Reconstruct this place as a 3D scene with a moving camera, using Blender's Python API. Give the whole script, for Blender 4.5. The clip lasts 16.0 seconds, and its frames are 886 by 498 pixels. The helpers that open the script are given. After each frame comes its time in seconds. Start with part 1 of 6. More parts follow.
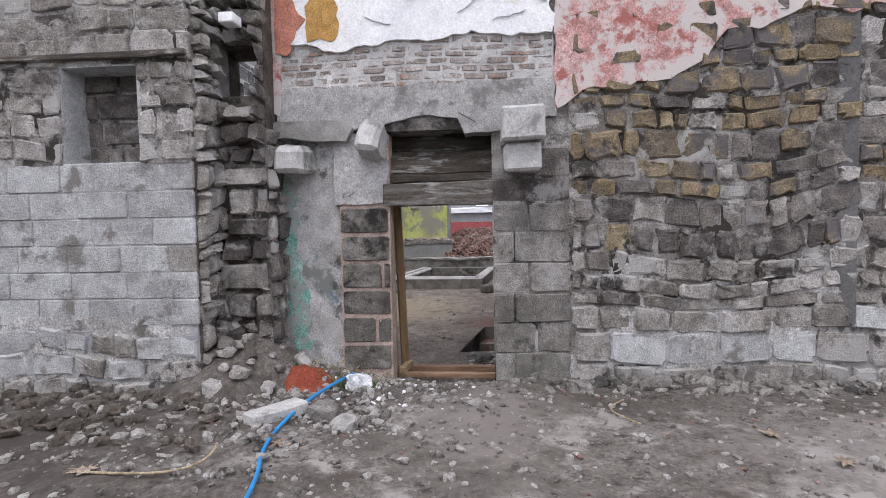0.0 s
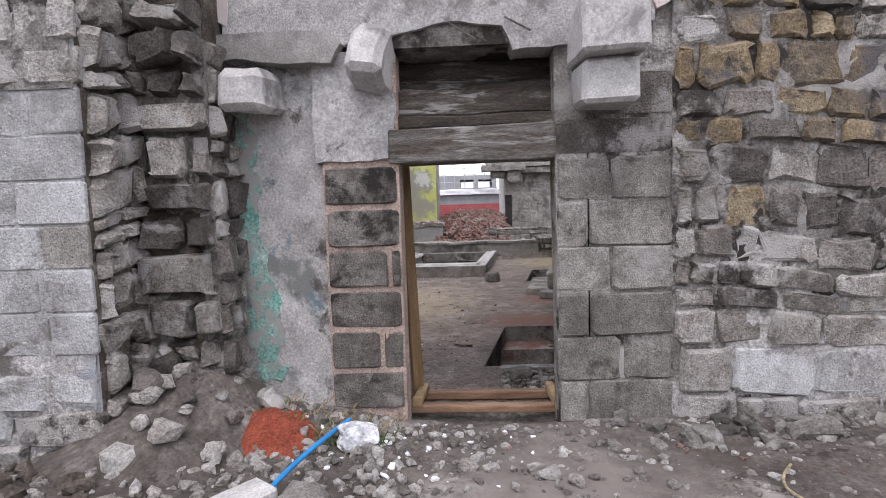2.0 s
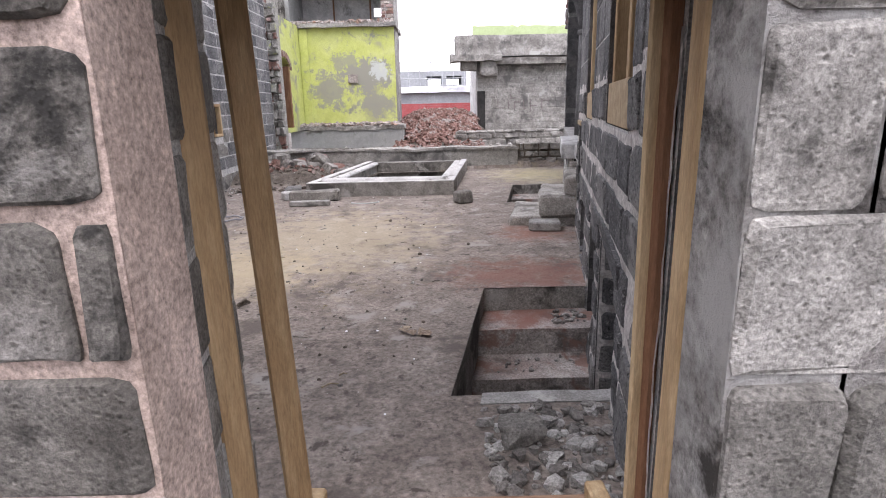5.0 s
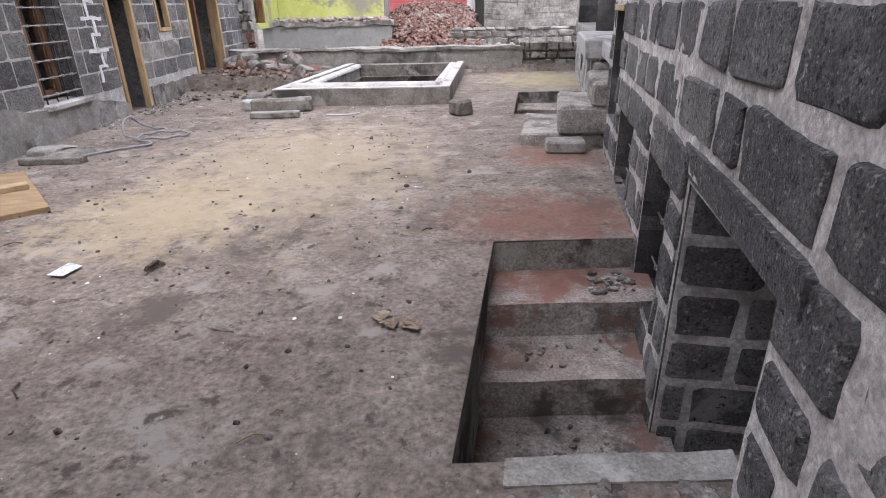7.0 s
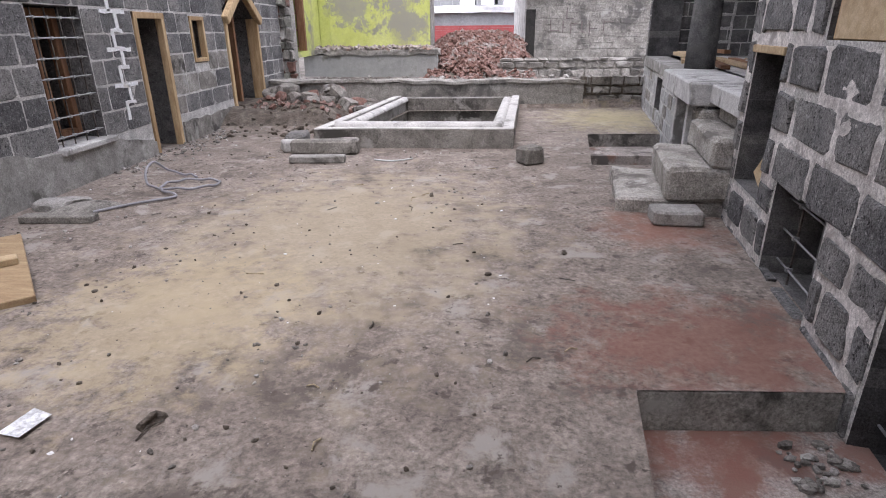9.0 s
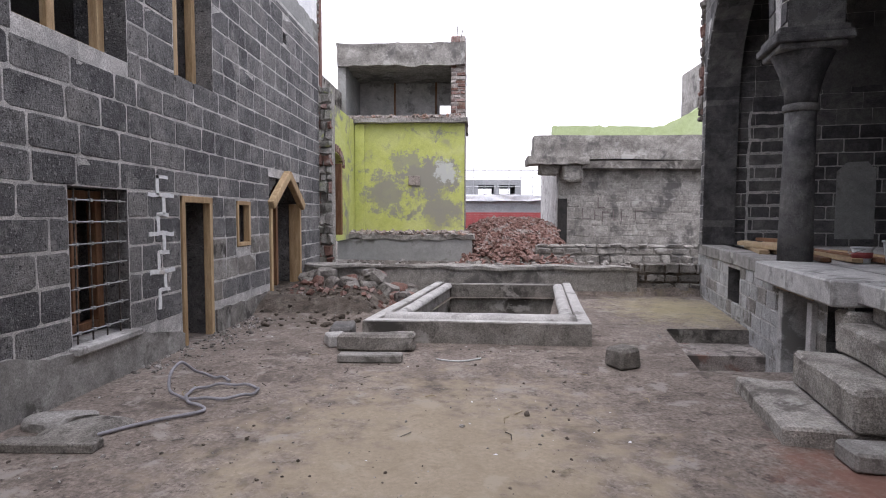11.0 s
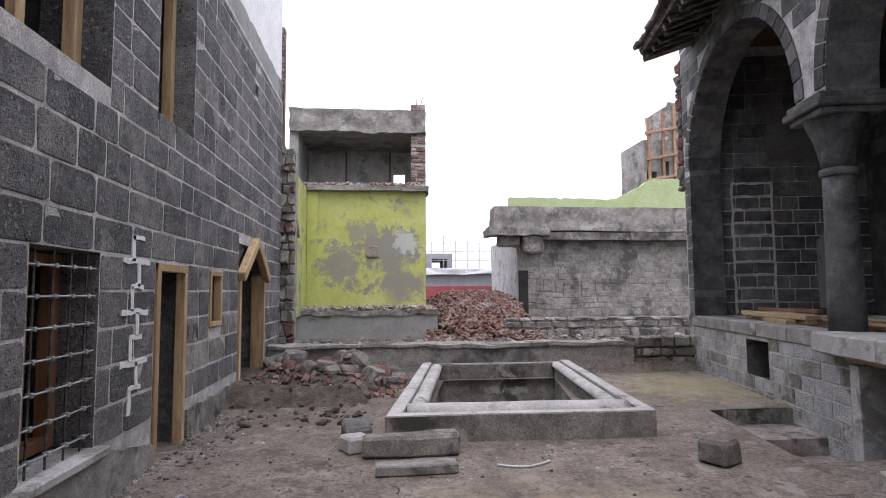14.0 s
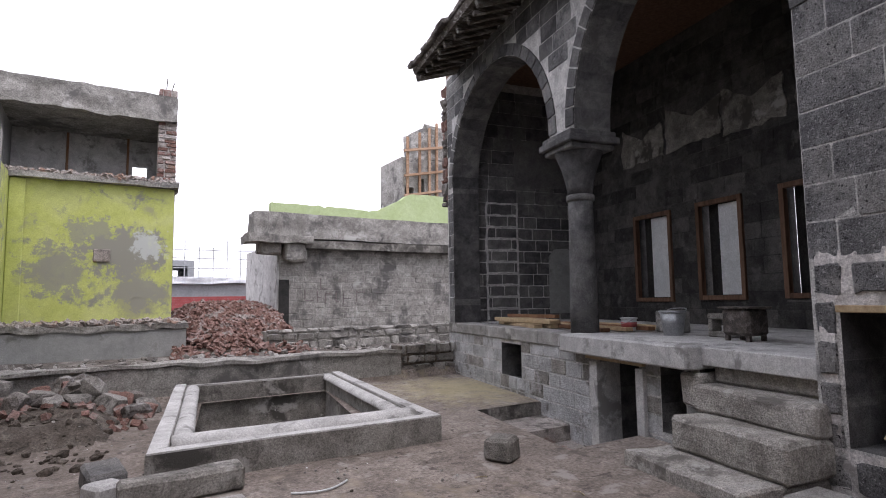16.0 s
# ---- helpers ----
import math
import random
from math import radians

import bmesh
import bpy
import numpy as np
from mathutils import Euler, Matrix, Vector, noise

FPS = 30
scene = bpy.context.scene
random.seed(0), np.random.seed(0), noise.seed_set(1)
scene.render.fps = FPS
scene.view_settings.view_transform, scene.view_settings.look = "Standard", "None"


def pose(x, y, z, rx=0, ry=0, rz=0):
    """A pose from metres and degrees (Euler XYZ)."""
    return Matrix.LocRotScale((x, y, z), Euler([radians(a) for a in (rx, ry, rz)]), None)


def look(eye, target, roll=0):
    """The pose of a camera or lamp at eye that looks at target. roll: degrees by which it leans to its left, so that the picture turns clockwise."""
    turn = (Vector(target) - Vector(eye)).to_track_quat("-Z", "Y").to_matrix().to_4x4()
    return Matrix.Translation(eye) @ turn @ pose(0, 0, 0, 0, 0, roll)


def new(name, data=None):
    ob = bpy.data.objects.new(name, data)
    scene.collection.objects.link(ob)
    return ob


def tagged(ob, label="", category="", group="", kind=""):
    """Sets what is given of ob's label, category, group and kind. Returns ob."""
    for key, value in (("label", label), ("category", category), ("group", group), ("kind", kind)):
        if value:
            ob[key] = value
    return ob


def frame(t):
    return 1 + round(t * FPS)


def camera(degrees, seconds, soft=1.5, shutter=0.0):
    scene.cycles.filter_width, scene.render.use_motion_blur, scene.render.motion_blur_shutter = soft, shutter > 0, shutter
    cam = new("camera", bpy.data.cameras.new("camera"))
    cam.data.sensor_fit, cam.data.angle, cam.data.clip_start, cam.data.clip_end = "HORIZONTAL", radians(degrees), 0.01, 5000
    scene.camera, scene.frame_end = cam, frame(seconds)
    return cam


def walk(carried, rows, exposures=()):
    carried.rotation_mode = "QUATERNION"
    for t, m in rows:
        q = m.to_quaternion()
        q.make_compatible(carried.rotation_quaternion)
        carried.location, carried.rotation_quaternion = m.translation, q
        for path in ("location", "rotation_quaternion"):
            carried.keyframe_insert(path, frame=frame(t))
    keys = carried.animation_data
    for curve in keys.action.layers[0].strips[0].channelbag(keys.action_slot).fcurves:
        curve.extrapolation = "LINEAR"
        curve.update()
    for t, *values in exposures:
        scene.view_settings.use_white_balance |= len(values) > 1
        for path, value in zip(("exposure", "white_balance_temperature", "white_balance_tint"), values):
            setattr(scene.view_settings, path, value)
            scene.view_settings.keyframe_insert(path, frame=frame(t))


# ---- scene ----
cam = camera(76.8, 16.0, soft=1.0)
PATH = [
    (0, (1.059, -0.01, 1.964), (0.894, 1.98, 1.864), -1.1),
    (0.5, (0.936, 0.501, 1.978), (0.766, 2.489, 1.839), -1.4),
    (1, (0.695, 0.994, 1.904), (0.541, 2.985, 1.784), -0.7),
    (1.5, (0.576, 1.512, 1.874), (0.44, 3.503, 1.738), -1.1),
    (2, (0.459, 2.053, 1.824), (0.364, 4.045, 1.668), -1.8),
    (2.5, (0.417, 2.605, 1.835), (0.33, 4.593, 1.637), -1.8),
    (3, (0.409, 3.089, 1.787), (0.354, 5.075, 1.559), -2.1),
    (3.5, (0.492, 3.624, 1.745), (0.457, 5.608, 1.496), -2.6),
    (5.8, (0.552, 5.859, 1.622), (0.58, 7.75, 0.972), -0.9),
    (6, (0.555, 5.993, 1.587), (0.585, 7.873, 0.905), -1.1),
    (6.2, (0.536, 6.131, 1.549), (0.581, 7.999, 0.833), -0.3),
    (6.5, (0.573, 6.383, 1.548), (0.604, 8.233, 0.79), -1.1),
    (7, (0.546, 6.719, 1.503), (0.574, 8.551, 0.701), -1.1),
    (7.5, (0.497, 7.076, 1.514), (0.522, 8.903, 0.7), -0.9),
    (8, (0.452, 7.437, 1.524), (0.469, 9.267, 0.716), -0.9),
    (8.5, (0.362, 7.707, 1.547), (0.327, 9.551, 0.773), -0.8),
    (9, (0.122, 8.003, 1.596), (0.052, 9.864, 0.868), -0.5),
    (9.5, (-0.085, 8.273, 1.596), (-0.167, 10.172, 0.974), -0.0),
    (10, (-0.287, 8.574, 1.622), (-0.382, 10.521, 1.172), -0.0),
    (10.2, (-0.348, 8.678, 1.629), (-0.451, 10.643, 1.27), 0.0),
    (12.3, (-1.34, 9.668, 1.572), (-1.429, 11.666, 1.602), 0.1),
    (12.5, (-1.451, 9.73, 1.566), (-1.529, 11.728, 1.621), -0.0),
    (13, (-1.705, 9.859, 1.566), (-1.72, 11.856, 1.687), 0.0),
    (13.5, (-1.879, 10.035, 1.547), (-1.792, 12.028, 1.68), -0.3),
    (14, (-2.055, 10.215, 1.573), (-1.849, 12.199, 1.723), -0.4),
    (14.5, (-2.211, 10.345, 1.578), (-1.849, 12.304, 1.747), -0.5),
    (15, (-2.35, 10.438, 1.585), (-1.753, 12.338, 1.764), -0.5),
    (15.5, (-2.413, 10.502, 1.568), (-1.574, 12.309, 1.751), -0.8),
    (16, (-2.428, 10.646, 1.567), (-1.387, 12.344, 1.744), -0.8),
]
walk(cam, [(t, look(e, g, r)) for t, e, g, r in PATH], [(0.0, 0.84, 6420, 17), (2.0, 1.02, 6500, 19), (3.5, 1.28, 6500, 20), (6.0, 1.85, 6450, 20), (8.0, 1.8, 6450, 20), (9.0, 1.62, 6450, 20), (10.2, 1.28, 6450, 20), (12.5, 0.92, 6450, 20), (16.0, 1.02, 6450, 20)])

# ---- world, sun ----
def make_world():
    w = bpy.data.worlds.new("overcast_sky")
    scene.world = w
    w.use_nodes = True
    nt = w.node_tree
    bg = nt.nodes["Background"]
    sky = nt.nodes.new("ShaderNodeTexSky")
    sky.sky_type = 'NISHITA'
    sky.sun_disc = False
    sky.sun_elevation, sky.sun_rotation = radians(64), radians(190)
    scale = nt.nodes.new("ShaderNodeVectorMath")
    scale.operation = 'SCALE'
    scale.inputs[3].default_value = 0.1
    nt.links.new(sky.outputs[0], scale.inputs[0])
    mix = nt.nodes.new("ShaderNodeMix")
    mix.data_type = 'RGBA'
    mix.inputs[0].default_value = 0.9
    nt.links.new(scale.outputs[0], mix.inputs[6])
    mix.inputs[7].default_value = (1.0, 1.04, 1.1, 1)
    nt.links.new(mix.outputs[2], bg.inputs[0])
    bg.inputs[1].default_value = SKY_STRENGTH


SKY_STRENGTH = 1.0
make_world()
sun = new("sun", bpy.data.lights.new("sun", 'SUN'))
sun.data.energy, sun.data.angle, sun.data.color = 0.6, radians(25), (1.0, 0.96, 0.9)
sun.matrix_world = look((0, 0, 30), (2.5, 14.5, 0))


# ---- materials ----
def rgb(c):
    return (*c, 1.0)


def material(name, cols, scale=3.0, rough=0.85, bump=0.3, grain=60.0, vary=0.0, pits=0.0, stain_shade=None, stain_scale=0.8, stain_amt=0.55, metal=0.0, stretch=(1, 1, 1), obj=False, even=0.0):
    """Noise between the colours at one scale, fine grain at another, per-piece variation, stains, painted crevice shade
    and relief.
    """
    m = bpy.data.materials.new(name)
    m.use_nodes = True
    nt = m.node_tree
    N, L = nt.nodes, nt.links
    b = N["Principled BSDF"]
    b.inputs["Roughness"].default_value = rough
    b.inputs["Metallic"].default_value = metal
    b.inputs["Specular IOR Level"].default_value = 0.3
    if obj:
        pos = N.new("ShaderNodeTexCoord").outputs["Object"]
    else:
        pos = N.new("ShaderNodeNewGeometry").outputs["Position"]
    mp = N.new("ShaderNodeMapping")
    mp.inputs[3].default_value = stretch
    L.new(pos, mp.inputs[0])
    vec = mp.outputs[0]

    def noise_tex(sc, detail=5.0, dist=0.0, ro=0.6):
        n = N.new("ShaderNodeTexNoise")
        n.inputs["Scale"].default_value, n.inputs["Detail"].default_value, n.inputs["Distortion"].default_value = sc, detail, dist
        n.inputs["Roughness"].default_value = ro
        L.new(vec, n.inputs["Vector"])
        return n.outputs[0]

    big, fine = noise_tex(scale, 6, 0.4), noise_tex(grain, 6, 0.0, 0.72)
    ramp = N.new("ShaderNodeValToRGB")
    e = ramp.color_ramp.elements
    k = len(cols)
    while len(e) < k:
        e.new(0.5)
    for i, c in enumerate(cols):
        e[i].position = 0.3 + 0.4 * i / max(1, k - 1)
        e[i].color = rgb(c)
    fac = big
    if vary > 0:
        oi, ge = N.new("ShaderNodeObjectInfo"), N.new("ShaderNodeNewGeometry")
        ad = N.new("ShaderNodeMath")
        L.new(oi.outputs["Random"], ad.inputs[0])
        L.new(ge.outputs["Random Per Island"], ad.inputs[1])
        fr = N.new("ShaderNodeMath")
        fr.operation = 'FRACT'
        L.new(ad.outputs[0], fr.inputs[0])
        mm = N.new("ShaderNodeMapRange")
        L.new(fr.outputs[0], mm.inputs[0])
        mm.inputs[3].default_value, mm.inputs[4].default_value = -0.2 * vary, 0.2 * vary
        a2 = N.new("ShaderNodeMath")
        L.new(big, a2.inputs[0])
        L.new(mm.outputs[0], a2.inputs[1])
        fac = a2.outputs[0]
    L.new(fac, ramp.inputs[0])
    col = ramp.outputs[0]

    def mixed(a, blend, f, c):
        mx = N.new("ShaderNodeMix")
        mx.data_type, mx.blend_type = 'RGBA', blend
        if isinstance(f, float):
            mx.inputs[0].default_value = f
        else:
            L.new(f, mx.inputs[0])
        L.new(a, mx.inputs[6])
        if isinstance(c, tuple):
            mx.inputs[7].default_value = rgb(c)
        else:
            L.new(c, mx.inputs[7])
        return mx.outputs[2]

    gr = N.new("ShaderNodeMapRange")
    L.new(fine, gr.inputs[0])
    gr.inputs[1].default_value, gr.inputs[2].default_value = 0.3, 0.7
    gr.inputs[3].default_value, gr.inputs[4].default_value = 0.4 + 0.5 * even, 1.6 - 0.5 * even
    mid = N.new("ShaderNodeMapRange")
    L.new(noise_tex(8.0, 8, 0.6, 0.75), mid.inputs[0])
    mid.inputs[1].default_value, mid.inputs[2].default_value = 0.3, 0.7
    mid.inputs[3].default_value, mid.inputs[4].default_value = 0.62 + 0.32 * even, 1.38 - 0.3 * even
    both = N.new("ShaderNodeMath")
    both.operation = 'MULTIPLY'
    L.new(gr.outputs[0], both.inputs[0])
    L.new(mid.outputs[0], both.inputs[1])
    vm = N.new("ShaderNodeVectorMath")
    vm.operation = 'SCALE'
    L.new(col, vm.inputs[0])
    L.new(both.outputs[0], vm.inputs[3])
    col = vm.outputs[0]
    # real stains, plus dark blots that paint crevice shade into the rubble
    if stain_shade:
        for i, (c, sc, amt) in enumerate(stain_shade):
            s = noise_tex(sc, 9, 0.25, 0.68)
            r = N.new("ShaderNodeMapRange")
            L.new(s, r.inputs[0])
            r.inputs[1].default_value, r.inputs[2].default_value = amt - 0.07, amt + 0.0
            col = mixed(col, 'MIX', r.outputs[0], c)
    h = fine
    if pits > 0:
        v = N.new("ShaderNodeTexVoronoi")
        v.inputs["Scale"].default_value = 45
        L.new(vec, v.inputs["Vector"])
        r = N.new("ShaderNodeMapRange")
        L.new(v.outputs["Distance"], r.inputs[0])
        r.inputs[1].default_value, r.inputs[2].default_value = 0.1, 0.35
        pm = N.new("ShaderNodeMath")
        pm.operation = 'MULTIPLY'
        L.new(r.outputs[0], pm.inputs[0])
        L.new(noise_tex(25, 3), pm.inputs[1])
        ad = N.new("ShaderNodeMath")
        L.new(pm.outputs[0], ad.inputs[0])
        L.new(fine, ad.inputs[1])
        h = ad.outputs[0]
        r2 = N.new("ShaderNodeMapRange")
        L.new(v.outputs["Distance"], r2.inputs[0])
        r2.inputs[1].default_value, r2.inputs[2].default_value = 0.08, 0.22
        r2.inputs[3].default_value, r2.inputs[4].default_value = 1 - 0.6 * pits, 1.0
        vm2 = N.new("ShaderNodeVectorMath")
        vm2.operation = 'SCALE'
        L.new(col, vm2.inputs[0])
        L.new(r2.outputs[0], vm2.inputs[3])
        col = vm2.outputs[0]
    L.new(col, b.inputs["Base Color"])
    bp = N.new("ShaderNodeBump")
    bp.inputs["Strength"].default_value, bp.inputs["Distance"].default_value = bump, 0.03
    ah = N.new("ShaderNodeMath")
    L.new(h, ah.inputs[0])
    L.new(big, ah.inputs[1])
    L.new(ah.outputs[0], bp.inputs["Height"])
    L.new(bp.outputs[0], b.inputs["Normal"])
    return m


WHITE_ST = (0.5, 0.49, 0.47)
M = {
    "basalt": material("basalt", [(0.1, 0.1, 0.104), (0.165, 0.164, 0.165), (0.235, 0.23, 0.223)], 2.2, 0.9, 0.8, 70, 0.9, 0.45, [((0.28, 0.275, 0.265), 1.7, 0.645), ((0.34, 0.335, 0.33), 34, 0.64), ((0.03, 0.03, 0.031), 30, 0.64)]),
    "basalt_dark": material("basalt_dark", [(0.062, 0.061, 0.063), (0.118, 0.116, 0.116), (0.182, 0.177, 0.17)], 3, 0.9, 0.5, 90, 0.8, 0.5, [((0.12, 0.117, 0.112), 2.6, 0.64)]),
    # darker copy of basalt_dark with the shade of interiors in its colour
    "basalt_shaded": material("basalt_shaded", [(0.028, 0.027, 0.027), (0.055, 0.053, 0.052), (0.09, 0.086, 0.082)], 3, 0.9, 0.5, 70, 0.9, 0.4, [((0.1, 0.097, 0.093), 2.6, 0.66)]),
    "wood_dark": material("wood_dark", [(0.07, 0.038, 0.024), (0.12, 0.066, 0.042), (0.17, 0.1, 0.065)], 2.5, 0.75, 0.25, 30, 0.7, 0, None, stretch=(6, 6, 0.8), even=0.7),
    "mortar": material("mortar", [(0.34, 0.33, 0.315), (0.45, 0.44, 0.425), (0.55, 0.54, 0.52)], 5, 0.95, 0.4, 70),
    "mortar_dim": material("mortar_dim", [(0.34, 0.335, 0.325), (0.46, 0.45, 0.435), (0.56, 0.55, 0.535)], 3, 0.95, 0.4, 70),
    "rubble_grey": material("rubble_grey", [(0.19, 0.175, 0.155), (0.31, 0.29, 0.265), (0.42, 0.4, 0.38)], 4, 0.95, 0.7, 55, 0.9, 0.4, [((0.42, 0.41, 0.395), 2.2, 0.6), ((0.06, 0.055, 0.05), 1.7, 0.64)]),
    "rubble_dark": material("rubble_dark", [(0.08, 0.07, 0.065), (0.15, 0.135, 0.125), (0.22, 0.2, 0.18)], 4, 0.95, 0.7, 55, 0.9, 0.4, [((0.3, 0.29, 0.28), 2.4, 0.63)]),
    "rubble_ochre": material("rubble_ochre", [(0.15, 0.125, 0.095), (0.235, 0.18, 0.11), (0.3, 0.245, 0.165)], 5, 0.95, 0.6, 55, 0.9, 0.3, [((0.13, 0.12, 0.12), 2.0, 0.58), ((0.07, 0.065, 0.06), 3.0, 0.62)]),
    "whitewashed": material("whitewashed", [(0.3, 0.3, 0.295), (0.41, 0.414, 0.412), (0.5, 0.508, 0.51)], 3, 0.95, 0.55, 60, 0.6, 0.25, [((0.2, 0.19, 0.175), 2.6, 0.62)], even=0.4),
    # the dark blots in this bed imitate shaded gaps between stones
    "rubble_bed": material("rubble_bed", [(0.13, 0.12, 0.11), (0.26, 0.245, 0.23), (0.42, 0.41, 0.39)], 3.5, 0.95, 0.9, 45, 0, 0, [((0.05, 0.045, 0.04), 2.3, 0.57), ((0.42, 0.41, 0.39), 1.1, 0.63)]),
    "jamb_block": material("jamb_block", [(0.15, 0.142, 0.128), (0.25, 0.237, 0.217), (0.36, 0.345, 0.32)], 3, 0.9, 0.6, 80, 0.7, 0.7, [((0.38, 0.37, 0.36), 1.8, 0.64), ((0.07, 0.066, 0.06), 2.2, 0.66)]),
    "pier_block": material("pier_block", [(0.09, 0.082, 0.072), (0.16, 0.149, 0.133), (0.26, 0.245, 0.225)], 3, 0.9, 0.6, 80, 0.5, 0.6, [((0.035, 0.033, 0.03), 2.4, 0.6), ((0.27, 0.255, 0.235), 3.1, 0.66)]),
    "mortar_pale": material("mortar_pale", [(0.33, 0.32, 0.305), (0.45, 0.44, 0.425), (0.56, 0.555, 0.545)], 3.2, 0.95, 0.8, 45, 0, 0, [((0.17, 0.16, 0.145), 2.0, 0.6), ((0.36, 0.38, 0.42), 1.4, 0.64)]),
    "mortar_sloppy": material("mortar_sloppy", [(0.45, 0.42, 0.405), (0.57, 0.545, 0.525), (0.66, 0.635, 0.615)], 4, 0.95, 0.6, 40, 0, 0, [((0.34, 0.315, 0.3), 2.6, 0.62)], even=0.3),
    "pink_mortar": material("pink_mortar", [(0.33, 0.25, 0.21), (0.48, 0.38, 0.33)], 4, 0.95, 0.4, 60),
    "concrete": material("concrete", [(0.2, 0.195, 0.185), (0.29, 0.28, 0.265), (0.38, 0.37, 0.355)], 2.2, 0.9, 0.35, 70, 0, 0, [((0.12, 0.115, 0.105), 1.3, 0.62), ((0.46, 0.45, 0.43), 2.5, 0.66)], even=0.35),
    "concrete_light": material("concrete_light", [(0.36, 0.355, 0.345), (0.46, 0.455, 0.445), (0.55, 0.545, 0.53)], 2.5, 0.85, 0.3, 70, 0, 0, [((0.24, 0.235, 0.225), 2.0, 0.62)], even=0.50),
    "concrete_dirty": material("concrete_dirty", [(0.12, 0.113, 0.102), (0.21, 0.198, 0.18), (0.3, 0.287, 0.265)], 2.0, 0.9, 0.5, 60, 0.4, 0, [((0.07, 0.066, 0.06), 1.2, 0.6), ((0.34, 0.33, 0.31), 1.9, 0.64)]),
    "step_stone": material("step_stone", [(0.25, 0.232, 0.21), (0.35, 0.33, 0.3), (0.44, 0.42, 0.39)], 2.4, 0.92, 0.6, 60, 0.4, 0.4, [((0.16, 0.148, 0.135), 1.8, 0.61), ((0.5, 0.49, 0.465), 2.6, 0.66)]),
    "beam_cement": material("beam_cement", [(0.28, 0.275, 0.265), (0.37, 0.365, 0.355), (0.46, 0.455, 0.44)], 2.5, 0.9, 0.5, 60, 0, 0, [((0.19, 0.185, 0.175), 2.0, 0.61)], even=0.3),
    "plaster_white": material("plaster_white", [(0.66, 0.68, 0.7), (0.76, 0.77, 0.78), (0.8, 0.8, 0.79)], 1.6, 0.8, 0.25, 40, 0, 0, [((0.6, 0.56, 0.5), 1.4, 0.68)], even=0.80),
    "plaster_pink": material("plaster_pink", [(0.42, 0.2, 0.18), (0.5, 0.29, 0.27), (0.55, 0.4, 0.38)], 2.2, 0.9, 0.35, 60, 0, 0, [((0.55, 0.5, 0.48), 3.2, 0.53), ((0.35, 0.13, 0.11), 4.5, 0.62)]),
    "plaster_ochre": material("plaster_ochre", [(0.4, 0.22, 0.07), (0.5, 0.3, 0.1)], 3, 0.9, 0.3, 60),
    "plaster_red": material("plaster_red", [(0.42, 0.16, 0.11), (0.5, 0.22, 0.16)], 3, 0.9, 0.3, 60),
    "plaster_niche": material("plaster_niche", [(0.3, 0.29, 0.275), (0.42, 0.41, 0.4), (0.52, 0.52, 0.51)], 2.0, 0.9, 0.45, 50, 0, 0, [((0.2, 0.21, 0.2), 1.9, 0.63), ((0.15, 0.21, 0.24), 4.2, 0.66), ((0.09, 0.085, 0.075), 3.4, 0.66)], even=0.30),
    "plaster_teal": material("plaster_teal", [(0.13, 0.32, 0.27), (0.23, 0.4, 0.355), (0.38, 0.47, 0.44)], 3.0, 0.9, 0.45, 50, 0, 0, [((0.34, 0.33, 0.31), 4.5, 0.56)]),
    "plaster_lime": material("plaster_lime", [(0.42, 0.46, 0.13), (0.49, 0.53, 0.17), (0.53, 0.56, 0.23)], 1.2, 0.85, 0.25, 40, 0, 0, [((0.36, 0.36, 0.2), 0.8, 0.6), ((0.26, 0.26, 0.22), 1.3, 0.63)], even=0.80),
    "plaster_lime_pale": material("plaster_lime_pale", [(0.36, 0.44, 0.22), (0.44, 0.52, 0.3)], 1.5, 0.85, 0.25, 40, even=0.80),
    "plaster_bare": material("plaster_bare", [(0.2, 0.2, 0.17), (0.27, 0.27, 0.24), (0.36, 0.36, 0.34)], 2.2, 0.9, 0.3, 40, 0, 0, [((0.42, 0.45, 0.2), 2.6, 0.6)]),
    "plaster_grey": material("plaster_grey", [(0.22, 0.225, 0.22), (0.29, 0.295, 0.285), (0.34, 0.34, 0.33)], 0.9, 0.9, 0.25, 50, 0, 0, [((0.17, 0.17, 0.155), 0.9, 0.63)], even=0.70),
    "render_old": material("render_old", [(0.2, 0.19, 0.175), (0.28, 0.27, 0.25), (0.36, 0.345, 0.32)], 2.0, 0.95, 0.6, 40, 0.5, 0, [((0.13, 0.125, 0.12), 1.1, 0.6), ((0.42, 0.41, 0.39), 1.6, 0.66)]),
    "brick_red": material("brick_red", [(0.13, 0.075, 0.06), (0.21, 0.12, 0.1), (0.28, 0.2, 0.18)], 5, 0.95, 0.5, 60, 1.0, 0, [((0.3, 0.27, 0.25), 3.0, 0.62)]),
    "brick_pale": material("brick_pale", [(0.25, 0.22, 0.2), (0.34, 0.3, 0.275), (0.4, 0.37, 0.35)], 5, 0.95, 0.6, 60, 0.9, 0, [((0.32, 0.2, 0.15), 2.0, 0.62)]),
    "wood": material("wood", [(0.32, 0.21, 0.11), (0.42, 0.295, 0.165), (0.52, 0.39, 0.235)], 2.5, 0.75, 0.2, 30, 0.8, 0, None, stretch=(6, 6, 0.8), even=0.75),
    "wood_brown": material("wood_brown", [(0.13, 0.065, 0.035), (0.2, 0.1, 0.055), (0.27, 0.15, 0.085)], 2.5, 0.75, 0.25, 30, 0.7, 0, None, stretch=(6, 6, 0.8), even=0.75),
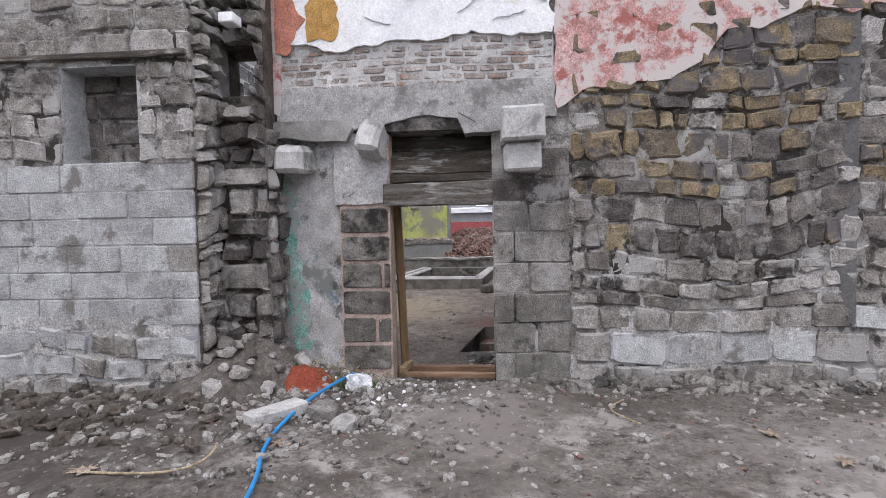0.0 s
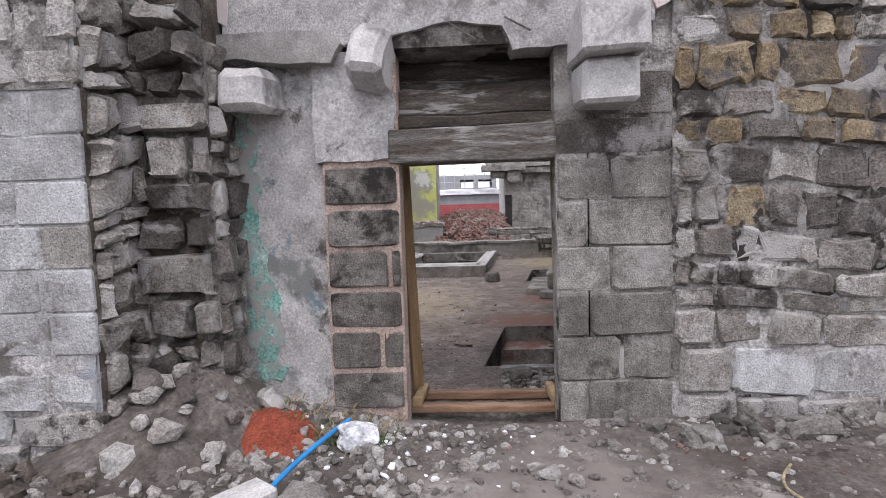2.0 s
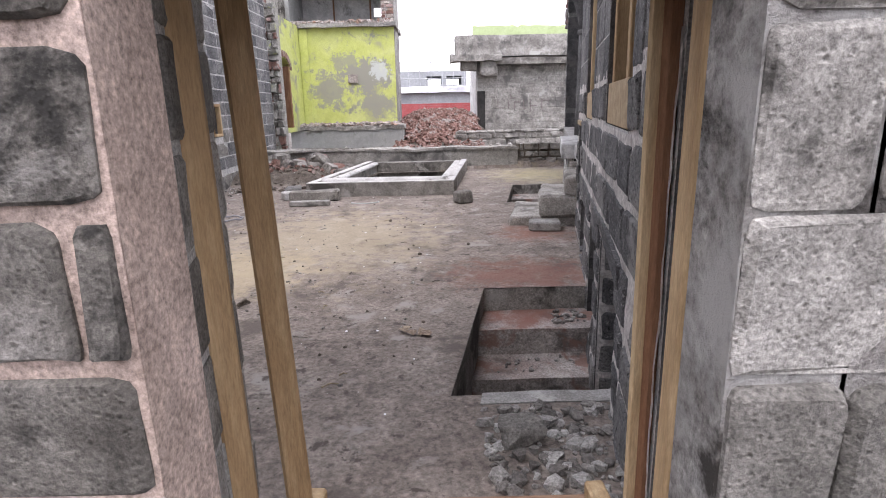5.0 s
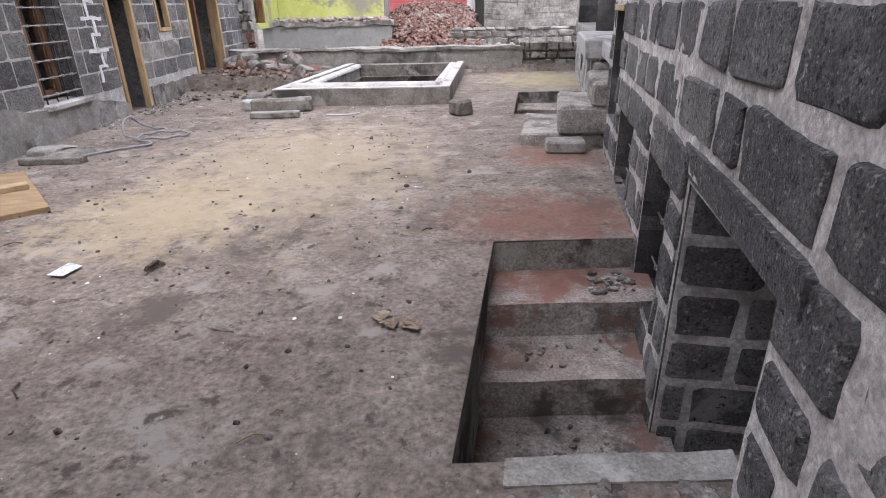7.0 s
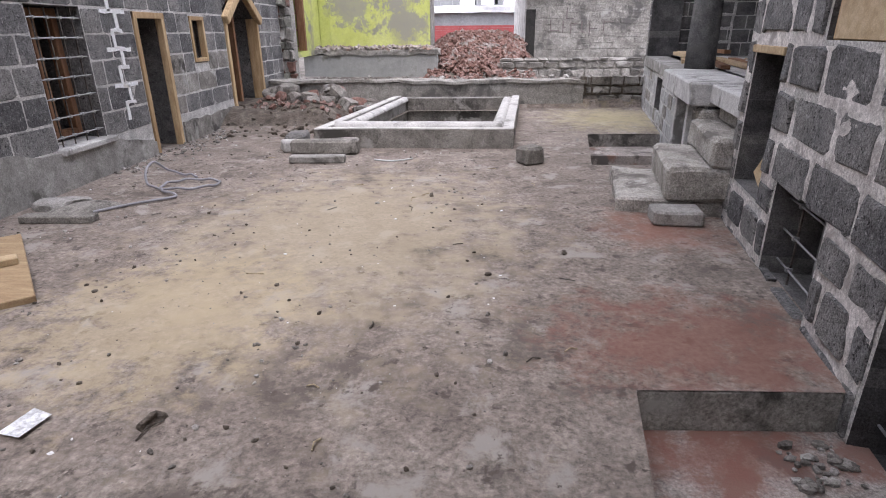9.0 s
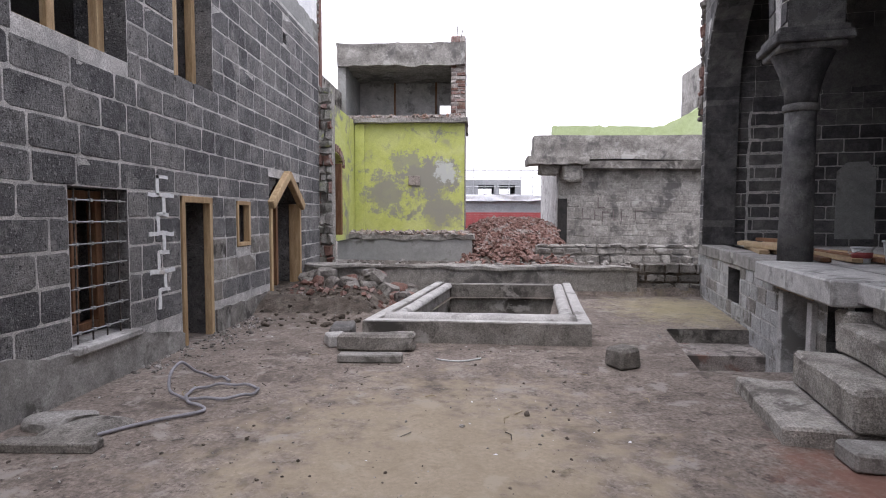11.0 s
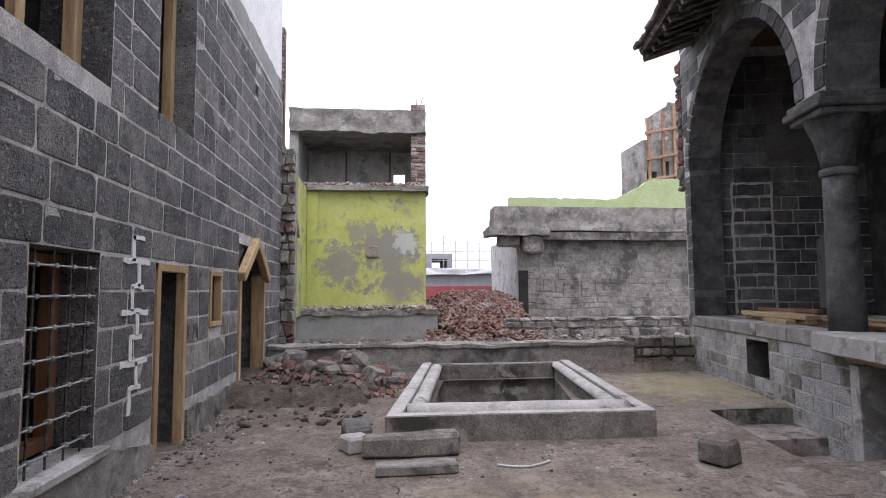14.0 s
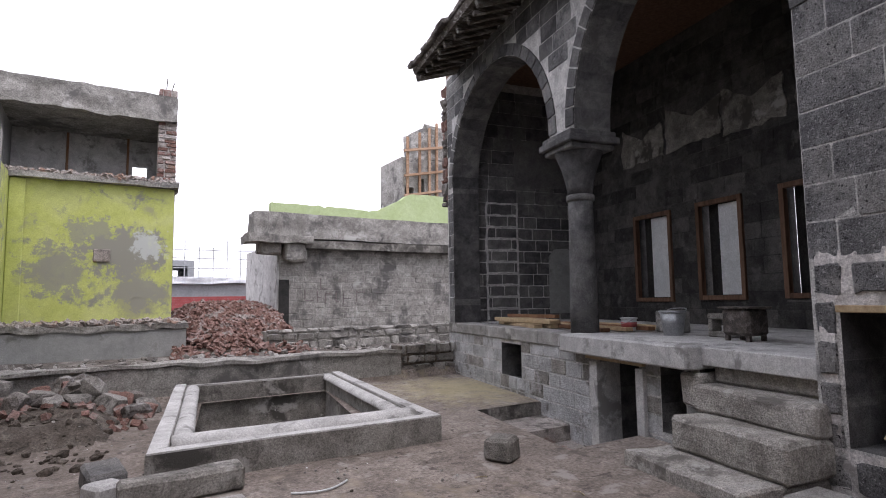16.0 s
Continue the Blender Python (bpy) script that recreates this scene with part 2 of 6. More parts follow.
    "wood_flat": material("wood_flat", [(0.3, 0.21, 0.125), (0.4, 0.3, 0.18), (0.48, 0.37, 0.24)], 2.5, 0.75, 0.2, 30, 0.8, 0, None, stretch=(1.2, 6, 6), even=0.75),
    "timber_old": material("timber_old", [(0.05, 0.043, 0.037), (0.1, 0.085, 0.07), (0.2, 0.19, 0.175)], 2.2, 0.9, 0.6, 40, 0.4, 0, [((0.36, 0.35, 0.335), 2.4, 0.62)], stretch=(0.7, 3, 5)),
    "iron": material("iron", [(0.05, 0.045, 0.045), (0.1, 0.085, 0.075), (0.2, 0.18, 0.17)], 12, 0.6, 0.3, 80, 0, 0, None, metal=0.5),
    "galvanised": material("galvanised", [(0.3, 0.31, 0.32), (0.42, 0.43, 0.44)], 8, 0.45, 0.1, 60, metal=0.7, even=0.70),
    # near-black for sheets that stand in for unlit space
    "shade_black": material("shade_black", [(0.02, 0.02, 0.02), (0.04, 0.038, 0.036)], 2, 0.95, 0.3, 40),
    # dark grey that puts the shade of unlit rooms into the surface
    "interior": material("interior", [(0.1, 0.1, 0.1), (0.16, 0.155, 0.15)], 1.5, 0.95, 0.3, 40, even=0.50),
    "plastic_blue": material("plastic_blue", [(0.02, 0.2, 0.5), (0.04, 0.28, 0.6)], 6, 0.4, 0.05, 60, even=0.90),
    "hose_grey": material("hose_grey", [(0.2, 0.2, 0.22), (0.32, 0.32, 0.35)], 6, 0.6, 0.1, 60, even=0.80),
    "white_bag": material("white_bag", [(0.5, 0.52, 0.55), (0.72, 0.73, 0.75)], 14, 0.5, 0.5, 30),
    "red_dust": material("red_dust", [(0.2, 0.045, 0.025), (0.28, 0.07, 0.04), (0.33, 0.1, 0.06)], 6, 0.95, 0.7, 60),
    "pebble": material("pebble", [(0.13, 0.12, 0.11), (0.22, 0.205, 0.19), (0.36, 0.35, 0.33)], 3, 0.95, 0.5, 60, 1.2),
    "dirt": material("dirt", [(0.055, 0.045, 0.038), (0.1, 0.083, 0.068), (0.16, 0.138, 0.118)], 4, 0.97, 0.9, 50, 0, 0, [((0.2, 0.18, 0.16), 3.0, 0.63)]),
    "wood_russet": material("wood_russet", [(0.22, 0.13, 0.08), (0.31, 0.195, 0.125), (0.4, 0.27, 0.185)], 2.5, 0.75, 0.2, 30, 0.8, 0, None, stretch=(1.2, 6, 6), even=0.7),
    "leaf_dry": material("leaf_dry", [(0.2, 0.15, 0.11), (0.31, 0.25, 0.19)], 8, 0.9, 0.2, 60, 0.6),
    "grass": material("grass", [(0.05, 0.1, 0.025), (0.1, 0.17, 0.045)], 8, 0.8, 0.1, 60, 0.6),
    "straw": material("straw", [(0.24, 0.19, 0.12), (0.36, 0.3, 0.2)], 8, 0.9, 0.1, 60, 0.6),
    "fence_red": material("fence_red", [(0.26, 0.05, 0.05), (0.36, 0.09, 0.09)], 2, 0.6, 0.1, 40, even=0.80),
    "tarp": material("tarp", [(0.6, 0.63, 0.68), (0.78, 0.79, 0.8)], 3, 0.6, 0.4, 30, even=0.80),
    "far_grey": material("far_grey", [(0.24, 0.25, 0.26), (0.33, 0.34, 0.35)], 1.2, 0.9, 0.2, 30, even=0.60),
    "mound": material("mound", [(0.06, 0.05, 0.042), (0.11, 0.092, 0.076), (0.17, 0.15, 0.128)], 4, 0.97, 0.9, 40),
    "graffiti": material("graffiti", [(0.14, 0.12, 0.12), (0.2, 0.17, 0.165)], 5, 0.9, 0.2, 40),
    "window_white": material("window_white", [(0.5, 0.52, 0.53), (0.62, 0.63, 0.64)], 2, 0.5, 0.1, 40, even=0.80),
}


def ground_material(name, base, blotches):
    return material(name, base, 1.6, 0.96, 0.4, 28, 0, 0, blotches + [(tuple(0.6 * c for c in base[0]), 6.0, 0.64), (tuple(0.5 * c for c in base[0]), 16.0, 0.68), (tuple(1.35 * c for c in base[2]), 22.0, 0.7)], even=0.1)


M["court_earth"] = ground_material("court_earth", [(0.15, 0.125, 0.109), (0.205, 0.174, 0.152), (0.262, 0.228, 0.2)], [((0.12, 0.101, 0.088), 1.3, 0.63), ((0.3, 0.275, 0.25), 2.2, 0.63)])
M["street_earth"] = ground_material("street_earth", [(0.075, 0.064, 0.056), (0.125, 0.111, 0.099), (0.2, 0.182, 0.166)], [((0.3, 0.28, 0.26), 1.6, 0.62), ((0.08, 0.068, 0.058), 1.3, 0.63)])



def spill(m, colour, centre, radius, seed, strength=0.8, edge=0.45):
    """A patch of spilled powder or sand with a ragged edge round a place on the ground."""
    N, L = m.node_tree.nodes, m.node_tree.links
    b = N["Principled BSDF"]
    old = b.inputs["Base Color"].links[0].from_socket
    pos = N.new("ShaderNodeNewGeometry").outputs["Position"]
    d = N.new("ShaderNodeVectorMath")
    d.operation = 'SUBTRACT'
    L.new(pos, d.inputs[0])
    d.inputs[1].default_value = centre
    sc = N.new("ShaderNodeVectorMath")
    sc.operation = 'DIVIDE'
    L.new(d.outputs[0], sc.inputs[0])
    sc.inputs[1].default_value = radius
    ln = N.new("ShaderNodeVectorMath")
    ln.operation = 'LENGTH'
    L.new(sc.outputs[0], ln.inputs[0])
    n = N.new("ShaderNodeTexNoise")
    n.inputs["Scale"].default_value, n.inputs["Detail"].default_value, n.inputs["Roughness"].default_value = 2.6 + seed * 0.3, 10, 0.74
    L.new(pos, n.inputs["Vector"])
    a = N.new("ShaderNodeMath")
    a.operation = 'MULTIPLY_ADD'
    L.new(n.outputs[0], a.inputs[0])
    a.inputs[1].default_value = 3.0
    L.new(ln.outputs["Value"], a.inputs[2])
    r = N.new("ShaderNodeMapRange")
    L.new(a.outputs[0], r.inputs[0])
    r.inputs[1].default_value, r.inputs[2].default_value = 2.15 + edge, 2.15 - edge
    r.inputs[3].default_value, r.inputs[4].default_value = 0.0, strength
    mx = N.new("ShaderNodeMix")
    mx.data_type = 'RGBA'
    L.new(r.outputs[0], mx.inputs[0])
    L.new(old, mx.inputs[6])
    mx.inputs[7].default_value = rgb(colour)
    L.new(mx.outputs[2], b.inputs["Base Color"])


spill(M["court_earth"], (0.37, 0.315, 0.225), (-0.9, 12.6, 0), (1.9, 2.6, 1), 3, 0.62, 0.28)
spill(M["court_earth"], (0.42, 0.35, 0.23), (-1.7, 11.0, 0), (1.1, 1.2, 1), 9, 0.5, 0.2)
spill(M["court_earth"], (0.4, 0.35, 0.2), (3.0, 19.0, 0), (1.4, 1.8, 1), 1, 0.6)
spill(M["court_earth"], (0.2, 0.095, 0.072), (1.4, 10.7, 0), (1.0, 0.75, 1), 4, 0.75, 0.3)
spill(M["court_earth"], (0.24, 0.12, 0.09), (1.8, 12.6, 0), (0.6, 0.6, 1), 3, 0.8)
spill(M["street_earth"], (0.05, 0.042, 0.036), (-2.7, 4.3, 0), (2.6, 1.7, 1), 6, 0.95)
spill(M["street_earth"], (0.3, 0.275, 0.255), (4.2, 4.2, 0), (1.8, 1.0, 1), 7, 0.7)
spill(M["court_earth"], (0.13, 0.108, 0.09), (-3.3, 19.3, 0), (2.0, 3.0, 1), 4, 0.9)

for c, r, k, f in (((-2.0, 26.2, 2.8), (1.3, 9, 0.85), 1, 1.0), ((-3.3, 26.2, 2.3), (0.8, 9, 0.9), 2, 0.9), ((-1.6, 26.2, 1.8), (0.9, 9, 0.6), 3, 0.9), ((-2.7, 26.2, 3.3), (0.8, 9, 0.4), 4, 0.8)):
    spill(M["plaster_lime"], (0.29, 0.285, 0.24), c, r, k, f, 0.1)
spill(M["plaster_lime"], (0.55, 0.58, 0.56), (-1.45, 26.2, 2.95), (0.5, 9, 0.45), 5, 0.8, 0.1)

spill(M["street_earth"], (0.23, 0.207, 0.188), (1.0, 4.9, 0), (0.9, 1.4, 1), 3, 0.75)

# ---- mesh helpers ----
def mesh_ob(name, verts, faces, mat, parent=None, label="", m=None):
    me = bpy.data.meshes.new(name)
    me.from_pydata([tuple(v) for v in verts], [], faces)
    me.materials.append(mat)
    me.update()
    ob = new(name, me)
    if parent:
        ob.parent = parent
    if m is not None:
        ob.matrix_basis = m
    if label:
        ob["label"] = label
    return ob


def part(name, bm, mat, parent=None, label="", m=None, smooth=False):
    bmesh.ops.recalc_face_normals(bm, faces=bm.faces)
    me = bpy.data.meshes.new(name)
    bm.to_mesh(me)
    bm.free()
    me.materials.append(mat)
    if smooth:
        me.polygons.foreach_set("use_smooth", [True] * len(me.polygons))
    ob = new(name, me)
    if parent:
        ob.parent = parent
    if m is not None:
        ob.matrix_basis = m
    if label:
        ob["label"] = label
    return ob


def empty(name, m=None):
    e = new(name)
    e.empty_display_size = 0.1
    if m is not None:
        e.matrix_basis = m
    return e


def box_bm(x0, x1, y0, y1, z0, z1, bevel=0.0, bm=None, m=None, rough=0.0, cuts=0):
    own = bm is None
    b = bmesh.new()
    bmesh.ops.create_cube(b, size=1.0)
    for v in b.verts:
        v.co = Vector((x0 if v.co.x < 0 else x1, y0 if v.co.y < 0 else y1, z0 if v.co.z < 0 else z1))
    if cuts:
        bmesh.ops.subdivide_edges(b, edges=b.edges, cuts=cuts, use_grid_fill=True)
    if bevel > 0:
        sharp = [e for e in b.edges if len(e.link_faces) == 2 and e.calc_face_angle(0) > 0.5]
        bmesh.ops.bevel(b, geom=sharp, offset=bevel, segments=1, affect='EDGES')
    if rough:
        for v in b.verts:
            p = v.co * 3.1
            v.co += rough * Vector((noise.noise(p), noise.noise(p + Vector((7, 3, 1))), noise.noise(p + Vector((2, 9, 5)))))
    if m is not None:
        b.transform(m)
    if own:
        return b
    me = bpy.data.meshes.new("t")
    b.to_mesh(me)
    b.free()
    bm.from_mesh(me)
    bpy.data.meshes.remove(me)
    return bm


def box(name, x0, x1, y0, y1, z0, z1, mat, parent=None, bevel=0.006, label="", m=None, rough=0.0, cuts=0):
    return part(name, box_bm(x0, x1, y0, y1, z0, z1, bevel, rough=rough, cuts=cuts), mat, parent, label, m)


def beam(name, a, b, w, h, mat, parent=None, label=""):
    """A squared timber or bar from a to b."""
    a, b = Vector(a), Vector(b)
    d = b - a
    q = d.to_track_quat('X', 'Z').to_matrix().to_4x4()
    bm = box_bm(0, d.length, -w / 2, w / 2, -h / 2, h / 2, min(w, h) * 0.12)
    bm.transform(Matrix.Translation(a) @ q)
    return part(name, bm, mat, parent, label)


def tube(name, pts, r, mat, parent=None, label=""):
    cu = bpy.data.curves.new(name, 'CURVE')
    cu.dimensions = '3D'
    cu.bevel_depth, cu.bevel_resolution, cu.use_fill_caps = r, 2, True
    sp = cu.splines.new('NURBS' if len(pts) > 3 else 'POLY')
    sp.points.add(len(pts) - 1)
    for p, c in zip(sp.points, pts):
        p.co = (*c, 1)
    if len(pts) > 3:
        sp.use_endpoint_u, sp.order_u = True, 3
    tmp = bpy.data.objects.new("t", cu)
    me = bpy.data.meshes.new_from_object(tmp)
    bpy.data.objects.remove(tmp)
    me.name = name
    me.materials.clear()
    me.materials.append(mat)
    ob = new(name, me)
    if parent:
        ob.parent = parent
    if label:
        ob["label"] = label
    return ob


def frame_at(x, y, deg, z=0.0):
    """A wall's own frame: x along it, y into it, z up."""
    return pose(x, y, z, 0, 0, deg)


def wall_body(name, u0, u1, v0, v1, d, holes, mat, m, label, arches=(), side=None):
    """A wall with thickness and openings that go through it; holes are (u0, u1, v0, v1)."""
    us = sorted({u0, u1, *[max(u0, min(u1, h[i])) for h in holes for i in (0, 1)]})
    vs = sorted({v0, v1, *[max(v0, min(v1, h[i])) for h in holes for i in (2, 3)]})
    solid = {}
    for i in range(len(us) - 1):
        for j in range(len(vs) - 1):
            cu, cv = (us[i] + us[i + 1]) / 2, (vs[j] + vs[j + 1]) / 2
            solid[i, j] = not any(h[0] < cu < h[1] and h[2] < cv < h[3] for h in holes)
    verts, faces = [], []

    def quad(*p):
        faces.append(tuple(range(len(verts), len(verts) + 4)))
        verts.extend(p)

    for (i, j), s in solid.items():
        if not s:
            continue
        a, b, c, e = us[i], us[i + 1], vs[j], vs[j + 1]
        quad((a, 0, c), (b, 0, c), (b, 0, e), (a, 0, e))
        quad((b, d, c), (a, d, c), (a, d, e), (b, d, e))
        if not solid.get((i - 1, j)):
            quad((a, d, c), (a, 0, c), (a, 0, e), (a, d, e))
        if not solid.get((i + 1, j)):
            quad((b, 0, c), (b, d, c), (b, d, e), (b, 0, e))
        if not solid.get((i, j - 1)):
            quad((a, d, c), (b, d, c), (b, 0, c), (a, 0, c))
        if not solid.get((i, j + 1)):
            quad((a, 0, e), (b, 0, e), (b, d, e), (a, d, e))
    for u_a, u_b, vs_, vt, rise in arches:
        n = 24
        hw, cu = (u_b - u_a) / 2, (u_a + u_b) / 2
        pts = [(cu - hw * math.cos(math.pi * k / n), vs_ + rise * math.sin(math.pi * k / n)) for k in range(n + 1)]
        for (a, c), (b, e) in zip(pts, pts[1:]):
            quad((a, 0, c), (b, 0, e), (b, 0, vt), (a, 0, vt))
            quad((b, d, e), (a, d, c), (a, d, vt), (b, d, vt))
            quad((a, d, c), (b, d, e), (b, 0, e), (a, 0, c))
    ob = mesh_ob(name, verts, faces, mat, None, "", m)
    if side:
        ob.data.materials.append(side)
        for p in ob.data.polygons:
            if p.normal.y > -0.5:
                p.material_index = 1
    return tagged(ob, label, "wall", kind="structure")


def courses(u0, u1, v0, v1, h, l, rng, vary=0.25, hvary=0.0, holes=(), gap=0.0):
    """Rectangles of stones in courses, cut back at openings."""
    out = []
    v = v0
    while v < v1 - 0.05:
        hh = min(h * (1 + rng.uniform(-hvary, hvary)), v1 - v)
        if v1 - v - hh < 0.08:
            hh = v1 - v
        cuts = sorted((a, b) for a, b, c, e in holes if c < v + hh * 0.65 and e > v + hh * 0.35)
        spans, s = [], u0
        for a, b in cuts:
            if a > s:
                spans.append((s, min(a, u1)))
            s = max(s, b)
        if s < u1:
            spans.append((s, u1))
        for a, b in spans:
            u = a
            first = True
            while u < b - 0.03:
                w = l * (1 + rng.uniform(-vary, vary)) * (rng.uniform(0.4, 1) if first else 1)
                first = False
                if b - u - w < l * 0.35:
                    w = b - u
                out.append((u, min(u + w, b), v, v + hh))
                u += w
        v += hh
    return out


def stone_shape(r, rng, joint, depth, proud, ragged, wave=0.0):
    """One stone: an uneven outline with a dressed or pillowed face."""
    a, b, c, e = r
    a, b, c, e = a + joint / 2, b - joint / 2, c + joint / 2, e - joint / 2
    k = min(b - a, e - c)
    q = min(0.22, 0.03 + 0.3 * ragged) * k
    base = [(a + q, c), (b - q, c), (b, c + q), (b, e - q), (b - q, e), (a + q, e), (a, e - q), (a, c + q)]
    if ragged > 0.15:
        hw, hh, ex = (b - a) / 2, (e - c) / 2, 2 / (14.0 - 9.0 * min(1.0, ragged))
        base = []
        for i in range(12):
            co, si = math.cos(math.pi * (i + 0.5) / 6), math.sin(math.pi * (i + 0.5) / 6)
            base.append(((a + b) / 2 + hw * math.copysign(abs(co) ** ex, co), (c + e) / 2 + hh * math.copysign(abs(si) ** ex, si)))
    n = len(base)
    cu, cv = (a + b) / 2, (c + e) / 2
    ring = []
    for x, z in base:
        x += rng.uniform(-1, 1) * ragged * 0.16 * k
        z += rng.uniform(-1, 1) * ragged * 0.16 * k
        if wave:
            z += wave * noise.noise(Vector((x * 0.9, z * 0.5, 3.3)))
        ring.append((x, z))
    cz = sum(z for _, z in ring) / n
    p = proud * rng.uniform(0.4, 1.3)
    bev = 0.012 + 0.1 * ragged * k
    verts = [(x, depth, z) for x, z in ring] + [(x, -p * 0.45, z) for x, z in ring]
    tilt_u, tilt_v = rng.uniform(-1, 1) * proud * 0.7, rng.uniform(-1, 1) * proud * 0.7
    for x, z in ring:
        dx, dz = x - cu, z - cz
        f = max(0.3, 1 - bev / max(0.02, math.hypot(dx, dz)))
        verts.append((cu + dx * f, -p + tilt_u * dx / max(0.05, b - a) + tilt_v * dz / max(0.05, e - c) + ragged * 0.012 * rng.uniform(-1, 1), cz + dz * f))
    faces = [tuple(range(2 * n, 3 * n))]
    for i in range(n):
        j = (i + 1) % n
        faces.append((i, j, n + j, n + i))
        faces.append((n + i, n + j, 2 * n + j, 2 * n + i))
    return verts, faces


def lay_stones(parent, rects, mat_of, seed, name="stone", joint=0.02, depth=0.05, proud=0.012, ragged=0.0, near=(0, 0), wave=0.0, most=300):
    """Stones as pieces of their wall: those nearest to a place on the wall singly, the rest joined."""
    rng = random.Random(seed)
    rects = sorted(rects, key=lambda r: math.hypot((r[0] + r[1]) / 2 - near[0], (r[2] + r[3]) / 2 - near[1]))
    rest = {}
    for i, r in enumerate(rects):
        if r[1] - r[0] < 0.05 or r[3] - r[2] < 0.04:
            continue
        verts, faces = stone_shape(r, rng, joint, depth, proud, ragged, wave)
        mat = mat_of((r[0] + r[1]) / 2, (r[2] + r[3]) / 2, rng)
        if i < most:
            mesh_ob(name, verts, faces, mat, parent)
        else:
            vv, ff = rest.setdefault(mat.name, ([], [], mat))[:2]
            k = len(vv)
            vv.extend(verts)
            ff.extend(tuple(a + k for a in f) for f in faces)
    for vv, ff, mat in rest.values():
        tagged(mesh_ob(name + "_rest", vv, ff, mat, parent), kind="stuff")


def mortar_skin(parent, u0, u1, v0, v1, y, amp, mat, holes=(), step=0.045, seed=0.0, name="mortar"):
    """Uneven mortar pressed between the stones and smeared over their edges, in the wall's frame."""
    nu, nv = int((u1 - u0) / step), int((v1 - v0) / step)
    verts, faces = [], []
    for j in range(nv + 1):
        for i in range(nu + 1):
            u, v = u0 + (u1 - u0) * i / nu, v0 + (v1 - v0) * j / nv
            h = noise.noise(Vector((u * 1.7, v * 2.1, seed))) + 0.7 * noise.noise(Vector((u * 5.5, v * 6.5, seed + 3))) + 0.45 * noise.noise(Vector((u * 15, v * 15, seed + 7)))
            verts.append((u, y - amp * h, v))
    for j in range(nv):
        for i in range(nu):
            cu, cv = u0 + (u1 - u0) * (i + 0.5) / nu, v0 + (v1 - v0) * (j + 0.5) / nv
            if not any(p - 0.03 < cu < q + 0.03 and r - 0.03 < cv < t + 0.03 for p, q, r, t in holes):
                k = j * (nu + 1) + i
                faces.append((k, k + 1, k + nu + 2, k + nu + 1))
    ob = mesh_ob(name, verts, faces, mat, parent)
    ob.data.polygons.foreach_set("use_smooth", [True] * len(faces))
    return ob


def ragged_slab(name, pts, y0, y1, mat, m=None, parent=None, amp=0.06, step=0.12, seed=0, label=""):
    """A sheet of plaster or render with a broken outline, in a wall's frame."""
    out = []
    n = len(pts)
    for i in range(n):
        a, b = Vector(pts[i]), Vector(pts[(i + 1) % n])
        k = max(1, int((b - a).length / step))
        for j in range(k):
            p = a.lerp(b, j / k)
            o = Vector((noise.noise(Vector((p.x * 5, p.y * 5, seed))), noise.noise(Vector((p.x * 5, p.y * 5, seed + 9)))))
            o += 0.5 * Vector((noise.noise(Vector((p.x * 14, p.y * 14, seed))), noise.noise(Vector((p.x * 14, p.y * 14, seed + 9)))))
            out.append(p + o * amp)
    bm = bmesh.new()
    f = [bm.verts.new((p.x, y0, p.y)) for p in out]
    g = [bm.verts.new((p.x, y1, p.y)) for p in out]
    bm.faces.new(f)
    bm.faces.new(list(reversed(g)))
    k = len(f)
    for i in range(k):
        bm.faces.new((f[i], g[i], g[(i + 1) % k], f[(i + 1) % k]))
    return part(name, bm, mat, parent, label, m)


def rock_bm(rng, sx, sy, sz, sub=1, rough=0.25):
    """A broken stone: a rough ball cut by a few flat breaks."""
    bm = bmesh.new()
    bmesh.ops.create_icosphere(bm, subdivisions=sub, radius=0.5)
    o = Vector((rng.uniform(0, 50), rng.uniform(0, 50), 0))
    cuts = []
    for _ in range(7):
        d = Vector((rng.gauss(0, 1), rng.gauss(0, 1), rng.gauss(0, 0.8))).normalized()
        cuts.append((d, rng.uniform(0.26, 0.4)))
    for v in bm.verts:
        for d, lim in cuts:
            k = v.co.dot(d)
            if k > lim:
                v.co -= d * (k - lim)
        v.co *= 1 + rough * 2 * noise.noise(v.co * 2.2 + o)
        v.co.x, v.co.y, v.co.z = max(-0.42, min(0.42, v.co.x)) * sx * 1.15, max(-0.42, min(0.42, v.co.y)) * sy * 1.15, max(-0.36, min(0.4, v.co.z)) * sz * 1.3
    return bm


def chunks(name, rng, n, place, size, mat, label, category="rubble", flat=0.6, protos=10, single=0, group=""):
    """Loose stones: a stated number as things of their own, the rest as one stuff object."""
    shapes = []
    for _ in range(protos):
        bm = rock_bm(rng, 1, rng.uniform(0.55, 1), rng.uniform(0.4, 0.8) * flat / 0.6, 1)
        vs = [v.co.copy() for v in bm.verts]
        bm.verts.index_update()
        fs = [tuple(v.index for v in f.verts) for f in bm.faces]
        bm.free()
        shapes.append((vs, fs))
    V, F = [], []
    for i in range(n):
        x, y, z = place(rng)
        s = size(rng)
        vs, fs = shapes[rng.randrange(protos)]
        mt = Matrix.Translation((x, y, z + 0.1 * s)) @ Euler((rng.uniform(-0.3, 0.3), rng.uniform(-0.3, 0.3), rng.uniform(0, 6.3))).to_matrix().to_4x4() @ Matrix.Scale(s, 4)
        k = len(V)
        V.extend(mt @ v for v in vs)
        F.extend(tuple(a + k for a in f) for f in fs)
    ob = mesh_ob(name, V, F, mat)
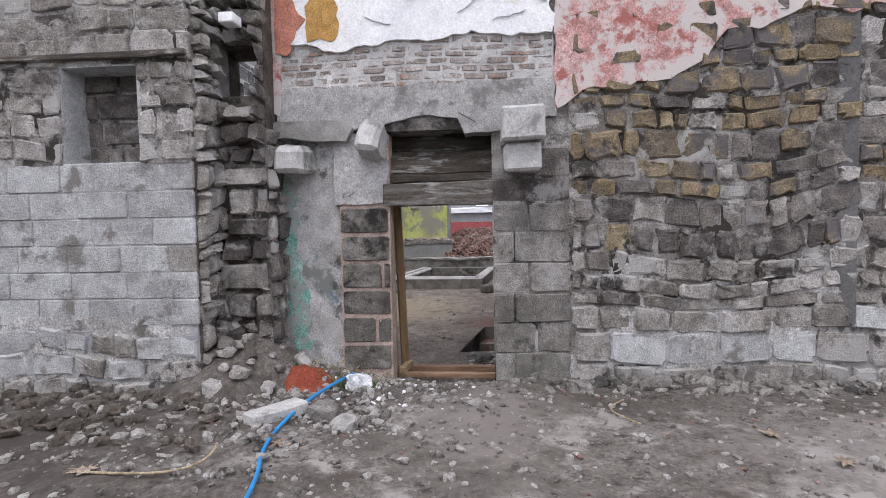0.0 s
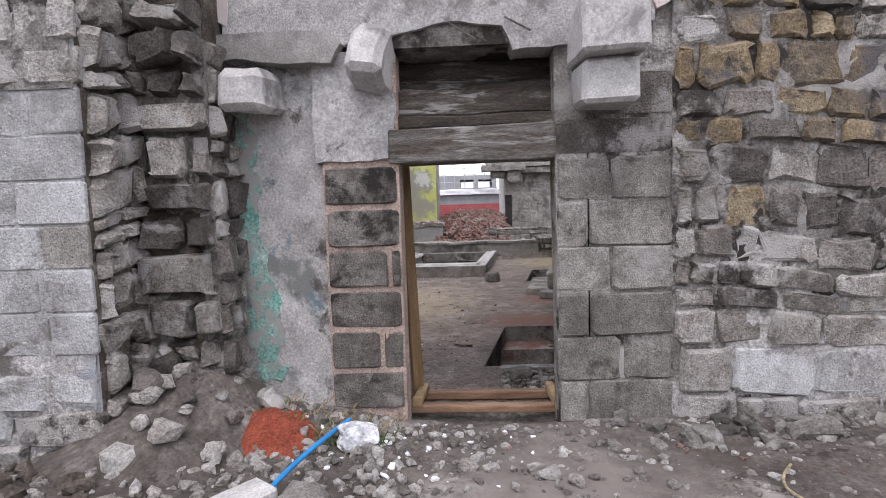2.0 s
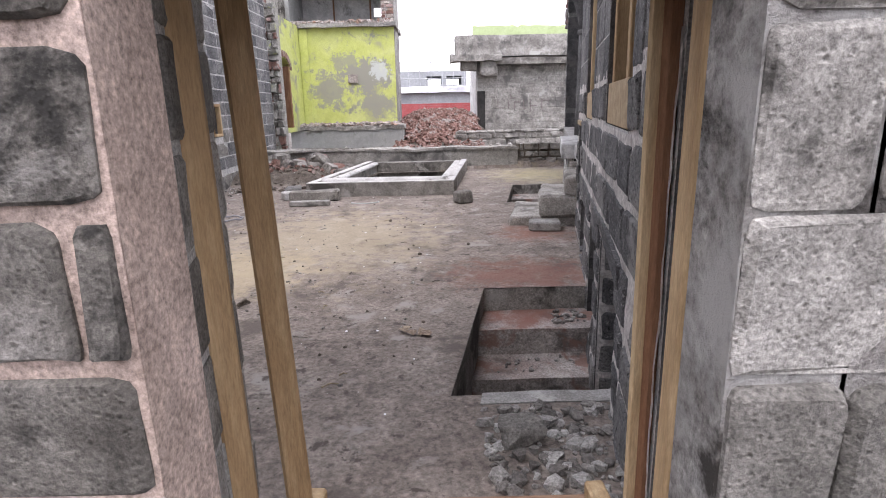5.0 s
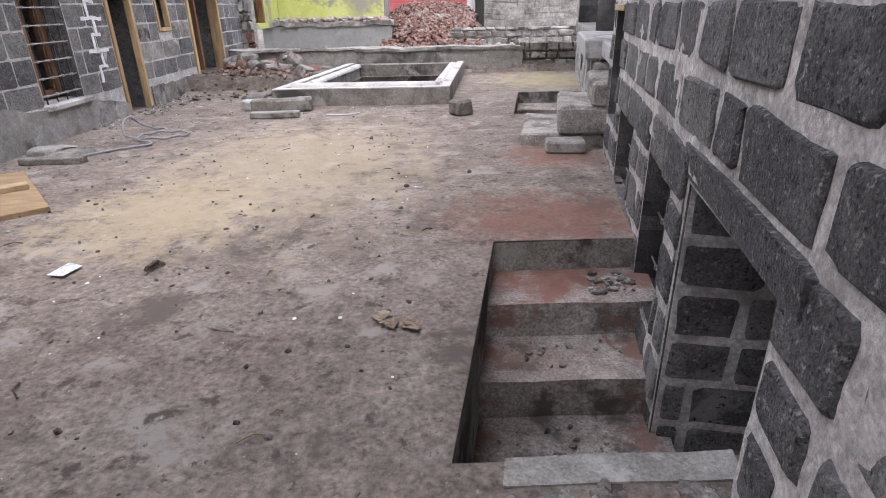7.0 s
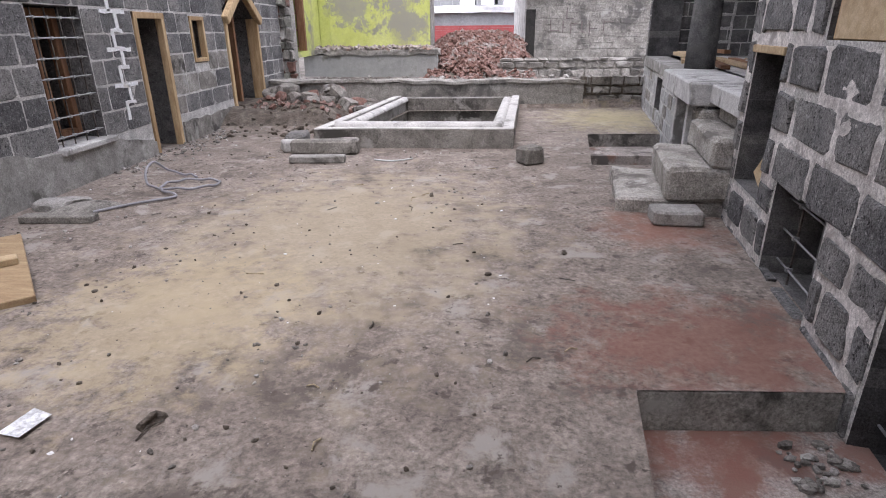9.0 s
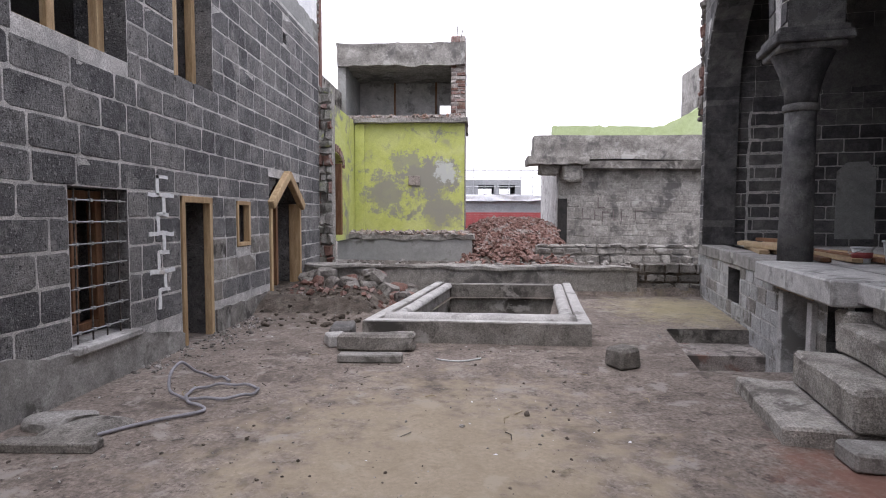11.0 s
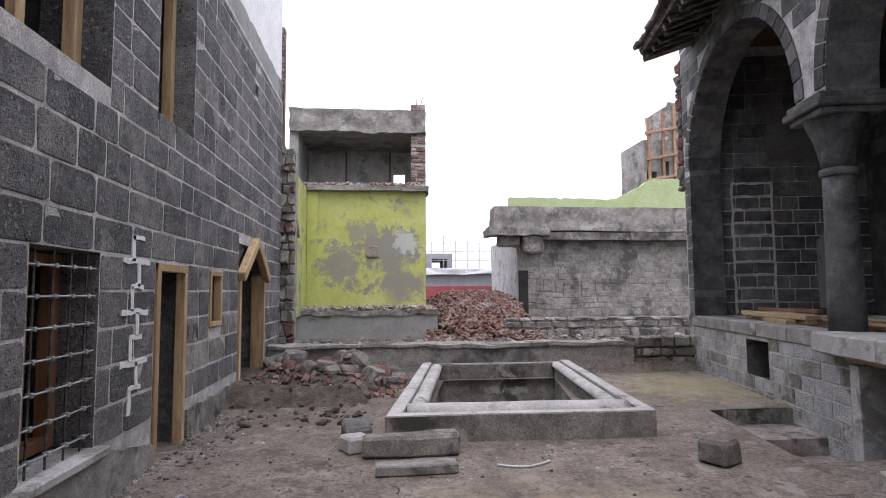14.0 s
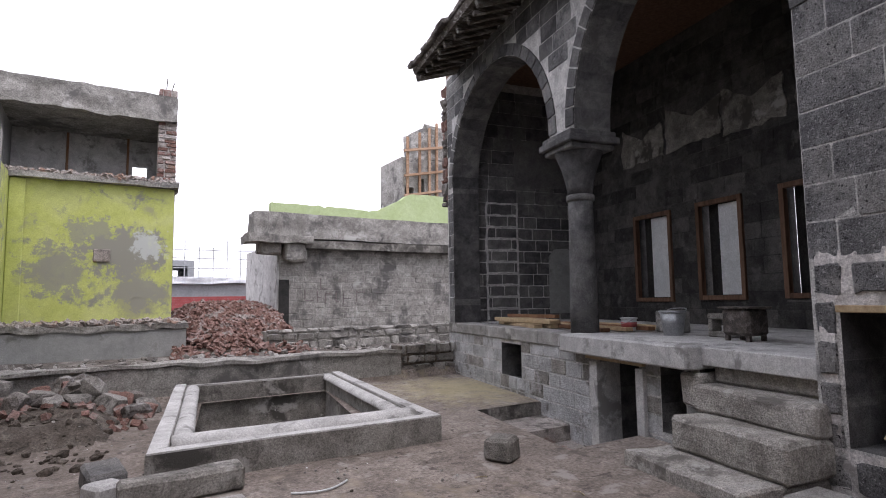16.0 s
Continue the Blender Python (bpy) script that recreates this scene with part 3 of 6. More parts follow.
    return tagged(ob, label, category, kind="stuff")

# ---- ground ----
SK = 0.18
GND_STREET = 0.2
BACK_Z = 0.32


def skew(s, y):
    return s + SK * (y - 8.1)


def ground_z(x, y):
    if y < 7.0:
        z = GND_STREET + 0.05 * noise.noise(Vector((x * 0.9, y * 0.9, 0))) + 0.03 * noise.noise(Vector((x * 3, y * 3, 2)))
        z += 0.16 * math.exp(-((x + 2.6) / 1.5) ** 2 - ((y - 4.6) / 0.8) ** 2)
        z += 0.2 * math.exp(-((x + 1.0) / 0.6) ** 2 - ((y - 6.1) / 0.5) ** 2)
        z -= 0.05 * math.exp(-((x - 0.6) / 0.6) ** 2)
        return z - 0.2 * max(0.0, min(1.0, (y - 6.15) / 0.5))
    if y > 20.7:
        return BACK_Z * min(1, (y - 20.7) / 0.2) + 0.05 * noise.noise(Vector((x, y, 4)))
    z = 0.012 * noise.noise(Vector((x * 0.8, y * 0.8, 1))) + 0.006 * noise.noise(Vector((x * 4, y * 4, 1)))
    k, q = max(0.0, min(1.0, (y - 17.7) / 0.7)), max(0.0, min(1.0, (-2.1 - x) / 0.5))
    z += k * k * (3 - 2 * k) * q * q * (3 - 2 * q) * (0.26 + 0.1 * noise.noise(Vector((x * 2.5, y * 2.5, 6))))
    return z


def ground_sheet():
    ss = sorted({-400, -120, -40, -18, *[round(-12 + 0.5 * i, 3) for i in range(14)], *[round(-5 + 0.1 * i, 3) for i in range(88)], *[round(4 + 0.5 * i, 3) for i in range(16)], 20, 45, 130, 400, 0.56, 1.52, 1.64, -3.2, -1.2, 3.6})
    ys = sorted({-400, -100, -30, -12, *[round(-6 + 0.5 * i, 3) for i in range(13)], *[round(0.5 + 0.1 * i, 3) for i in range(213)], *[round(22 + 0.5 * i, 3) for i in range(26)], 45, 70, 130, 400, 8.24, 10.26, 15.02, 17.26, 20.15})
    pits = [(0.56, 1.64, 8.24, 10.26), (0.5, 1.64, 15.02, 17.26), (-3.2, -1.2, 16.7, 20.15), (1.64, 3.6, 7.4, 17.26)]
    idx, verts, faces = {}, [], []
    for j, y in enumerate(ys):
        for i, s in enumerate(ss):
            x = skew(s, max(-6, min(y, 34)))
            z = ground_z(x, y)
            for a, b, c, e in pits:
                if a - 0.01 <= s <= b + 0.01 and c - 0.01 <= y <= e + 0.01:
                    z = 0.0
            idx[i, j] = len(verts)
            verts.append((x, y, z))
    for j in range(len(ys) - 1):
        for i in range(len(ss) - 1):
            cs, cy = (ss[i] + ss[i + 1]) / 2, (ys[j] + ys[j + 1]) / 2
            if any(a < cs < b and c < cy < e for a, b, c, e in pits):
                continue
            faces.append((idx[i, j], idx[i + 1, j], idx[i + 1, j + 1], idx[i, j + 1]))
    ob = mesh_ob("ground", verts, faces, M["court_earth"])
    ob.data.materials.append(M["street_earth"])
    ob.data.materials.append(M["mound"])
    for p in ob.data.polygons:
        p.use_smooth = True
        if p.center.y < 7.0 or p.center.y > 20.8:
            p.material_index = 1
        elif p.center.x < -2.15 and p.center.y > 17.75 and p.center.z > 0.05:
            p.material_index = 2
    return tagged(ob, "trodden bare earth with sand, dust and damp patches", "ground", kind="structure")


ground_sheet()

# ---- street facade ----
FAC = frame_at(0, 6.2, 0)


def facade_mat(u, v, rng):
    if v > 2.15 + 0.25 * math.sin(u * 1.7):
        return M["rubble_ochre"] if rng.random() < (0.68 if u < 4.5 else 0.45) else M["rubble_dark"] if rng.random() < 0.6 else M["rubble_grey"]
    if v > 1.55:
        return M["rubble_dark"] if rng.random() < 0.65 else M["rubble_ochre"] if rng.random() < 0.35 else M["rubble_grey"]
    if v > 0.9:
        return M["rubble_grey"] if rng.random() < 0.75 else M["rubble_dark"]
    return M["rubble_grey"] if rng.random() < 0.8 else M["whitewashed"]


door_hole = (-0.3, 1.33, -0.5, 2.45)
wall_f = wall_body("wall_facade", -0.3, 14, -0.5, 4.9, 1.1, [door_hole, (-0.3, 1.33, 2.4, 2.97)], M["rubble_bed"], FAC, "old rubble stone facade with patched mortar and plaster remains")
tagged(wall_body("wall_jamb_core", 1.1, 1.34, -0.5, 2.97, 0.2, [], M["rubble_bed"], FAC, "mortar core of the door jamb"), kind="structure")
rg = random.Random(4)
rects = courses(1.95, 9.0, 1.15, 4.2, 0.23, 0.29, rg, 0.5, 0.35)
lay_stones(wall_f, rects, facade_mat, 11, "stone", 0.03, 0.06, 0.05, 0.85, (3.4, 2), 0.16)
rects = courses(1.95, 7.5, 0.1, 1.15, 0.33, 0.44, rg, 0.4, 0.25)
lay_stones(wall_f, rects, facade_mat, 12, "stone", 0.03, 0.06, 0.042, 0.5, (3.4, 0.5), 0.12)
mortar_skin(wall_f, 1.93, 9.0, 1.35, 4.3, -0.01, 0.03, M["rubble_bed"], seed=1.0)
mortar_skin(wall_f, 1.93, 9.0, 0.0, 1.5, -0.006, 0.026, M["mortar_pale"], seed=5.0)
# squared jamb blocks beside the doorway
rects = courses(1.1, 1.95, 0.15, 2.15, 0.335, 0.5, random.Random(9), 0.45)
lay_stones(wall_f, rects, lambda u, v, r: M["jamb_block"], 13, "jamb_block", 0.016, 0.05, 0.028, 0.22, (1.5, 1))
mortar_skin(wall_f, 1.34, 2.0, 0.0, 2.75, -0.002, 0.009, M["rubble_bed"], seed=8.0)
lay_stones(wall_f, [(1.1, 1.95, 2.16, 2.42), (1.36, 1.95, 2.43, 2.75)], lambda u, v, r: M["rubble_dark"], 14, "jamb_block", 0.016, 0.05, 0.03, 0.2, (1.5, 1))
# brick backing course above the beam
wall_body("wall_over_niche", -1.35, -0.31, 2.97, 4.9, 1.0, [], M["rubble_bed"], frame_at(0, 6.21, 0), "rubble core over the plastered niche")
mortar_skin(wall_f, -1.3, 1.78, 3.44, 4.0, -0.008, 0.014, M["concrete_light"], seed=9.0)
rects = courses(-1.27, 1.78, 3.44, 3.98, 0.075, 0.21, random.Random(3), 0.3, 0.15)
lay_stones(wall_f, rects, lambda u, v, r: M["brick_pale"], 15, "brick", 0.02, 0.04, 0.014, 0.55, (0.4, 3.4), 0.04)

# plaster remains
pl = tagged(ragged_slab("plaster_white_patch", [(-1.27, 5.2), (-1.27, 3.98), (-0.5, 3.86), (0.9, 3.98), (1.77, 3.95), (1.77, 5.2)], -0.055, 0.0, M["plaster_white"], FAC, None, 0.07, 0.08, 3), "peeling white plaster patch on the facade", "plaster", kind="structure")
ragged_slab("plaster_red_edge", [(-1.29, 5.2), (-1.27, 3.86), (-1.15, 3.82), (-0.95, 4.2), (-1.1, 4.5), (-0.85, 5.2)], -0.066, -0.05, M["plaster_red"], None, pl, 0.06, 0.07, 5)
ragged_slab("plaster_ochre_flake", [(-0.92, 4.0), (-0.58, 3.98), (-0.55, 4.3), (-0.66, 4.6), (-0.95, 4.35)], -0.066, -0.05, M["plaster_ochre"], None, pl, 0.08, 0.06, 8)
for k, (u, v, w, a) in enumerate([(0.2, 4.35, 0.5, 0.3), (0.75, 4.2, 0.6, 0.5), (1.3, 4.45, 0.45, -0.4), (-0.25, 4.2, 0.3, -0.3), (0.5, 4.62, 0.5, -0.2), (1.1, 4.1, 0.4, 0.2)]):
    c, s_ = math.cos(a), math.sin(a)
    ragged_slab("flake", [(u, v), (u + w * c, v + w * s_), (u + w * c * 0.6 - 0.12 * s_, v + w * s_ * 0.6 + 0.14)], -0.074, -0.058, M["plaster_white"], None, pl, 0.05, 0.06, 20 + k)
pk = tagged(ragged_slab("plaster_pink_patch", [(1.79, 5.2), (1.79, 3.15), (2.05, 3.32), (2.5, 3.36), (3.0, 3.42), (3.35, 3.6), (3.55, 3.9), (3.95, 3.92), (4.35, 4.12), (4.8, 4.05), (5.6, 4.15), (8.5, 4.2), (8.5, 5.2)], -0.06, 0.0, M["plaster_pink"], FAC, None, 0.06, 0.08, 31), "faded pink plaster with worn broken edge", "plaster", kind="structure")
ragged_slab("plaster_pink_strip", [(-1.33, 5.2), (-1.33, 3.2), (-1.25, 3.16), (-1.22, 4.0), (-1.25, 5.2)], -0.05, 0.01, M["plaster_pink"], None, pk, 0.03, 0.08, 35)

# concrete beam over the entrance
lint = empty("concrete_beam", FAC)
tagged(lint, "rough grey concrete beam with spalled underside over the doorway", "beam", kind="structure")
ragged_slab("beam_face", [(-1.28, 3.46), (-1.3, 3.12), (-0.4, 3.0), (0.0, 3.06), (0.35, 3.12), (0.75, 3.08), (0.8, 2.93), (1.2, 2.92), (1.3, 3.05), (1.8, 3.06), (1.8, 3.48)], -0.045, 0.25, M["beam_cement"], None, lint, 0.03, 0.07, 41)
ragged_slab("beam_ledge", [(-1.32, 3.1), (-1.34, 2.92), (-0.5, 2.86), (-0.42, 3.0), (-0.5, 3.1)], -0.1, 0.25, M["concrete"], None, lint, 0.02, 0.07, 42)
for k, (u, w) in enumerate([(0.35, 0.2), (0.75, 0.18)]):
    beam("rebar", (u, -0.06, 3.12 + 0.02 * k), (u + w, -0.09, 2.98 + 0.05 * k), 0.012, 0.012, M["iron"], lint)

# stone corbels
def corbel(x, w, top_h, low_h, z, tilt, proj, mat):
    e = empty("stone_corbel", FAC @ pose(x, 0, z, 0, tilt, 0))
    part("upper_stone", box_bm(-w / 2, w / 2, -proj, 0.1, 0, top_h, 0.025, rough=0.02, cuts=2), mat, e)
    part("lower_stone", box_bm(-w * 0.42, w * 0.42, -proj * 0.75, 0.1, -low_h, -0.004, 0.03, rough=0.02, cuts=2), mat, e)
    return tagged(e, "pale dressed stone corbel projecting from the facade", "corbel", "corbels over the doorway")


corbel(1.42, 0.44, 0.34, 0.3, 2.77, 0, 0.5, M["concrete_light"])
for x, z, w, h, pr, ry, rx in ((-0.24, 2.66, 0.26, 0.34, 0.45, 16, -8), (-1.08, 2.55, 0.34, 0.28, 0.36, 8, 6)):
    o = part("stone_corbel", box_bm(-w / 2, w / 2, -pr, 0.12, 0, h, 0.05, rough=0.05, cuts=3), M["concrete_light"])
    o.matrix_basis = FAC @ pose(x, 0, z, rx, ry, 0)
    tagged(o, "broken pale stone corbel tilting from the facade", "corbel", "corbels over the doorway")

# timbers above the door
tl = empty("timber_lintel", FAC)
tagged(tl, "weathered dark timber lintel beams over the doorway", "lintel", kind="structure")
for k, (z0, z1, y) in enumerate([(2.14, 2.4, -0.02), (2.41, 2.5, 0.1), (2.51, 2.7, 0.16), (2.71, 2.78, 0.3), (2.8, 2.96, 0.42)]):
    box("lintel_board", -0.12, 1.34 if k else 1.11, y, y + 0.4, z0, z1, M["timber_old"], tl, 0.012, rough=0.022, cuts=7)
box("lintel_backing", -0.3, 1.33, 0.45, 1.09, 2.45, 2.97, M["timber_old"], tl)

# plastered splayed niche left of the door, and block pier
niche = wall_body("wall_niche", -1.35, -0.62, -0.5, 2.95, 0.7, [], M["plaster_niche"], frame_at(0, 6.26, 0), "stained pale plaster wall beside the doorway")
ragged_slab("teal_paint", [(-1.34, 2.75), (-1.14, 2.6), (-1.11, 1.9), (-1.04, 1.2), (-0.97, 0.5), (-1.2, 0.45), (-1.27, 1.2)], -0.012, 0.0, M["plaster_teal"], None, niche, 0.11, 0.05, 51, "flaking teal paint")
ragged_slab("plaster_over_pier", [(-0.66, 2.95), (-0.66, 2.16), (-0.1, 2.18), (-0.06, 2.55), (-0.15, 2.95)], -0.07, 0.0, M["plaster_niche"], None, niche, 0.03, 0.08, 52)
pier = wall_body("wall_door_pier", -0.62, -0.05, -0.5, 2.95, 0.25, [], M["pink_mortar"], frame_at(0, 6.22, 0), "rough grey block door pier with pinkish mortar joints")
rp = []
for k in range(6):
    z = 0.28 + 0.31 * k
    if k in (0, 2, 4):
        rp.append((-0.62, -0.05, z, z + 0.3))
    else:
        rp += [(-0.62, -0.26 + 0.04 * k, z, z + 0.3), (-0.26 + 0.04 * k, -0.05, z, z + 0.3)]
lay_stones(pier, rp, lambda u, v, r: M["pier_block"], 16, "pier_block", 0.03, 0.05, 0.025, 0.18, (-0.3, 1))
mortar_skin(pier, -0.62, -0.05, 0.1, 2.2, -0.004, 0.009, M["pink_mortar"], seed=12.0, step=0.03)
# rough inner faces of the doorway passage
for nm, xa, ya, dg in (("wall_jamb_left", -0.06, 6.25, 101.5), ("wall_jamb_right", 1.325, 7.3, -90)):
    mj = frame_at(xa, ya, dg)
    wj = wall_body(nm, 0, 1.06, -0.3, 2.44, 0.1, [], M["mortar"], mj, "rough grey block door reveal with mortar joints")
    lay_stones(wj, courses(0, 1.06, 0.1, 2.43, 0.3, 0.4, random.Random(int(dg)), 0.3), lambda u, v, r: M["jamb_block"], 17, "reveal_block", 0.03, 0.015, 0.012, 0.2)

# left side of the facade: broken wall end, block wall with a blind window
FL = frame_at(0, 5.4, 0)
win_l = (-3.24, -2.44, 2.62, 3.58)
wl = wall_body("wall_left_front", -14, -1.9, -0.5, 5.0, 0.9, [win_l], M["whitewashed"], FL, "whitewashed block wall over rubble with a broken end")
lay_stones(wl, courses(-7, -1.88, 0.95, 2.62, 0.275, 0.56, random.Random(21), 0.3), lambda u, v, r: M["whitewashed"] if r.random() < 0.95 and u < -2.3 or r.random() < 0.5 else M["jamb_block"], 22, "block", 0.012, 0.05, 0.014, 0.1, (-3, 1.6))
lay_stones(wl, courses(-7, -1.88, 0.15, 0.95, 0.24, 0.4, random.Random(23), 0.4, 0.3), lambda u, v, r: M["whitewashed"] if v > 0.55 and r.random() < 0.6 else M["rubble_grey"], 24, "stone", 0.03, 0.06, 0.04, 0.75, (-3, 0.6), 0.14)
lay_stones(wl, courses(-7, -1.85, 2.62, 5.0, 0.26, 0.4, random.Random(25), 0.4, 0.25, [win_l]), lambda u, v, r: M["rubble_grey"] if r.random() < 0.75 else M["rubble_dark"], 26, "stone", 0.03, 0.06, 0.03, 0.5, (-3, 3), 0.1)
mortar_skin(wl, -7.0, -1.9, 0.05, 1.05, -0.01, 0.026, M["mortar_pale"], seed=14.0)
mortar_skin(wl, -7.0, -1.9, 2.6, 5.0, -0.012, 0.022, M["rubble_bed"], [win_l], seed=16.0)
wb = wall_body("wall_window_infill", -3.3, -2.38, 2.5, 3.7, 0.3, [], M["rubble_bed"], frame_at(0, 5.78, 0), "grey blocks filling a former window")
lay_stones(wb, courses(-3.3, -2.38, 2.55, 3.6, 0.28, 0.4, random.Random(27), 0.3), lambda u, v, r: M["rubble_dark"], 28, "infill_block", 0.03, 0.05, 0.03, 0.3)
sb = box("timber_ledge", -4.6, -1.9, -0.08, 0.1, 3.64, 3.7, M["timber_old"], None, 0.01, m=FL, rough=0.02, cuts=4)
tagged(sb, "weathered thin timber ledge in the rubble wall", "ledge", kind="structure")
# torn inner core between the two wall faces
FM = frame_at(0, 5.9, 0)
wm = wall_body("wall_torn_core", -2.2, -1.32, -0.5, 5.0, 0.8, [(-1.95, -1.4, 3.35, 3.95)], M["dirt"], FM, "torn open core of a thick rubble wall")
lay_stones(wm, courses(-2.0, -1.3, 0.5, 2.6, 0.27, 0.36, random.Random(31), 0.35, 0.2), lambda u, v, r: M["rubble_dark"] if r.random() < 0.6 else M["rubble_grey"], 32, "stone", 0.05, 0.12, 0.1, 0.55, (-1.6, 1.5))
lay_stones(wm, courses(-2.0, -1.3, 2.6, 5.0, 0.2, 0.3, random.Random(33), 0.4, 0.3, [(-1.95, -1.4, 3.35, 3.95)]), lambda u, v, r: M["rubble_dark"] if r.random() < 0.7 else M["rubble_grey"], 34, "stone", 0.05, 0.08, 0.2, 0.9, (-1.6, 3))
wt = wall_body("wall_torn_edge", 0, 0.4, -0.3, 3.0, 0.1, [], M["rubble_bed"], frame_at(-1.312, 5.88, 90), "ragged stone edge beside the plastered niche")
lay_stones(wt, courses(0, 0.4, 0.4, 3.0, 0.22, 0.24, random.Random(37), 0.4, 0.4), lambda u, v, r: M["rubble_grey"] if r.random() < 0.5 else M["rubble_dark"], 38, "stone", 0.03, 0.06, 0.07, 0.8)
mortar_skin(wm, -2.2, -1.33, 0.0, 5.0, 0.0, 0.05, M["rubble_bed"], [(-1.95, -1.4, 3.35, 3.95)], seed=18.0)
FE = frame_at(-1.875, 5.42, 90)
we = wall_body("wall_broken_end", 0, 0.55, -0.3, 5.0, 0.3, [], M["dirt"], FE, "broken rubble wall end with protruding stones")
lay_stones(we, courses(0.0, 0.5, 0.2, 5.0, 0.2, 0.26, random.Random(35), 0.5, 0.5), lambda u, v, r: M["rubble_grey"], 36, "stone", 0.03, 0.08, 0.09, 0.95, (0.2, 1.8), 0.3)
hp = box("wall_hole_block", -1.62, -1.46, 0.1, 0.3, 4.0, 4.1, M["plaster_white"], None, 0.01, m=frame_at(0, 5.4, 0))
tagged(hp, "small white stone in a gap of the wall", "stone", kind="structure")

# street closing walls behind the start
for nm, a in (("wall_street_back", frame_at(16, -9, 180)),):
    tagged(wall_body(nm, 0, 34, -0.5, 5.0, 0.4, [], M["rubble_bed"], a, "plain rubble wall across the street"), kind="structure")

# ---- timber door frame ----
df = empty("door_1")
tagged(df, "raw timber door frame without a leaf in the stone doorway", "door frame", kind="structure")
beam("post", (-0.17, 6.86, 0.0), (-0.19, 6.84, 2.3), 0.13, 0.1, M["wood"], df)
beam("post", (-0.06, 7.2, 0.0), (-0.13, 7.18, 2.3), 0.11, 0.1, M["wood"], df)
beam("post", (1.235, 6.66, 0.0), (1.24, 6.66, 2.3), 0.09, 0.1, M["wood"], df)
beam("post", (1.275, 6.98, 0.0), (1.25, 6.97, 2.3), 0.08, 0.11, M["wood_brown"], df)
beam("edge_strip", (1.222, 6.95, 0.0), (1.195, 6.94, 2.3), 0.02, 0.06, M["wood"], df)
beam("head", (-0.2, 6.86, 2.3), (1.26, 6.86, 2.3), 0.1, 0.06, M["wood_brown"], df)
beam("head", (-0.2, 7.2, 2.3), (1.26, 7.2, 2.3), 0.08, 0.07, M["wood_brown"], df)
beam("threshold", (-0.08, 6.78, 0.075), (1.18, 6.78, 0.065), 0.1, 0.06, M["wood_russet"], df)
beam("threshold", (-0.04, 7.2, 0.045), (1.18, 7.2, 0.04), 0.1, 0.07, M["wood_russet"], df)
beam("sole", (-0.03, 6.72, 0.14), (0.0, 7.25, 0.1), 0.08, 0.08, M["wood"], df)
beam("sole", (1.17, 6.72, 0.14), (1.17, 7.25, 0.1), 0.08, 0.08, M["wood"], df)

# ---- courtyard, block wall of the house on the west ----
WX = -4.2
FW = frame_at(WX, 0, 90)
holes_w = [(13.83, 14.68, 0.42, 1.88), (15.72, 16.56, -0.1, 1.86), (17.34, 17.86, 1.14, 1.84), (18.7, 20.45, 0.12, 2.3), (13.3, 14.75, 3.18, 5.0), (15.66, 16.66, 3.22, 5.1), (10.6, 11.9, 3.2, 5.0), (19.55, 19.75, 4.85, 5.05)]
ww = wall_body("wall_house_west", 7.0, 22.0, -0.5, 5.55, 0.55, holes_w, M["mortar_dim"], FW, "house wall of dark pitted basalt blocks with pale joints", side=M["basalt"])
rw = courses(7.0, 21.95, 0.42, 5.5, 0.292, 0.54, random.Random(51), 0.35, 0.06, holes_w)
lay_stones(ww, rw, lambda u, v, r: M["jamb_block"] if 16.6 < u < 18.7 and v < 1.35 and r.random() < 0.6 else M["basalt"], 52, "basalt_block", 0.024, 0.04, 0.006, 0.17, (15, 1.8))
mortar_skin(ww, 11.0, 18.69, 0.2, 1.5, 0.003, 0.006, M["mortar_dim"], holes_w, seed=20.0)
# grouted low zone
gz = tagged(ragged_slab("wall_foot_render", [(7.0, 0.62), (7.0, -0.2), (15.68, -0.2), (15.68, 0.2), (14.8, 0.38), (13.7, 0.4), (12.5, 0.6)], -0.05, 0.01, M["concrete"], FW, None, 0.03, 0.1, 61), "grey mortar render at the wall foot", "render", kind="structure")
ragged_slab("wall_foot_render", [(16.6, 0.3), (16.6, -0.2), (18.66, -0.2), (18.66, 0.3)], -0.03, 0.01, M["concrete_dirty"], None, gz, 0.03, 0.1, 62)
up = wall_body("wall_house_upper", 7.0, 22.0, 5.56, 8.0, 0.5, [], M["plaster_white"], frame_at(WX - 0.03, 0, 90), "white plaster upper wall of the house")
ragged_slab("concrete_band", [(7.0, 5.9), (7.0, 5.56), (22.0, 5.56), (22.0, 5.95)], -0.02, 0.0, M["plaster_grey"], None, up, 0.05, 0.15, 63)
wend = wall_body("wall_house_end", 0, 0.6, 0.3, 7.2, 0.2, [], M["brick_red"], frame_at(WX - 0.58, 22.02, 0), "torn brick and concrete end of the house wall")
lay_stones(wend, courses(0, 0.6, 0.3, 7.2, 0.1, 0.22, random.Random(64), 0.4, 0.3), lambda u, v, r: M["brick_red"] if r.random() < 0.6 else M["render_old"], 65, "brick", 0.02, 0.05, 0.05, 0.7)
tpier = wall_body("wall_torn_pier", 0, 0.32, 0.3, 4.5, 0.3, [], M["render_old"], frame_at(-4.24, 22.05, 0), "torn masonry of brick and stone at the corner of the house")
lay_stones(tpier, courses(-0.02, 0.33, 0.4, 4.6, 0.2, 0.22, random.Random(66), 0.5, 0.5), lambda u, v, r: M["brick_red"] if r.random() < 0.22 else M["plaster_bare"] if r.random() < 0.4 else M["render_old"], 67, "stone", 0.02, 0.1, 0.1, 0.9)
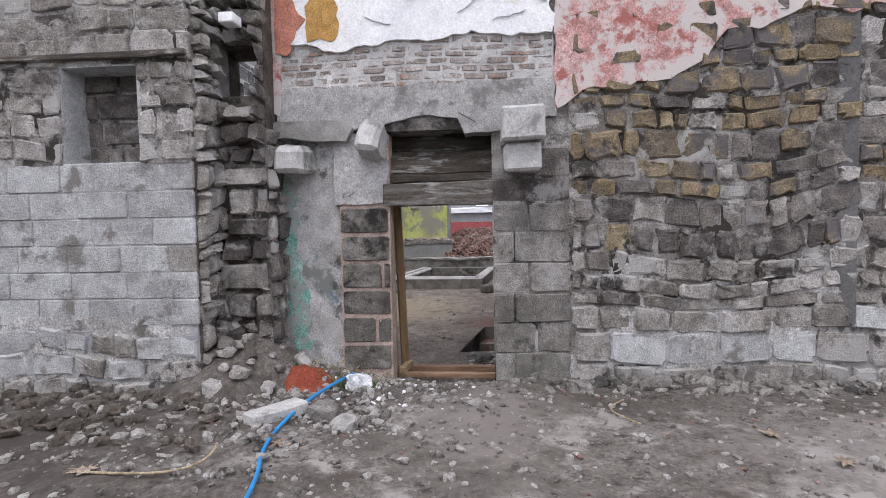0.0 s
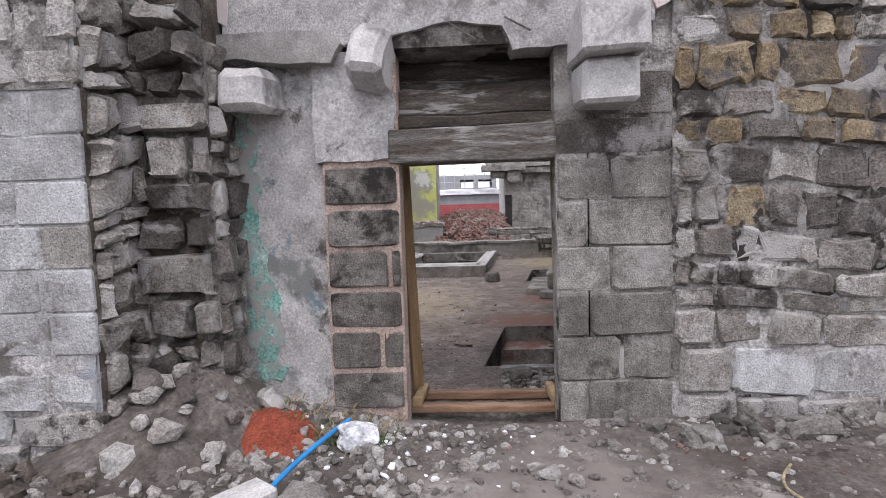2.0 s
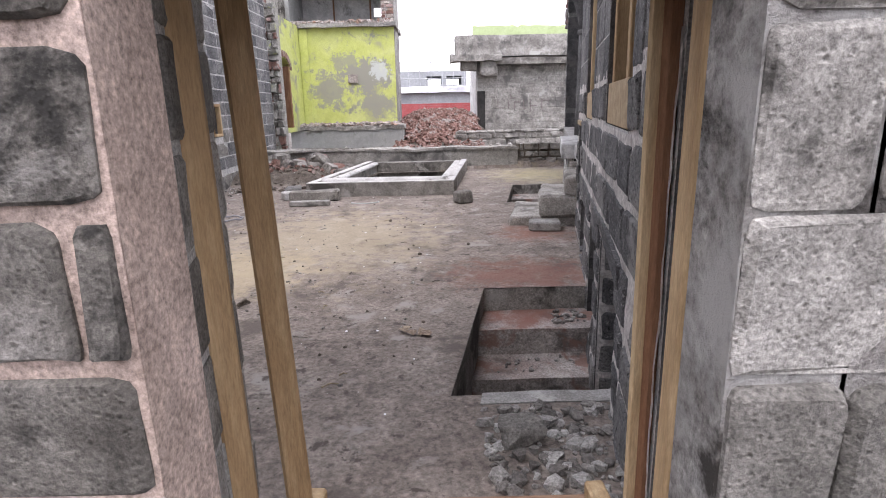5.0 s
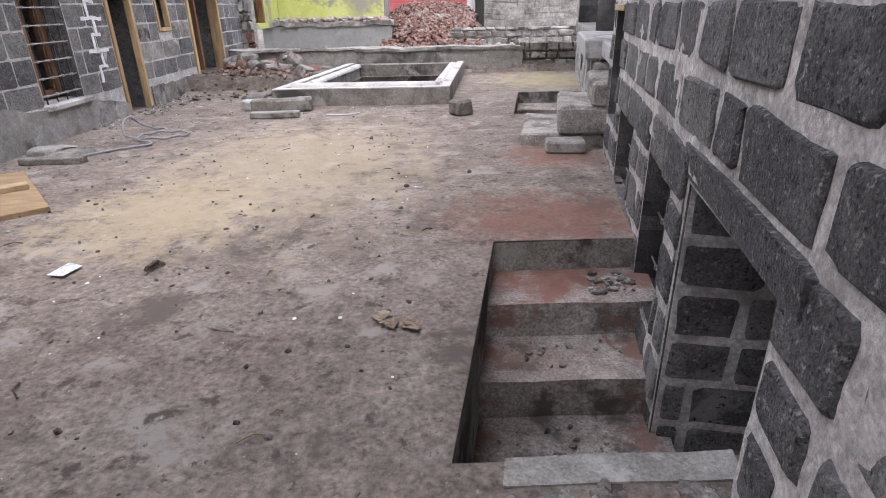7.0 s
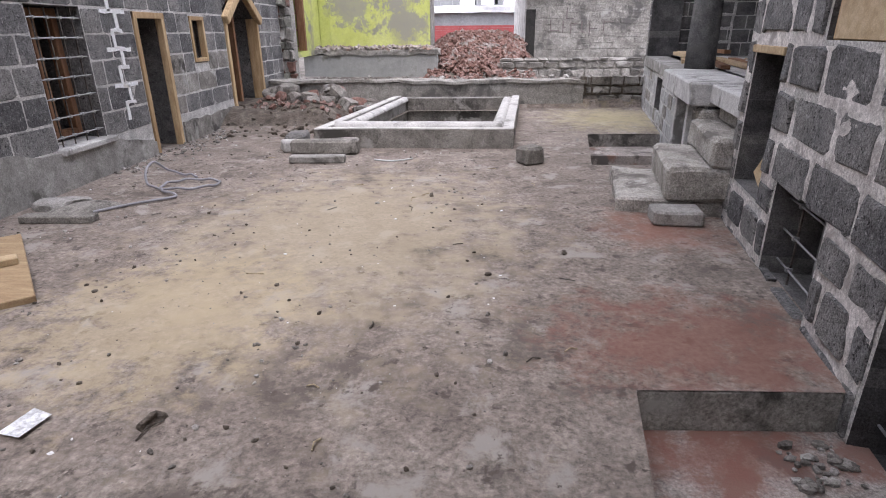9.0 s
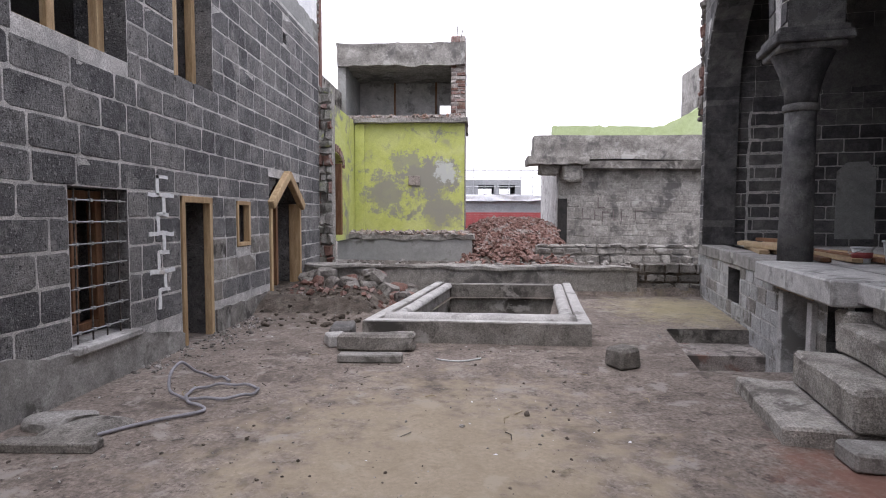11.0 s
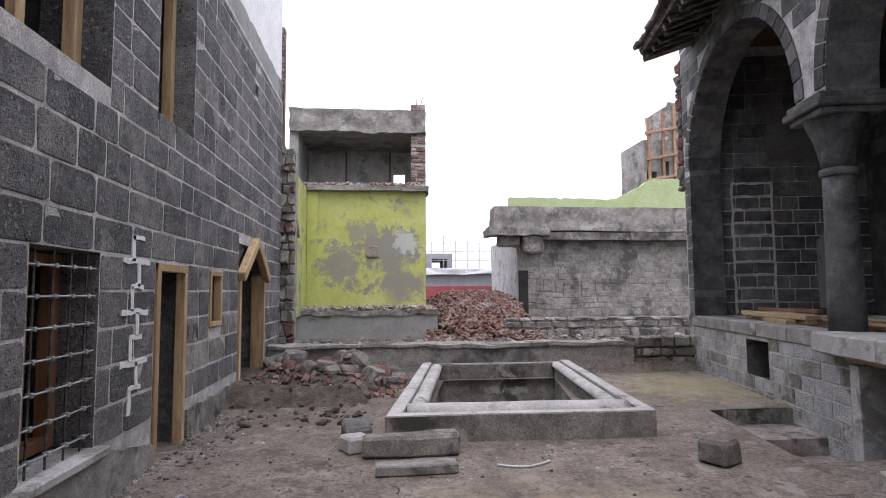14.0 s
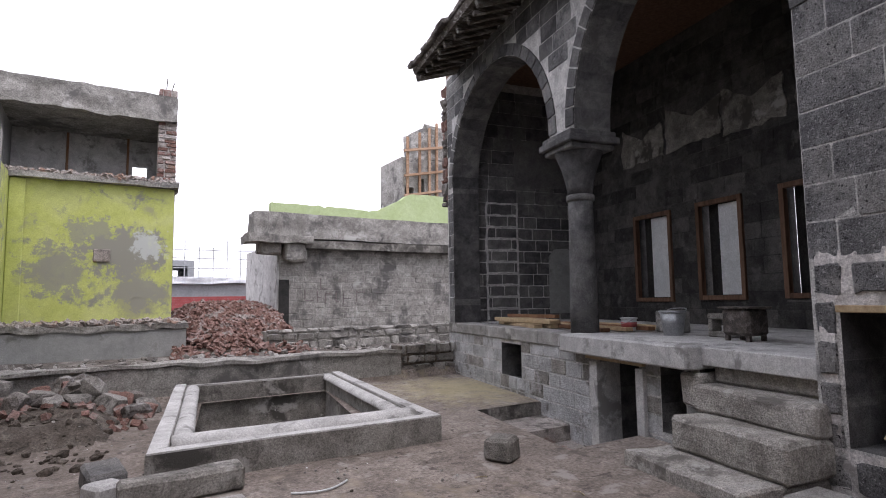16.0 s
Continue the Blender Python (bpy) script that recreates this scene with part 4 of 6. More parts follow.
# rooms behind the openings, their dimness painted as a dark grey
rb = wall_body("wall_rooms_back", 7.0, 22.0, -0.5, 8.0, 0.2, [], M["interior"], frame_at(WX - 3.2, 0, 90), "interior back wall coloured dark for room shade")
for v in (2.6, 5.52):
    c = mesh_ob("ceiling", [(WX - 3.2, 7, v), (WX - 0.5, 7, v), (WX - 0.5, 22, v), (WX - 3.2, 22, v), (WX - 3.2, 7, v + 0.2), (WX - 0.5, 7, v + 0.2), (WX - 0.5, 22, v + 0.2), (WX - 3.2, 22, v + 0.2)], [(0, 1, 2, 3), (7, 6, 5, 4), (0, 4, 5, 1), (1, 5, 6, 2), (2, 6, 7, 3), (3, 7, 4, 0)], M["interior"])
    tagged(c, "plain room ceiling coloured dark for shade", "ceiling", kind="structure")
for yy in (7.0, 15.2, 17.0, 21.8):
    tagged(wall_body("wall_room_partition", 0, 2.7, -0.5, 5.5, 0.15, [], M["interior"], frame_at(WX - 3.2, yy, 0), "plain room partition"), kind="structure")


def opening_frame(name, u0, u1, v0, v1, depth, w, mat, fw, label, bars=(0, 0), mid=False):
    e = empty(name, fw)
    tagged(e, label, "window frame" if v0 > 0.2 else "door frame", kind="structure")
    box("jamb", u0, u0 + w, depth, depth + 0.1, v0, v1, mat, e)
    box("jamb", u1 - w, u1, depth, depth + 0.1, v0, v1, mat, e)
    box("head", u0, u1, depth - 0.003, depth + 0.097, v1 - w, v1, mat, e)
    if v0 > 0.2:
        box("foot", u0 + w, u1 - w, depth - 0.003, depth + 0.097, v0, v0 + w, mat, e)
    if mid:
        box("mullion", (u0 + u1) / 2 - w / 2, (u0 + u1) / 2 + w / 2, depth + 0.02, depth + 0.09, v0 + w, v1 - w, mat, e)
    return e


def grille(fw, u0, u1, v0, v1, y, nu, nv, parent_label):
    e = empty("iron_grille", fw)
    tagged(e, parent_label, "window grille", kind="structure")
    for i in range(nu):
        u = u0 + (u1 - u0) * (i + 0.5) / nu
        tube("bar", [(u, y, v0), (u, y, v1)], 0.008, M["iron"], e)
    for j in range(nv):
        v = v0 + (v1 - v0) * (j + 0.5) / nv
        tube("bar", [(u0, y - 0.016, v), (u1, y - 0.016, v)], 0.007, M["galvanised"], e)
        for i in range(nu):
            u = u0 + (u1 - u0) * (i + 0.5) / nu
            box("knot", u - 0.016, u + 0.016, y - 0.03, y + 0.012, v - 0.016, v + 0.016, M["galvanised"], e, 0.004)


opening_frame("window_1", 13.88, 14.64, 0.47, 1.86, 0.25, 0.09, M["wood_brown"], FW, "brown timber window frame behind an iron grille", mid=True)
grille(FW, 13.85, 14.68, 0.44, 1.86, 0.04, 4, 7, "wrought iron window grille with knotted crossings")
sl = box("window_sill", 13.78, 14.74, -0.1, 0.3, 0.37, 0.44, M["concrete_light"], None, 0.012, m=FW)
tagged(sl, "pale stone window sill", "sill", kind="structure")
opening_frame("door_2", 15.74, 16.54, -0.02, 1.86, -0.02, 0.08, M["wood"], FW, "raw timber door frame in the basalt wall")
opening_frame("window_2", 17.35, 17.85, 1.15, 1.84, -0.02, 0.06, M["wood"], FW, "small raw timber window frame")
for k, (a, b, c, e) in enumerate([(13.3, 14.75, 3.18, 5.0), (15.66, 16.66, 3.22, 5.1), (10.6, 11.9, 3.2, 5.0)]):
    opening_frame("window_3", a + 0.02, b - 0.02, c, e, 0.22, 0.1, M["wood"], FW, "tall raw timber window frame in the upper floor", mid=True)
# pointed doorway
pd = empty("door_3", FW)
tagged(pd, "pointed doorway with raw timber frame and gable boards", "door frame", kind="structure")
for u in (18.72, 20.36):
    box("jamb", u, u + 0.1, -0.03, 0.2, 0.12, 1.85, M["wood"], pd)
beam("gable_board", (18.68, -0.05, 1.8), (19.58, -0.05, 2.4), 0.12, 0.16, M["wood"], pd)
beam("gable_board", (20.48, -0.05, 1.8), (19.58, -0.05, 2.4), 0.12, 0.16, M["wood"], pd)
beam("sill_board", (18.7, -0.06, 0.12), (20.5, -0.06, 0.1), 0.16, 0.07, M["wood_flat"], pd)
box("leaf_post", 19.3, 19.42, 0.3, 0.4, 0.12, 2.25, M["wood_brown"], pd)
box("leaf_post", 19.9, 20.0, 0.3, 0.4, 0.12, 2.2, M["wood_brown"], pd)
pg = mesh_ob("wall_gable_fill", [(18.7, 0.05, 2.3), (18.7, 0.05, 1.9), (19.58, 0.05, 2.47), (20.45, 0.05, 1.9), (20.45, 0.05, 2.3), (20.45, 0.05, 2.55), (18.7, 0.05, 2.55)] + [(18.7, 0.25, 2.3), (18.7, 0.25, 1.9), (19.58, 0.25, 2.47), (20.45, 0.25, 1.9), (20.45, 0.25, 2.3), (20.45, 0.25, 2.55), (18.7, 0.25, 2.55)], [(1, 2, 0), (2, 6, 0), (2, 5, 6), (2, 4, 5), (2, 3, 4), (8, 9, 2, 1), (9, 10, 3, 2)], M["basalt"], None, "", FW)
tagged(pg, "basalt filling over the pointed doorway", "wall", kind="structure")
# white pointed joints beside the window
wj = empty("pointed_joints", FW)
tagged(wj, "fresh white mortar pointing in the block joints", "mortar", kind="structure")
for k in range(7):
    v = 0.55 + 0.255 * k * 0.85
    u = 15.2 + 0.12 * (k % 2)
    ragged_slab("joint", [(u, v), (u + 0.06, v), (u + 0.05, v + 0.21), (u - 0.01, v + 0.21)], -0.012, 0.005, M["plaster_white"], None, wj, 0.02, 0.05, k)
    ragged_slab("joint", [(u - 0.28 * (k % 2), v + 0.19), (u + 0.24, v + 0.185), (u + 0.24, v + 0.23), (u - 0.28 * (k % 2), v + 0.235)], -0.012, 0.005, M["plaster_white"], None, wj, 0.02, 0.05, k + 30)

# ---- courtyard, house on the east with terrace and arcade ----
FR = frame_at(4.08, 21.0, -101.3)


def uy(y):
    return (21.0 - y) / 0.9806


A1, A2 = (0.28, 4.3, 3.95, 6.1, 1.95), (4.95, 8.2, 3.95, 6.1, 1.9)
vent, cell, slit = (2.5, 3.22, 0.2, 0.8), (5.33, 6.08, -0.6, 0.77), (6.42, 6.78, 0.1, 0.8)
nook, g1, g2, cellar = (8.42, 9.1, 0.4, 1.42), (9.45, 10.3, -0.02, 0.64), (11.05, 11.75, -0.25, 0.7), (12.1, 13.2, -1.1, 0.74)
uw1, uw2 = (9.74, 10.8, 1.53, 3.3), (12.05, 13.3, 1.55, 3.3)
holes_e = [vent, cell, slit, nook, g1, g2, cellar, uw1, uw2, (0.28, 8.2, 1.05, 3.85), (0.28, 4.3, 3.84, 6.1), (4.95, 8.2, 3.84, 6.1), (6.98, 8.2, 0.3, 1.06)]
we_ = wall_body("wall_house_east", -0.05, 14.4, -1.2, 6.5, 0.6, holes_e, M["mortar"], FR, "dark basalt block house wall with round arches and thick pale joints", [A1, A2], side=M["basalt_dark"])

we_.data.materials.append(M["mortar_dim"])
for p in we_.data.polygons:
    if p.center.x < 8.25 and p.center.z > 1.05 and p.normal.y < -0.5:
        p.material_index = 2


def arch_low(u):
    for a, b, s, t, r in (A1, A2):
        hw, c = (b - a) / 2, (a + b) / 2
        k = 1.0 - ((u - c) / (hw + 0.2)) ** 2
        if k > 0:
            return s + (r + 0.2) * math.sqrt(k)
    return 0.0


cut = holes_e
far = [r for r in courses(0.0, 8.3, 3.85, 6.45, 0.27, 0.48, random.Random(71), 0.3) if r[2] > max(arch_low(r[0]), arch_low(r[1])) - 0.2]
far += courses(0.0, 0.28, 1.05, 3.85, 0.27, 0.28, random.Random(72), 0.3)
lay_stones(we_, far, lambda u, v, r: M["basalt"] if r.random() < 0.5 else M["basalt_dark"], 73, "basalt_block", 0.014, 0.05, 0.008, 0.05, (6, 4), most=150)
fine_w = courses(8.2, 14.35, 1.84, 6.45, 0.31, 0.55, random.Random(79), 0.3, 0.05, cut)
mortar_skin(we_, 8.22, 14.38, 1.95, 6.48, 0.006, 0.004, M["basalt"], holes_e, 0.06, 27.0)
lay_stones(we_, fine_w, lambda u, v, r: M["basalt"], 70, "basalt_block", 0.014, 0.05, 0.006, 0.06, (9, 2.5), most=100)
near_w = courses(8.2, 14.35, 0.6, 1.84, 0.31, 0.5, random.Random(74), 0.35, 0.0, cut)
near_w += courses(8.2, 14.35, -1.15, 0.6, 0.29, 0.42, random.Random(75), 0.4, 0.1, cut)
lay_stones(we_, near_w, lambda u, v, r: M["basalt"], 76, "basalt_block", 0.066, 0.05, 0.018, 0.36, (11.5, 0.9))
mortar_skin(we_, 8.25, 14.38, -1.15, 1.9, -0.005, 0.011, M["mortar_sloppy"], holes_e, 0.04, 25.0)
lay_stones(we_, [(11.95, 13.4, 0.75, 0.915)], lambda u, v, r: M["basalt"], 77, "lintel_stone", 0.012, 0.05, 0.035, 0.2)
terr = courses(0.0, 7.0, -0.6, 0.86, 0.21, 0.36, random.Random(77), 0.25, 0.05, cut)
lay_stones(we_, terr, lambda u, v, r: M["jamb_block"] if r.random() < 0.15 else M["whitewashed"], 78, "terrace_block", 0.02, 0.04, 0.008, 0.08, (4, 0.4), most=120)
torn = courses(-0.26, 0.0, 3.6, 6.35, 0.2, 0.2, random.Random(190), 0.5, 0.5)
lay_stones(we_, torn, lambda u, v, r: M["rubble_dark"] if r.random() < 0.7 else M["brick_red"], 191, "torn_stone", 0.02, 0.3, 0.05, 0.9)
# arch stones
for a, b, s, t, r in (A1, A2):
    hw, c = (b - a) / 2, (a + b) / 2
    n = 23
    for k in range(n):
        t0, t1 = math.pi * (k + 0.05) / n, math.pi * (k + 0.95) / n
        vs = []
        for y in (-0.02, 0.3):
            for tt, g in ((t0, 0.004), (t1, 0.004), (t1, 0.2), (t0, 0.2)):
                vs.append((c - (hw + g) * math.cos(tt), y, s + (r + g) * math.sin(tt)))
        mesh_ob("arch_stone", vs, [(0, 1, 2, 3), (4, 7, 6, 5), (0, 4, 5, 1), (1, 5, 6, 2), (2, 6, 7, 3), (3, 7, 4, 0)], M["basalt_dark"], we_)

# terrace slab, steps
ts = box("terrace_floor", -0.0, 8.25, 0.0, 3.6, 0.87, 1.05, M["concrete_light"], None, 0.01, m=FR)
tagged(ts, "dusty grey concrete terrace floor", "floor", kind="structure")
ed = empty("terrace_edge", FR)
tagged(ed, "pale thick stone edge slabs of the terrace", "slab", kind="structure")
for k, (a, b) in enumerate([(4.7, 5.85), (5.86, 7.02)]):
    box("edge_slab", a, b, -0.2, 0.5, 0.83, 1.065, M["concrete_light"], ed, 0.018, rough=0.01, cuts=2)
for k, (a, b) in enumerate([(0.0, 0.9), (0.91, 1.9), (1.91, 2.9), (2.91, 3.8), (3.81, 4.69)]):
    box("edge_slab", a, b, -0.03, 0.4, 0.86, 1.058, M["concrete"], ed, 0.012, rough=0.006, cuts=2)
cd = empty("door_4", FR)
tagged(cd, "rough cement door surround of the low cellar doorway", "door frame", kind="structure")
box("jamb", 5.18, 5.34, -0.06, 0.3, -0.55, 0.74, M["concrete_light"], cd)
box("jamb", 6.07, 6.2, -0.06, 0.3, -0.55, 0.74, M["concrete_light"], cd)
box("head", 5.1, 6.2, -0.063, 0.3, 0.77, 0.825, M["wood_flat"], cd)
st = empty("terrace_steps", FR)
tagged(st, "worn concrete and stone steps up to the terrace", "stairs", kind="structure")
box("step", 6.95, 8.25, -0.92, 0.3, -0.1, 0.13, M["step_stone"], st, 0.02, rough=0.02, cuts=3)
box("step", 7.1, 8.3, -0.52, 0.3, 0.13, 0.45, M["step_stone"], st, 0.035, rough=0.03, cuts=4)
box("step", 7.05, 8.3, -0.16, 0.5, 0.45, 0.7, M["step_stone"], st, 0.03, rough=0.025, cuts=4)
box("step", 7.05, 8.3, 0.1, 0.8, 0.7, 0.88, M["step_stone"], st, 0.03, rough=0.02, cuts=4)
box("side_stone", 6.79, 7.06, -0.08, 0.3, 0.45, 0.8, M["step_stone"], st, 0.03, rough=0.03, cuts=3)

# cellar rooms behind, their gloom put into dark stone colours
for nm, d in (("wall_cellar_back", 1.5),):
    tagged(wall_body(nm, -0.05, 14.4, -1.3, 0.86, 0.2, [], M["basalt_dark"], FR @ pose(0, d, 0), "cellar back wall of blocks coloured dark for shade"), kind="structure")
    lay_stones(bpy.data.objects[nm], courses(10.5, 14.4, -1.3, 0.86, 0.28, 0.42, random.Random(182), 0.3), lambda u, v, r: M["basalt_shaded"], 183, "basalt_block", 0.05, 0.04, 0.012, 0.3)
cb = wall_body("wall_cellar_jamb", 0, 1.2, -1.2, 0.9, 0.1, [], M["basalt_dark"], FR @ pose(12.1, 0.6, 0, 0, 0, 90), "cellar passage wall of shade-darkened blocks with paler joints")
lay_stones(cb, courses(0, 1.2, -1.2, 0.9, 0.28, 0.4, random.Random(80), 0.3), lambda u, v, r: M["basalt_shaded"], 81, "basalt_block", 0.03, 0.05, 0.012, 0.2)
cr = wall_body("wall_cellar_reveal", 0.01, 0.6, -1.15, 0.73, 0.05, [], M["mortar_sloppy"], FR @ pose(12.112, 0.0, 0, 0, 0, 90), "dark block reveal of the cellar opening with smeared pale joints")
lay_stones(cr, courses(0.01, 0.6, -1.15, 0.73, 0.27, 0.42, random.Random(180), 0.3), lambda u, v, r: M["basalt"], 181, "basalt_block", 0.05, 0.03, 0.012, 0.3)
cf = box("cellar_floor", -0.05, 14.4, 0.0, 2.6, -1.3, -1.16, M["concrete_dirty"], None, 0.0, m=FR)
tagged(cf, "dark cellar floor", "floor", kind="structure")
# room behind the near wall, its back wall coloured dark for shade
ub = wall_body("wall_east_room_back", 8.2, 14.4, 0.8, 6.4, 0.2, [], M["interior"], FR @ pose(0, 3.5, 0), "interior wall coloured dark for room shade")
fl2 = box("east_room_floor", 8.26, 14.4, 0.6, 3.5, 0.8, 1.0, M["concrete_dirty"], None, 0.0, m=FR)
tagged(fl2, "bare concrete room floor", "floor", kind="structure")
# arcade interior, its shade put into the back wall's stone colour
bw = wall_body("wall_arcade_back", -0.05, 8.3, 1.05, 6.5, 0.3, [(1.96, 3.01, 1.45, 3.2), (3.64, 4.62, 1.48, 3.22), (5.3, 6.3, 1.5, 3.24), (6.95, 7.9, 1.5, 3.24)], M["basalt_shaded"], FR @ pose(0, 3.4, 0), "basalt back wall of the arcade, shade put into its colour")
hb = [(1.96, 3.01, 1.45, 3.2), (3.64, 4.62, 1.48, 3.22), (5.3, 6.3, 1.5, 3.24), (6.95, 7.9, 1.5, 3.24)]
lay_stones(bw, courses(0, 8.2, 1.05, 6.3, 0.28, 0.5, random.Random(82), 0.3, 0, hb), lambda u, v, r: M["basalt_shaded"], 83, "basalt_block", 0.012, 0.04, 0.01, 0.05, (5, 2), most=300)
for k, (a, b, c, e) in enumerate(hb):
    f_ = opening_frame("window_4", a, b, c, e, -0.05, 0.08, M["wood_dark"], FR @ pose(0, 3.4, 0), "brown timber window frame with dusty white panes")
    box("pane", a + 0.42, b - 0.1, 0.06, 0.08, c + 0.09, e - 0.09, M["window_white"], f_, 0.002, "dusty white panel")
    # black sheet added as the shade of the room behind
    box("backing", a + 0.08, b - 0.08, 0.2, 0.28, c, e, M["shade_black"], f_, 0.0)
for k, (a, b, v0) in enumerate([(1.7, 2.9, 4.25), (3.0, 4.3, 4.3), (4.35, 5.5, 4.25), (5.7, 7.4, 4.3)]):
    ragged_slab("plaster_patch", [(a, v0), (b, v0 + 0.02), (b, v0 + 0.75), ((a + b) / 2, v0 + 0.5), (a, v0 + 0.85)], -0.03, 0.0, M["concrete_dirty"], None, bw, 0.08, 0.12, 90 + k)
ew = wall_body("wall_arcade_end", 0, 3.4, 1.05, 6.5, 0.3, [], M["mortar"], FR @ pose(0.16, 0.55, 0, 0, 0, 90) , "dark basalt end wall with freshly pointed joints")
lay_stones(ew, courses(0, 2.9, 1.05, 3.4, 0.26, 0.5, random.Random(84), 0.35), lambda u, v, r: M["basalt_dark"], 85, "basalt_block", 0.022, 0.04, 0.01, 0.1, (1, 1.5))
lay_stones(ew, courses(0, 2.9, 3.4, 6.3, 0.3, 0.6, random.Random(86), 0.3), lambda u, v, r: M["basalt_dark"], 87, "basalt_block", 0.006, 0.04, 0.006, 0.05)
ragged_slab("plaster_patch", [(1.0, 4.1), (2.8, 4.1), (2.8, 5.2), (1.0, 5.2)], -0.025, 0.0, M["interior"], None, ew, 0.05, 0.15, 95)
ragged_slab("plaster_niche", [(1.84, 1.2), (2.5, 1.2), (2.5, 2.5), (2.35, 2.68), (2.0, 2.68), (1.84, 2.5)], -0.03, 0.0, M["plaster_grey"], None, ew, 0.01, 0.15, 96)
for k, u in enumerate((0.26, 1.02)):
    ragged_slab("pointed_joint", [(u, 1.1), (u + 0.045, 1.1), (u + 0.045, 3.72), (u, 3.72)], -0.02, 0.0, M["mortar"], None, ew, 0.02, 0.06, 400 + k)
for k in range(10):
    ragged_slab("pointed_joint", [(0.3, 1.32 + 0.26 * k), (1.02, 1.32 + 0.26 * k), (1.02, 1.36 + 0.26 * k), (0.3, 1.36 + 0.26 * k)], -0.017, 0.0, M["mortar"], None, ew, 0.02, 0.06, 410 + k)
# near end wall takes the same shade-darkened stone colour
nw2 = wall_body("wall_arcade_near_end", 0, 3.0, 1.05, 6.5, 0.3, [], M["basalt_shaded"], FR @ pose(8.5, 0.6, 0, 0, 0, 90), "arcade end wall coloured dark for shade")
cl = box("ceiling", -0.05, 14.4, 0.0, 4.0, 6.5, 6.6, M["wood_dark"], None, 0.0, m=FR)
tagged(cl, "dark old timber ceiling", "ceiling", kind="structure")
# roof with eaves
rf = empty("roof", FR)
tagged(rf, "weathered old tiled roof with dark broken timber eaves", "roof", kind="structure")
ROOF = Matrix.Translation((1.05, -0.95, 6.12)) @ Matrix.Rotation(radians(20), 4, 'X')
part("roof_deck", box_bm(-0.35, 13.6, 0, 5.5, 0.08, 0.2, 0.0, m=ROOF, rough=0.0), M["timber_old"], rf)
rr = random.Random(88)
for k in range(50):
    u = -0.3 + k * 0.3
    if u < 9:
        part("rafter", box_bm(u, u + 0.09, 0.02 + rr.uniform(0, 0.12), 1.6, -0.05, 0.075, 0.01, m=ROOF), M["timber_old"], rf)
    part("edge_tile", box_bm(u - 0.02, u + 0.27, -0.08 + rr.uniform(-0.06, 0.06), 0.5, 0.2, 0.26 + rr.uniform(0, 0.03), 0.015, m=ROOF, rough=0.02, cuts=1), M["rubble_dark"], rf)
part("torn_edge", box_bm(-0.42, -0.2, 0, 5.4, -0.05, 0.2, 0.0, m=ROOF, rough=0.09, cuts=5), M["timber_old"], rf)

# column
col = empty("stone_column", FR @ pose(4.62, 0.28, 1.05))
tagged(col, "slender dark basalt column with ring and moulded capital", "column", kind="structure")


def lathe(name, prof, n, mat, parent, square=False):
    bm = bmesh.new()
    rings = []
    for r, z in prof:
        rings.append([bm.verts.new((r * math.cos(2 * math.pi * i / n), r * math.sin(2 * math.pi * i / n), z)) for i in range(n)])
    for a, b in zip(rings, rings[1:]):
        for i in range(n):
            bm.faces.new((a[i], a[(i + 1) % n], b[(i + 1) % n], b[i]))
    bm.faces.new(rings[-1])
    bm.faces.new(list(reversed(rings[0])))
    return part(name, bm, mat, parent, smooth=True)


lathe("shaft", [(0.2, 0.0), (0.195, 0.4), (0.18, 1.2), (0.175, 1.9)], 28, M["basalt_dark"], col)
lathe("ring", [(0.175, 1.88), (0.2, 1.89), (0.205, 1.93), (0.2, 1.97), (0.175, 1.98)], 28, M["basalt_dark"], col)
lathe("capital", [(0.175, 1.97), (0.19, 2.1), (0.25, 2.35), (0.33, 2.55), (0.36, 2.6)], 28, M["basalt_dark"], col)
for k, (w, z0, z1) in enumerate([(0.36, 2.58, 2.66), (0.42, 2.66, 2.76), (0.38, 2.76, 2.84)]):
    box("abacus", -w, w, -w, w, z0, z1, M["basalt_dark"], col, 0.015)

# things on the terrace
def plank(x, y, z, l, w, h, rz, mat, label, g="planks on the terrace", cat="plank"):
    o = box("plank", -l / 2, l / 2, -w / 2, w / 2, 0, h, mat, None, 0.006)
    o.matrix_basis = FR @ pose(x, y, z, 0, 0, rz)
    return tagged(o, label, cat, g)


for k in range(7):
    plank(2.3 + 0.25 * math.sin(k * 2.1), 0.45 + 0.16 * (k % 4), 1.056 + 0.07 * (k // 4), 1.9 - 0.15 * (k % 3), 0.14, 0.065, (k * 37) % 17 - 8, M["wood_flat"], "raw timber plank stacked on the terrace")
for k in range(4):
    plank(3.2 + 0.3 * k, 0.75 + 0.2 * k, 1.056 + 0.01 * k, 2.9 - 0.3 * k, 0.12, 0.055, 3 * k - 5, M["wood_flat"] if k % 2 else M["wood_brown"], "long timber plank lying loose on the terrace")
plank(2.0, 0.9, 1.19, 1.3, 0.12, 0.06, 14, M["wood_brown"], "dark timber board lying on the stack")
bk = empty("bucket", FR @ pose(4.67, 1.0, 1.05))
tagged(bk, "small white plastic bucket on the terrace", "bucket")
lathe("body", [(0.09, 0), (0.11, 0.2), (0.1, 0.2), (0.085, 0.02)], 20, M["window_white"], bk)
lathe("rim", [(0.108, 0.185), (0.122, 0.188), (0.122, 0.205), (0.108, 0.207)], 20, M["window_white"], bk)
bd_ = lathe("band", [(0.1, 0.07), (0.108, 0.072), (0.113, 0.14), (0.104, 0.142)], 20, M["fence_red"], bk)
bd_["label"] = "faded red printed band"
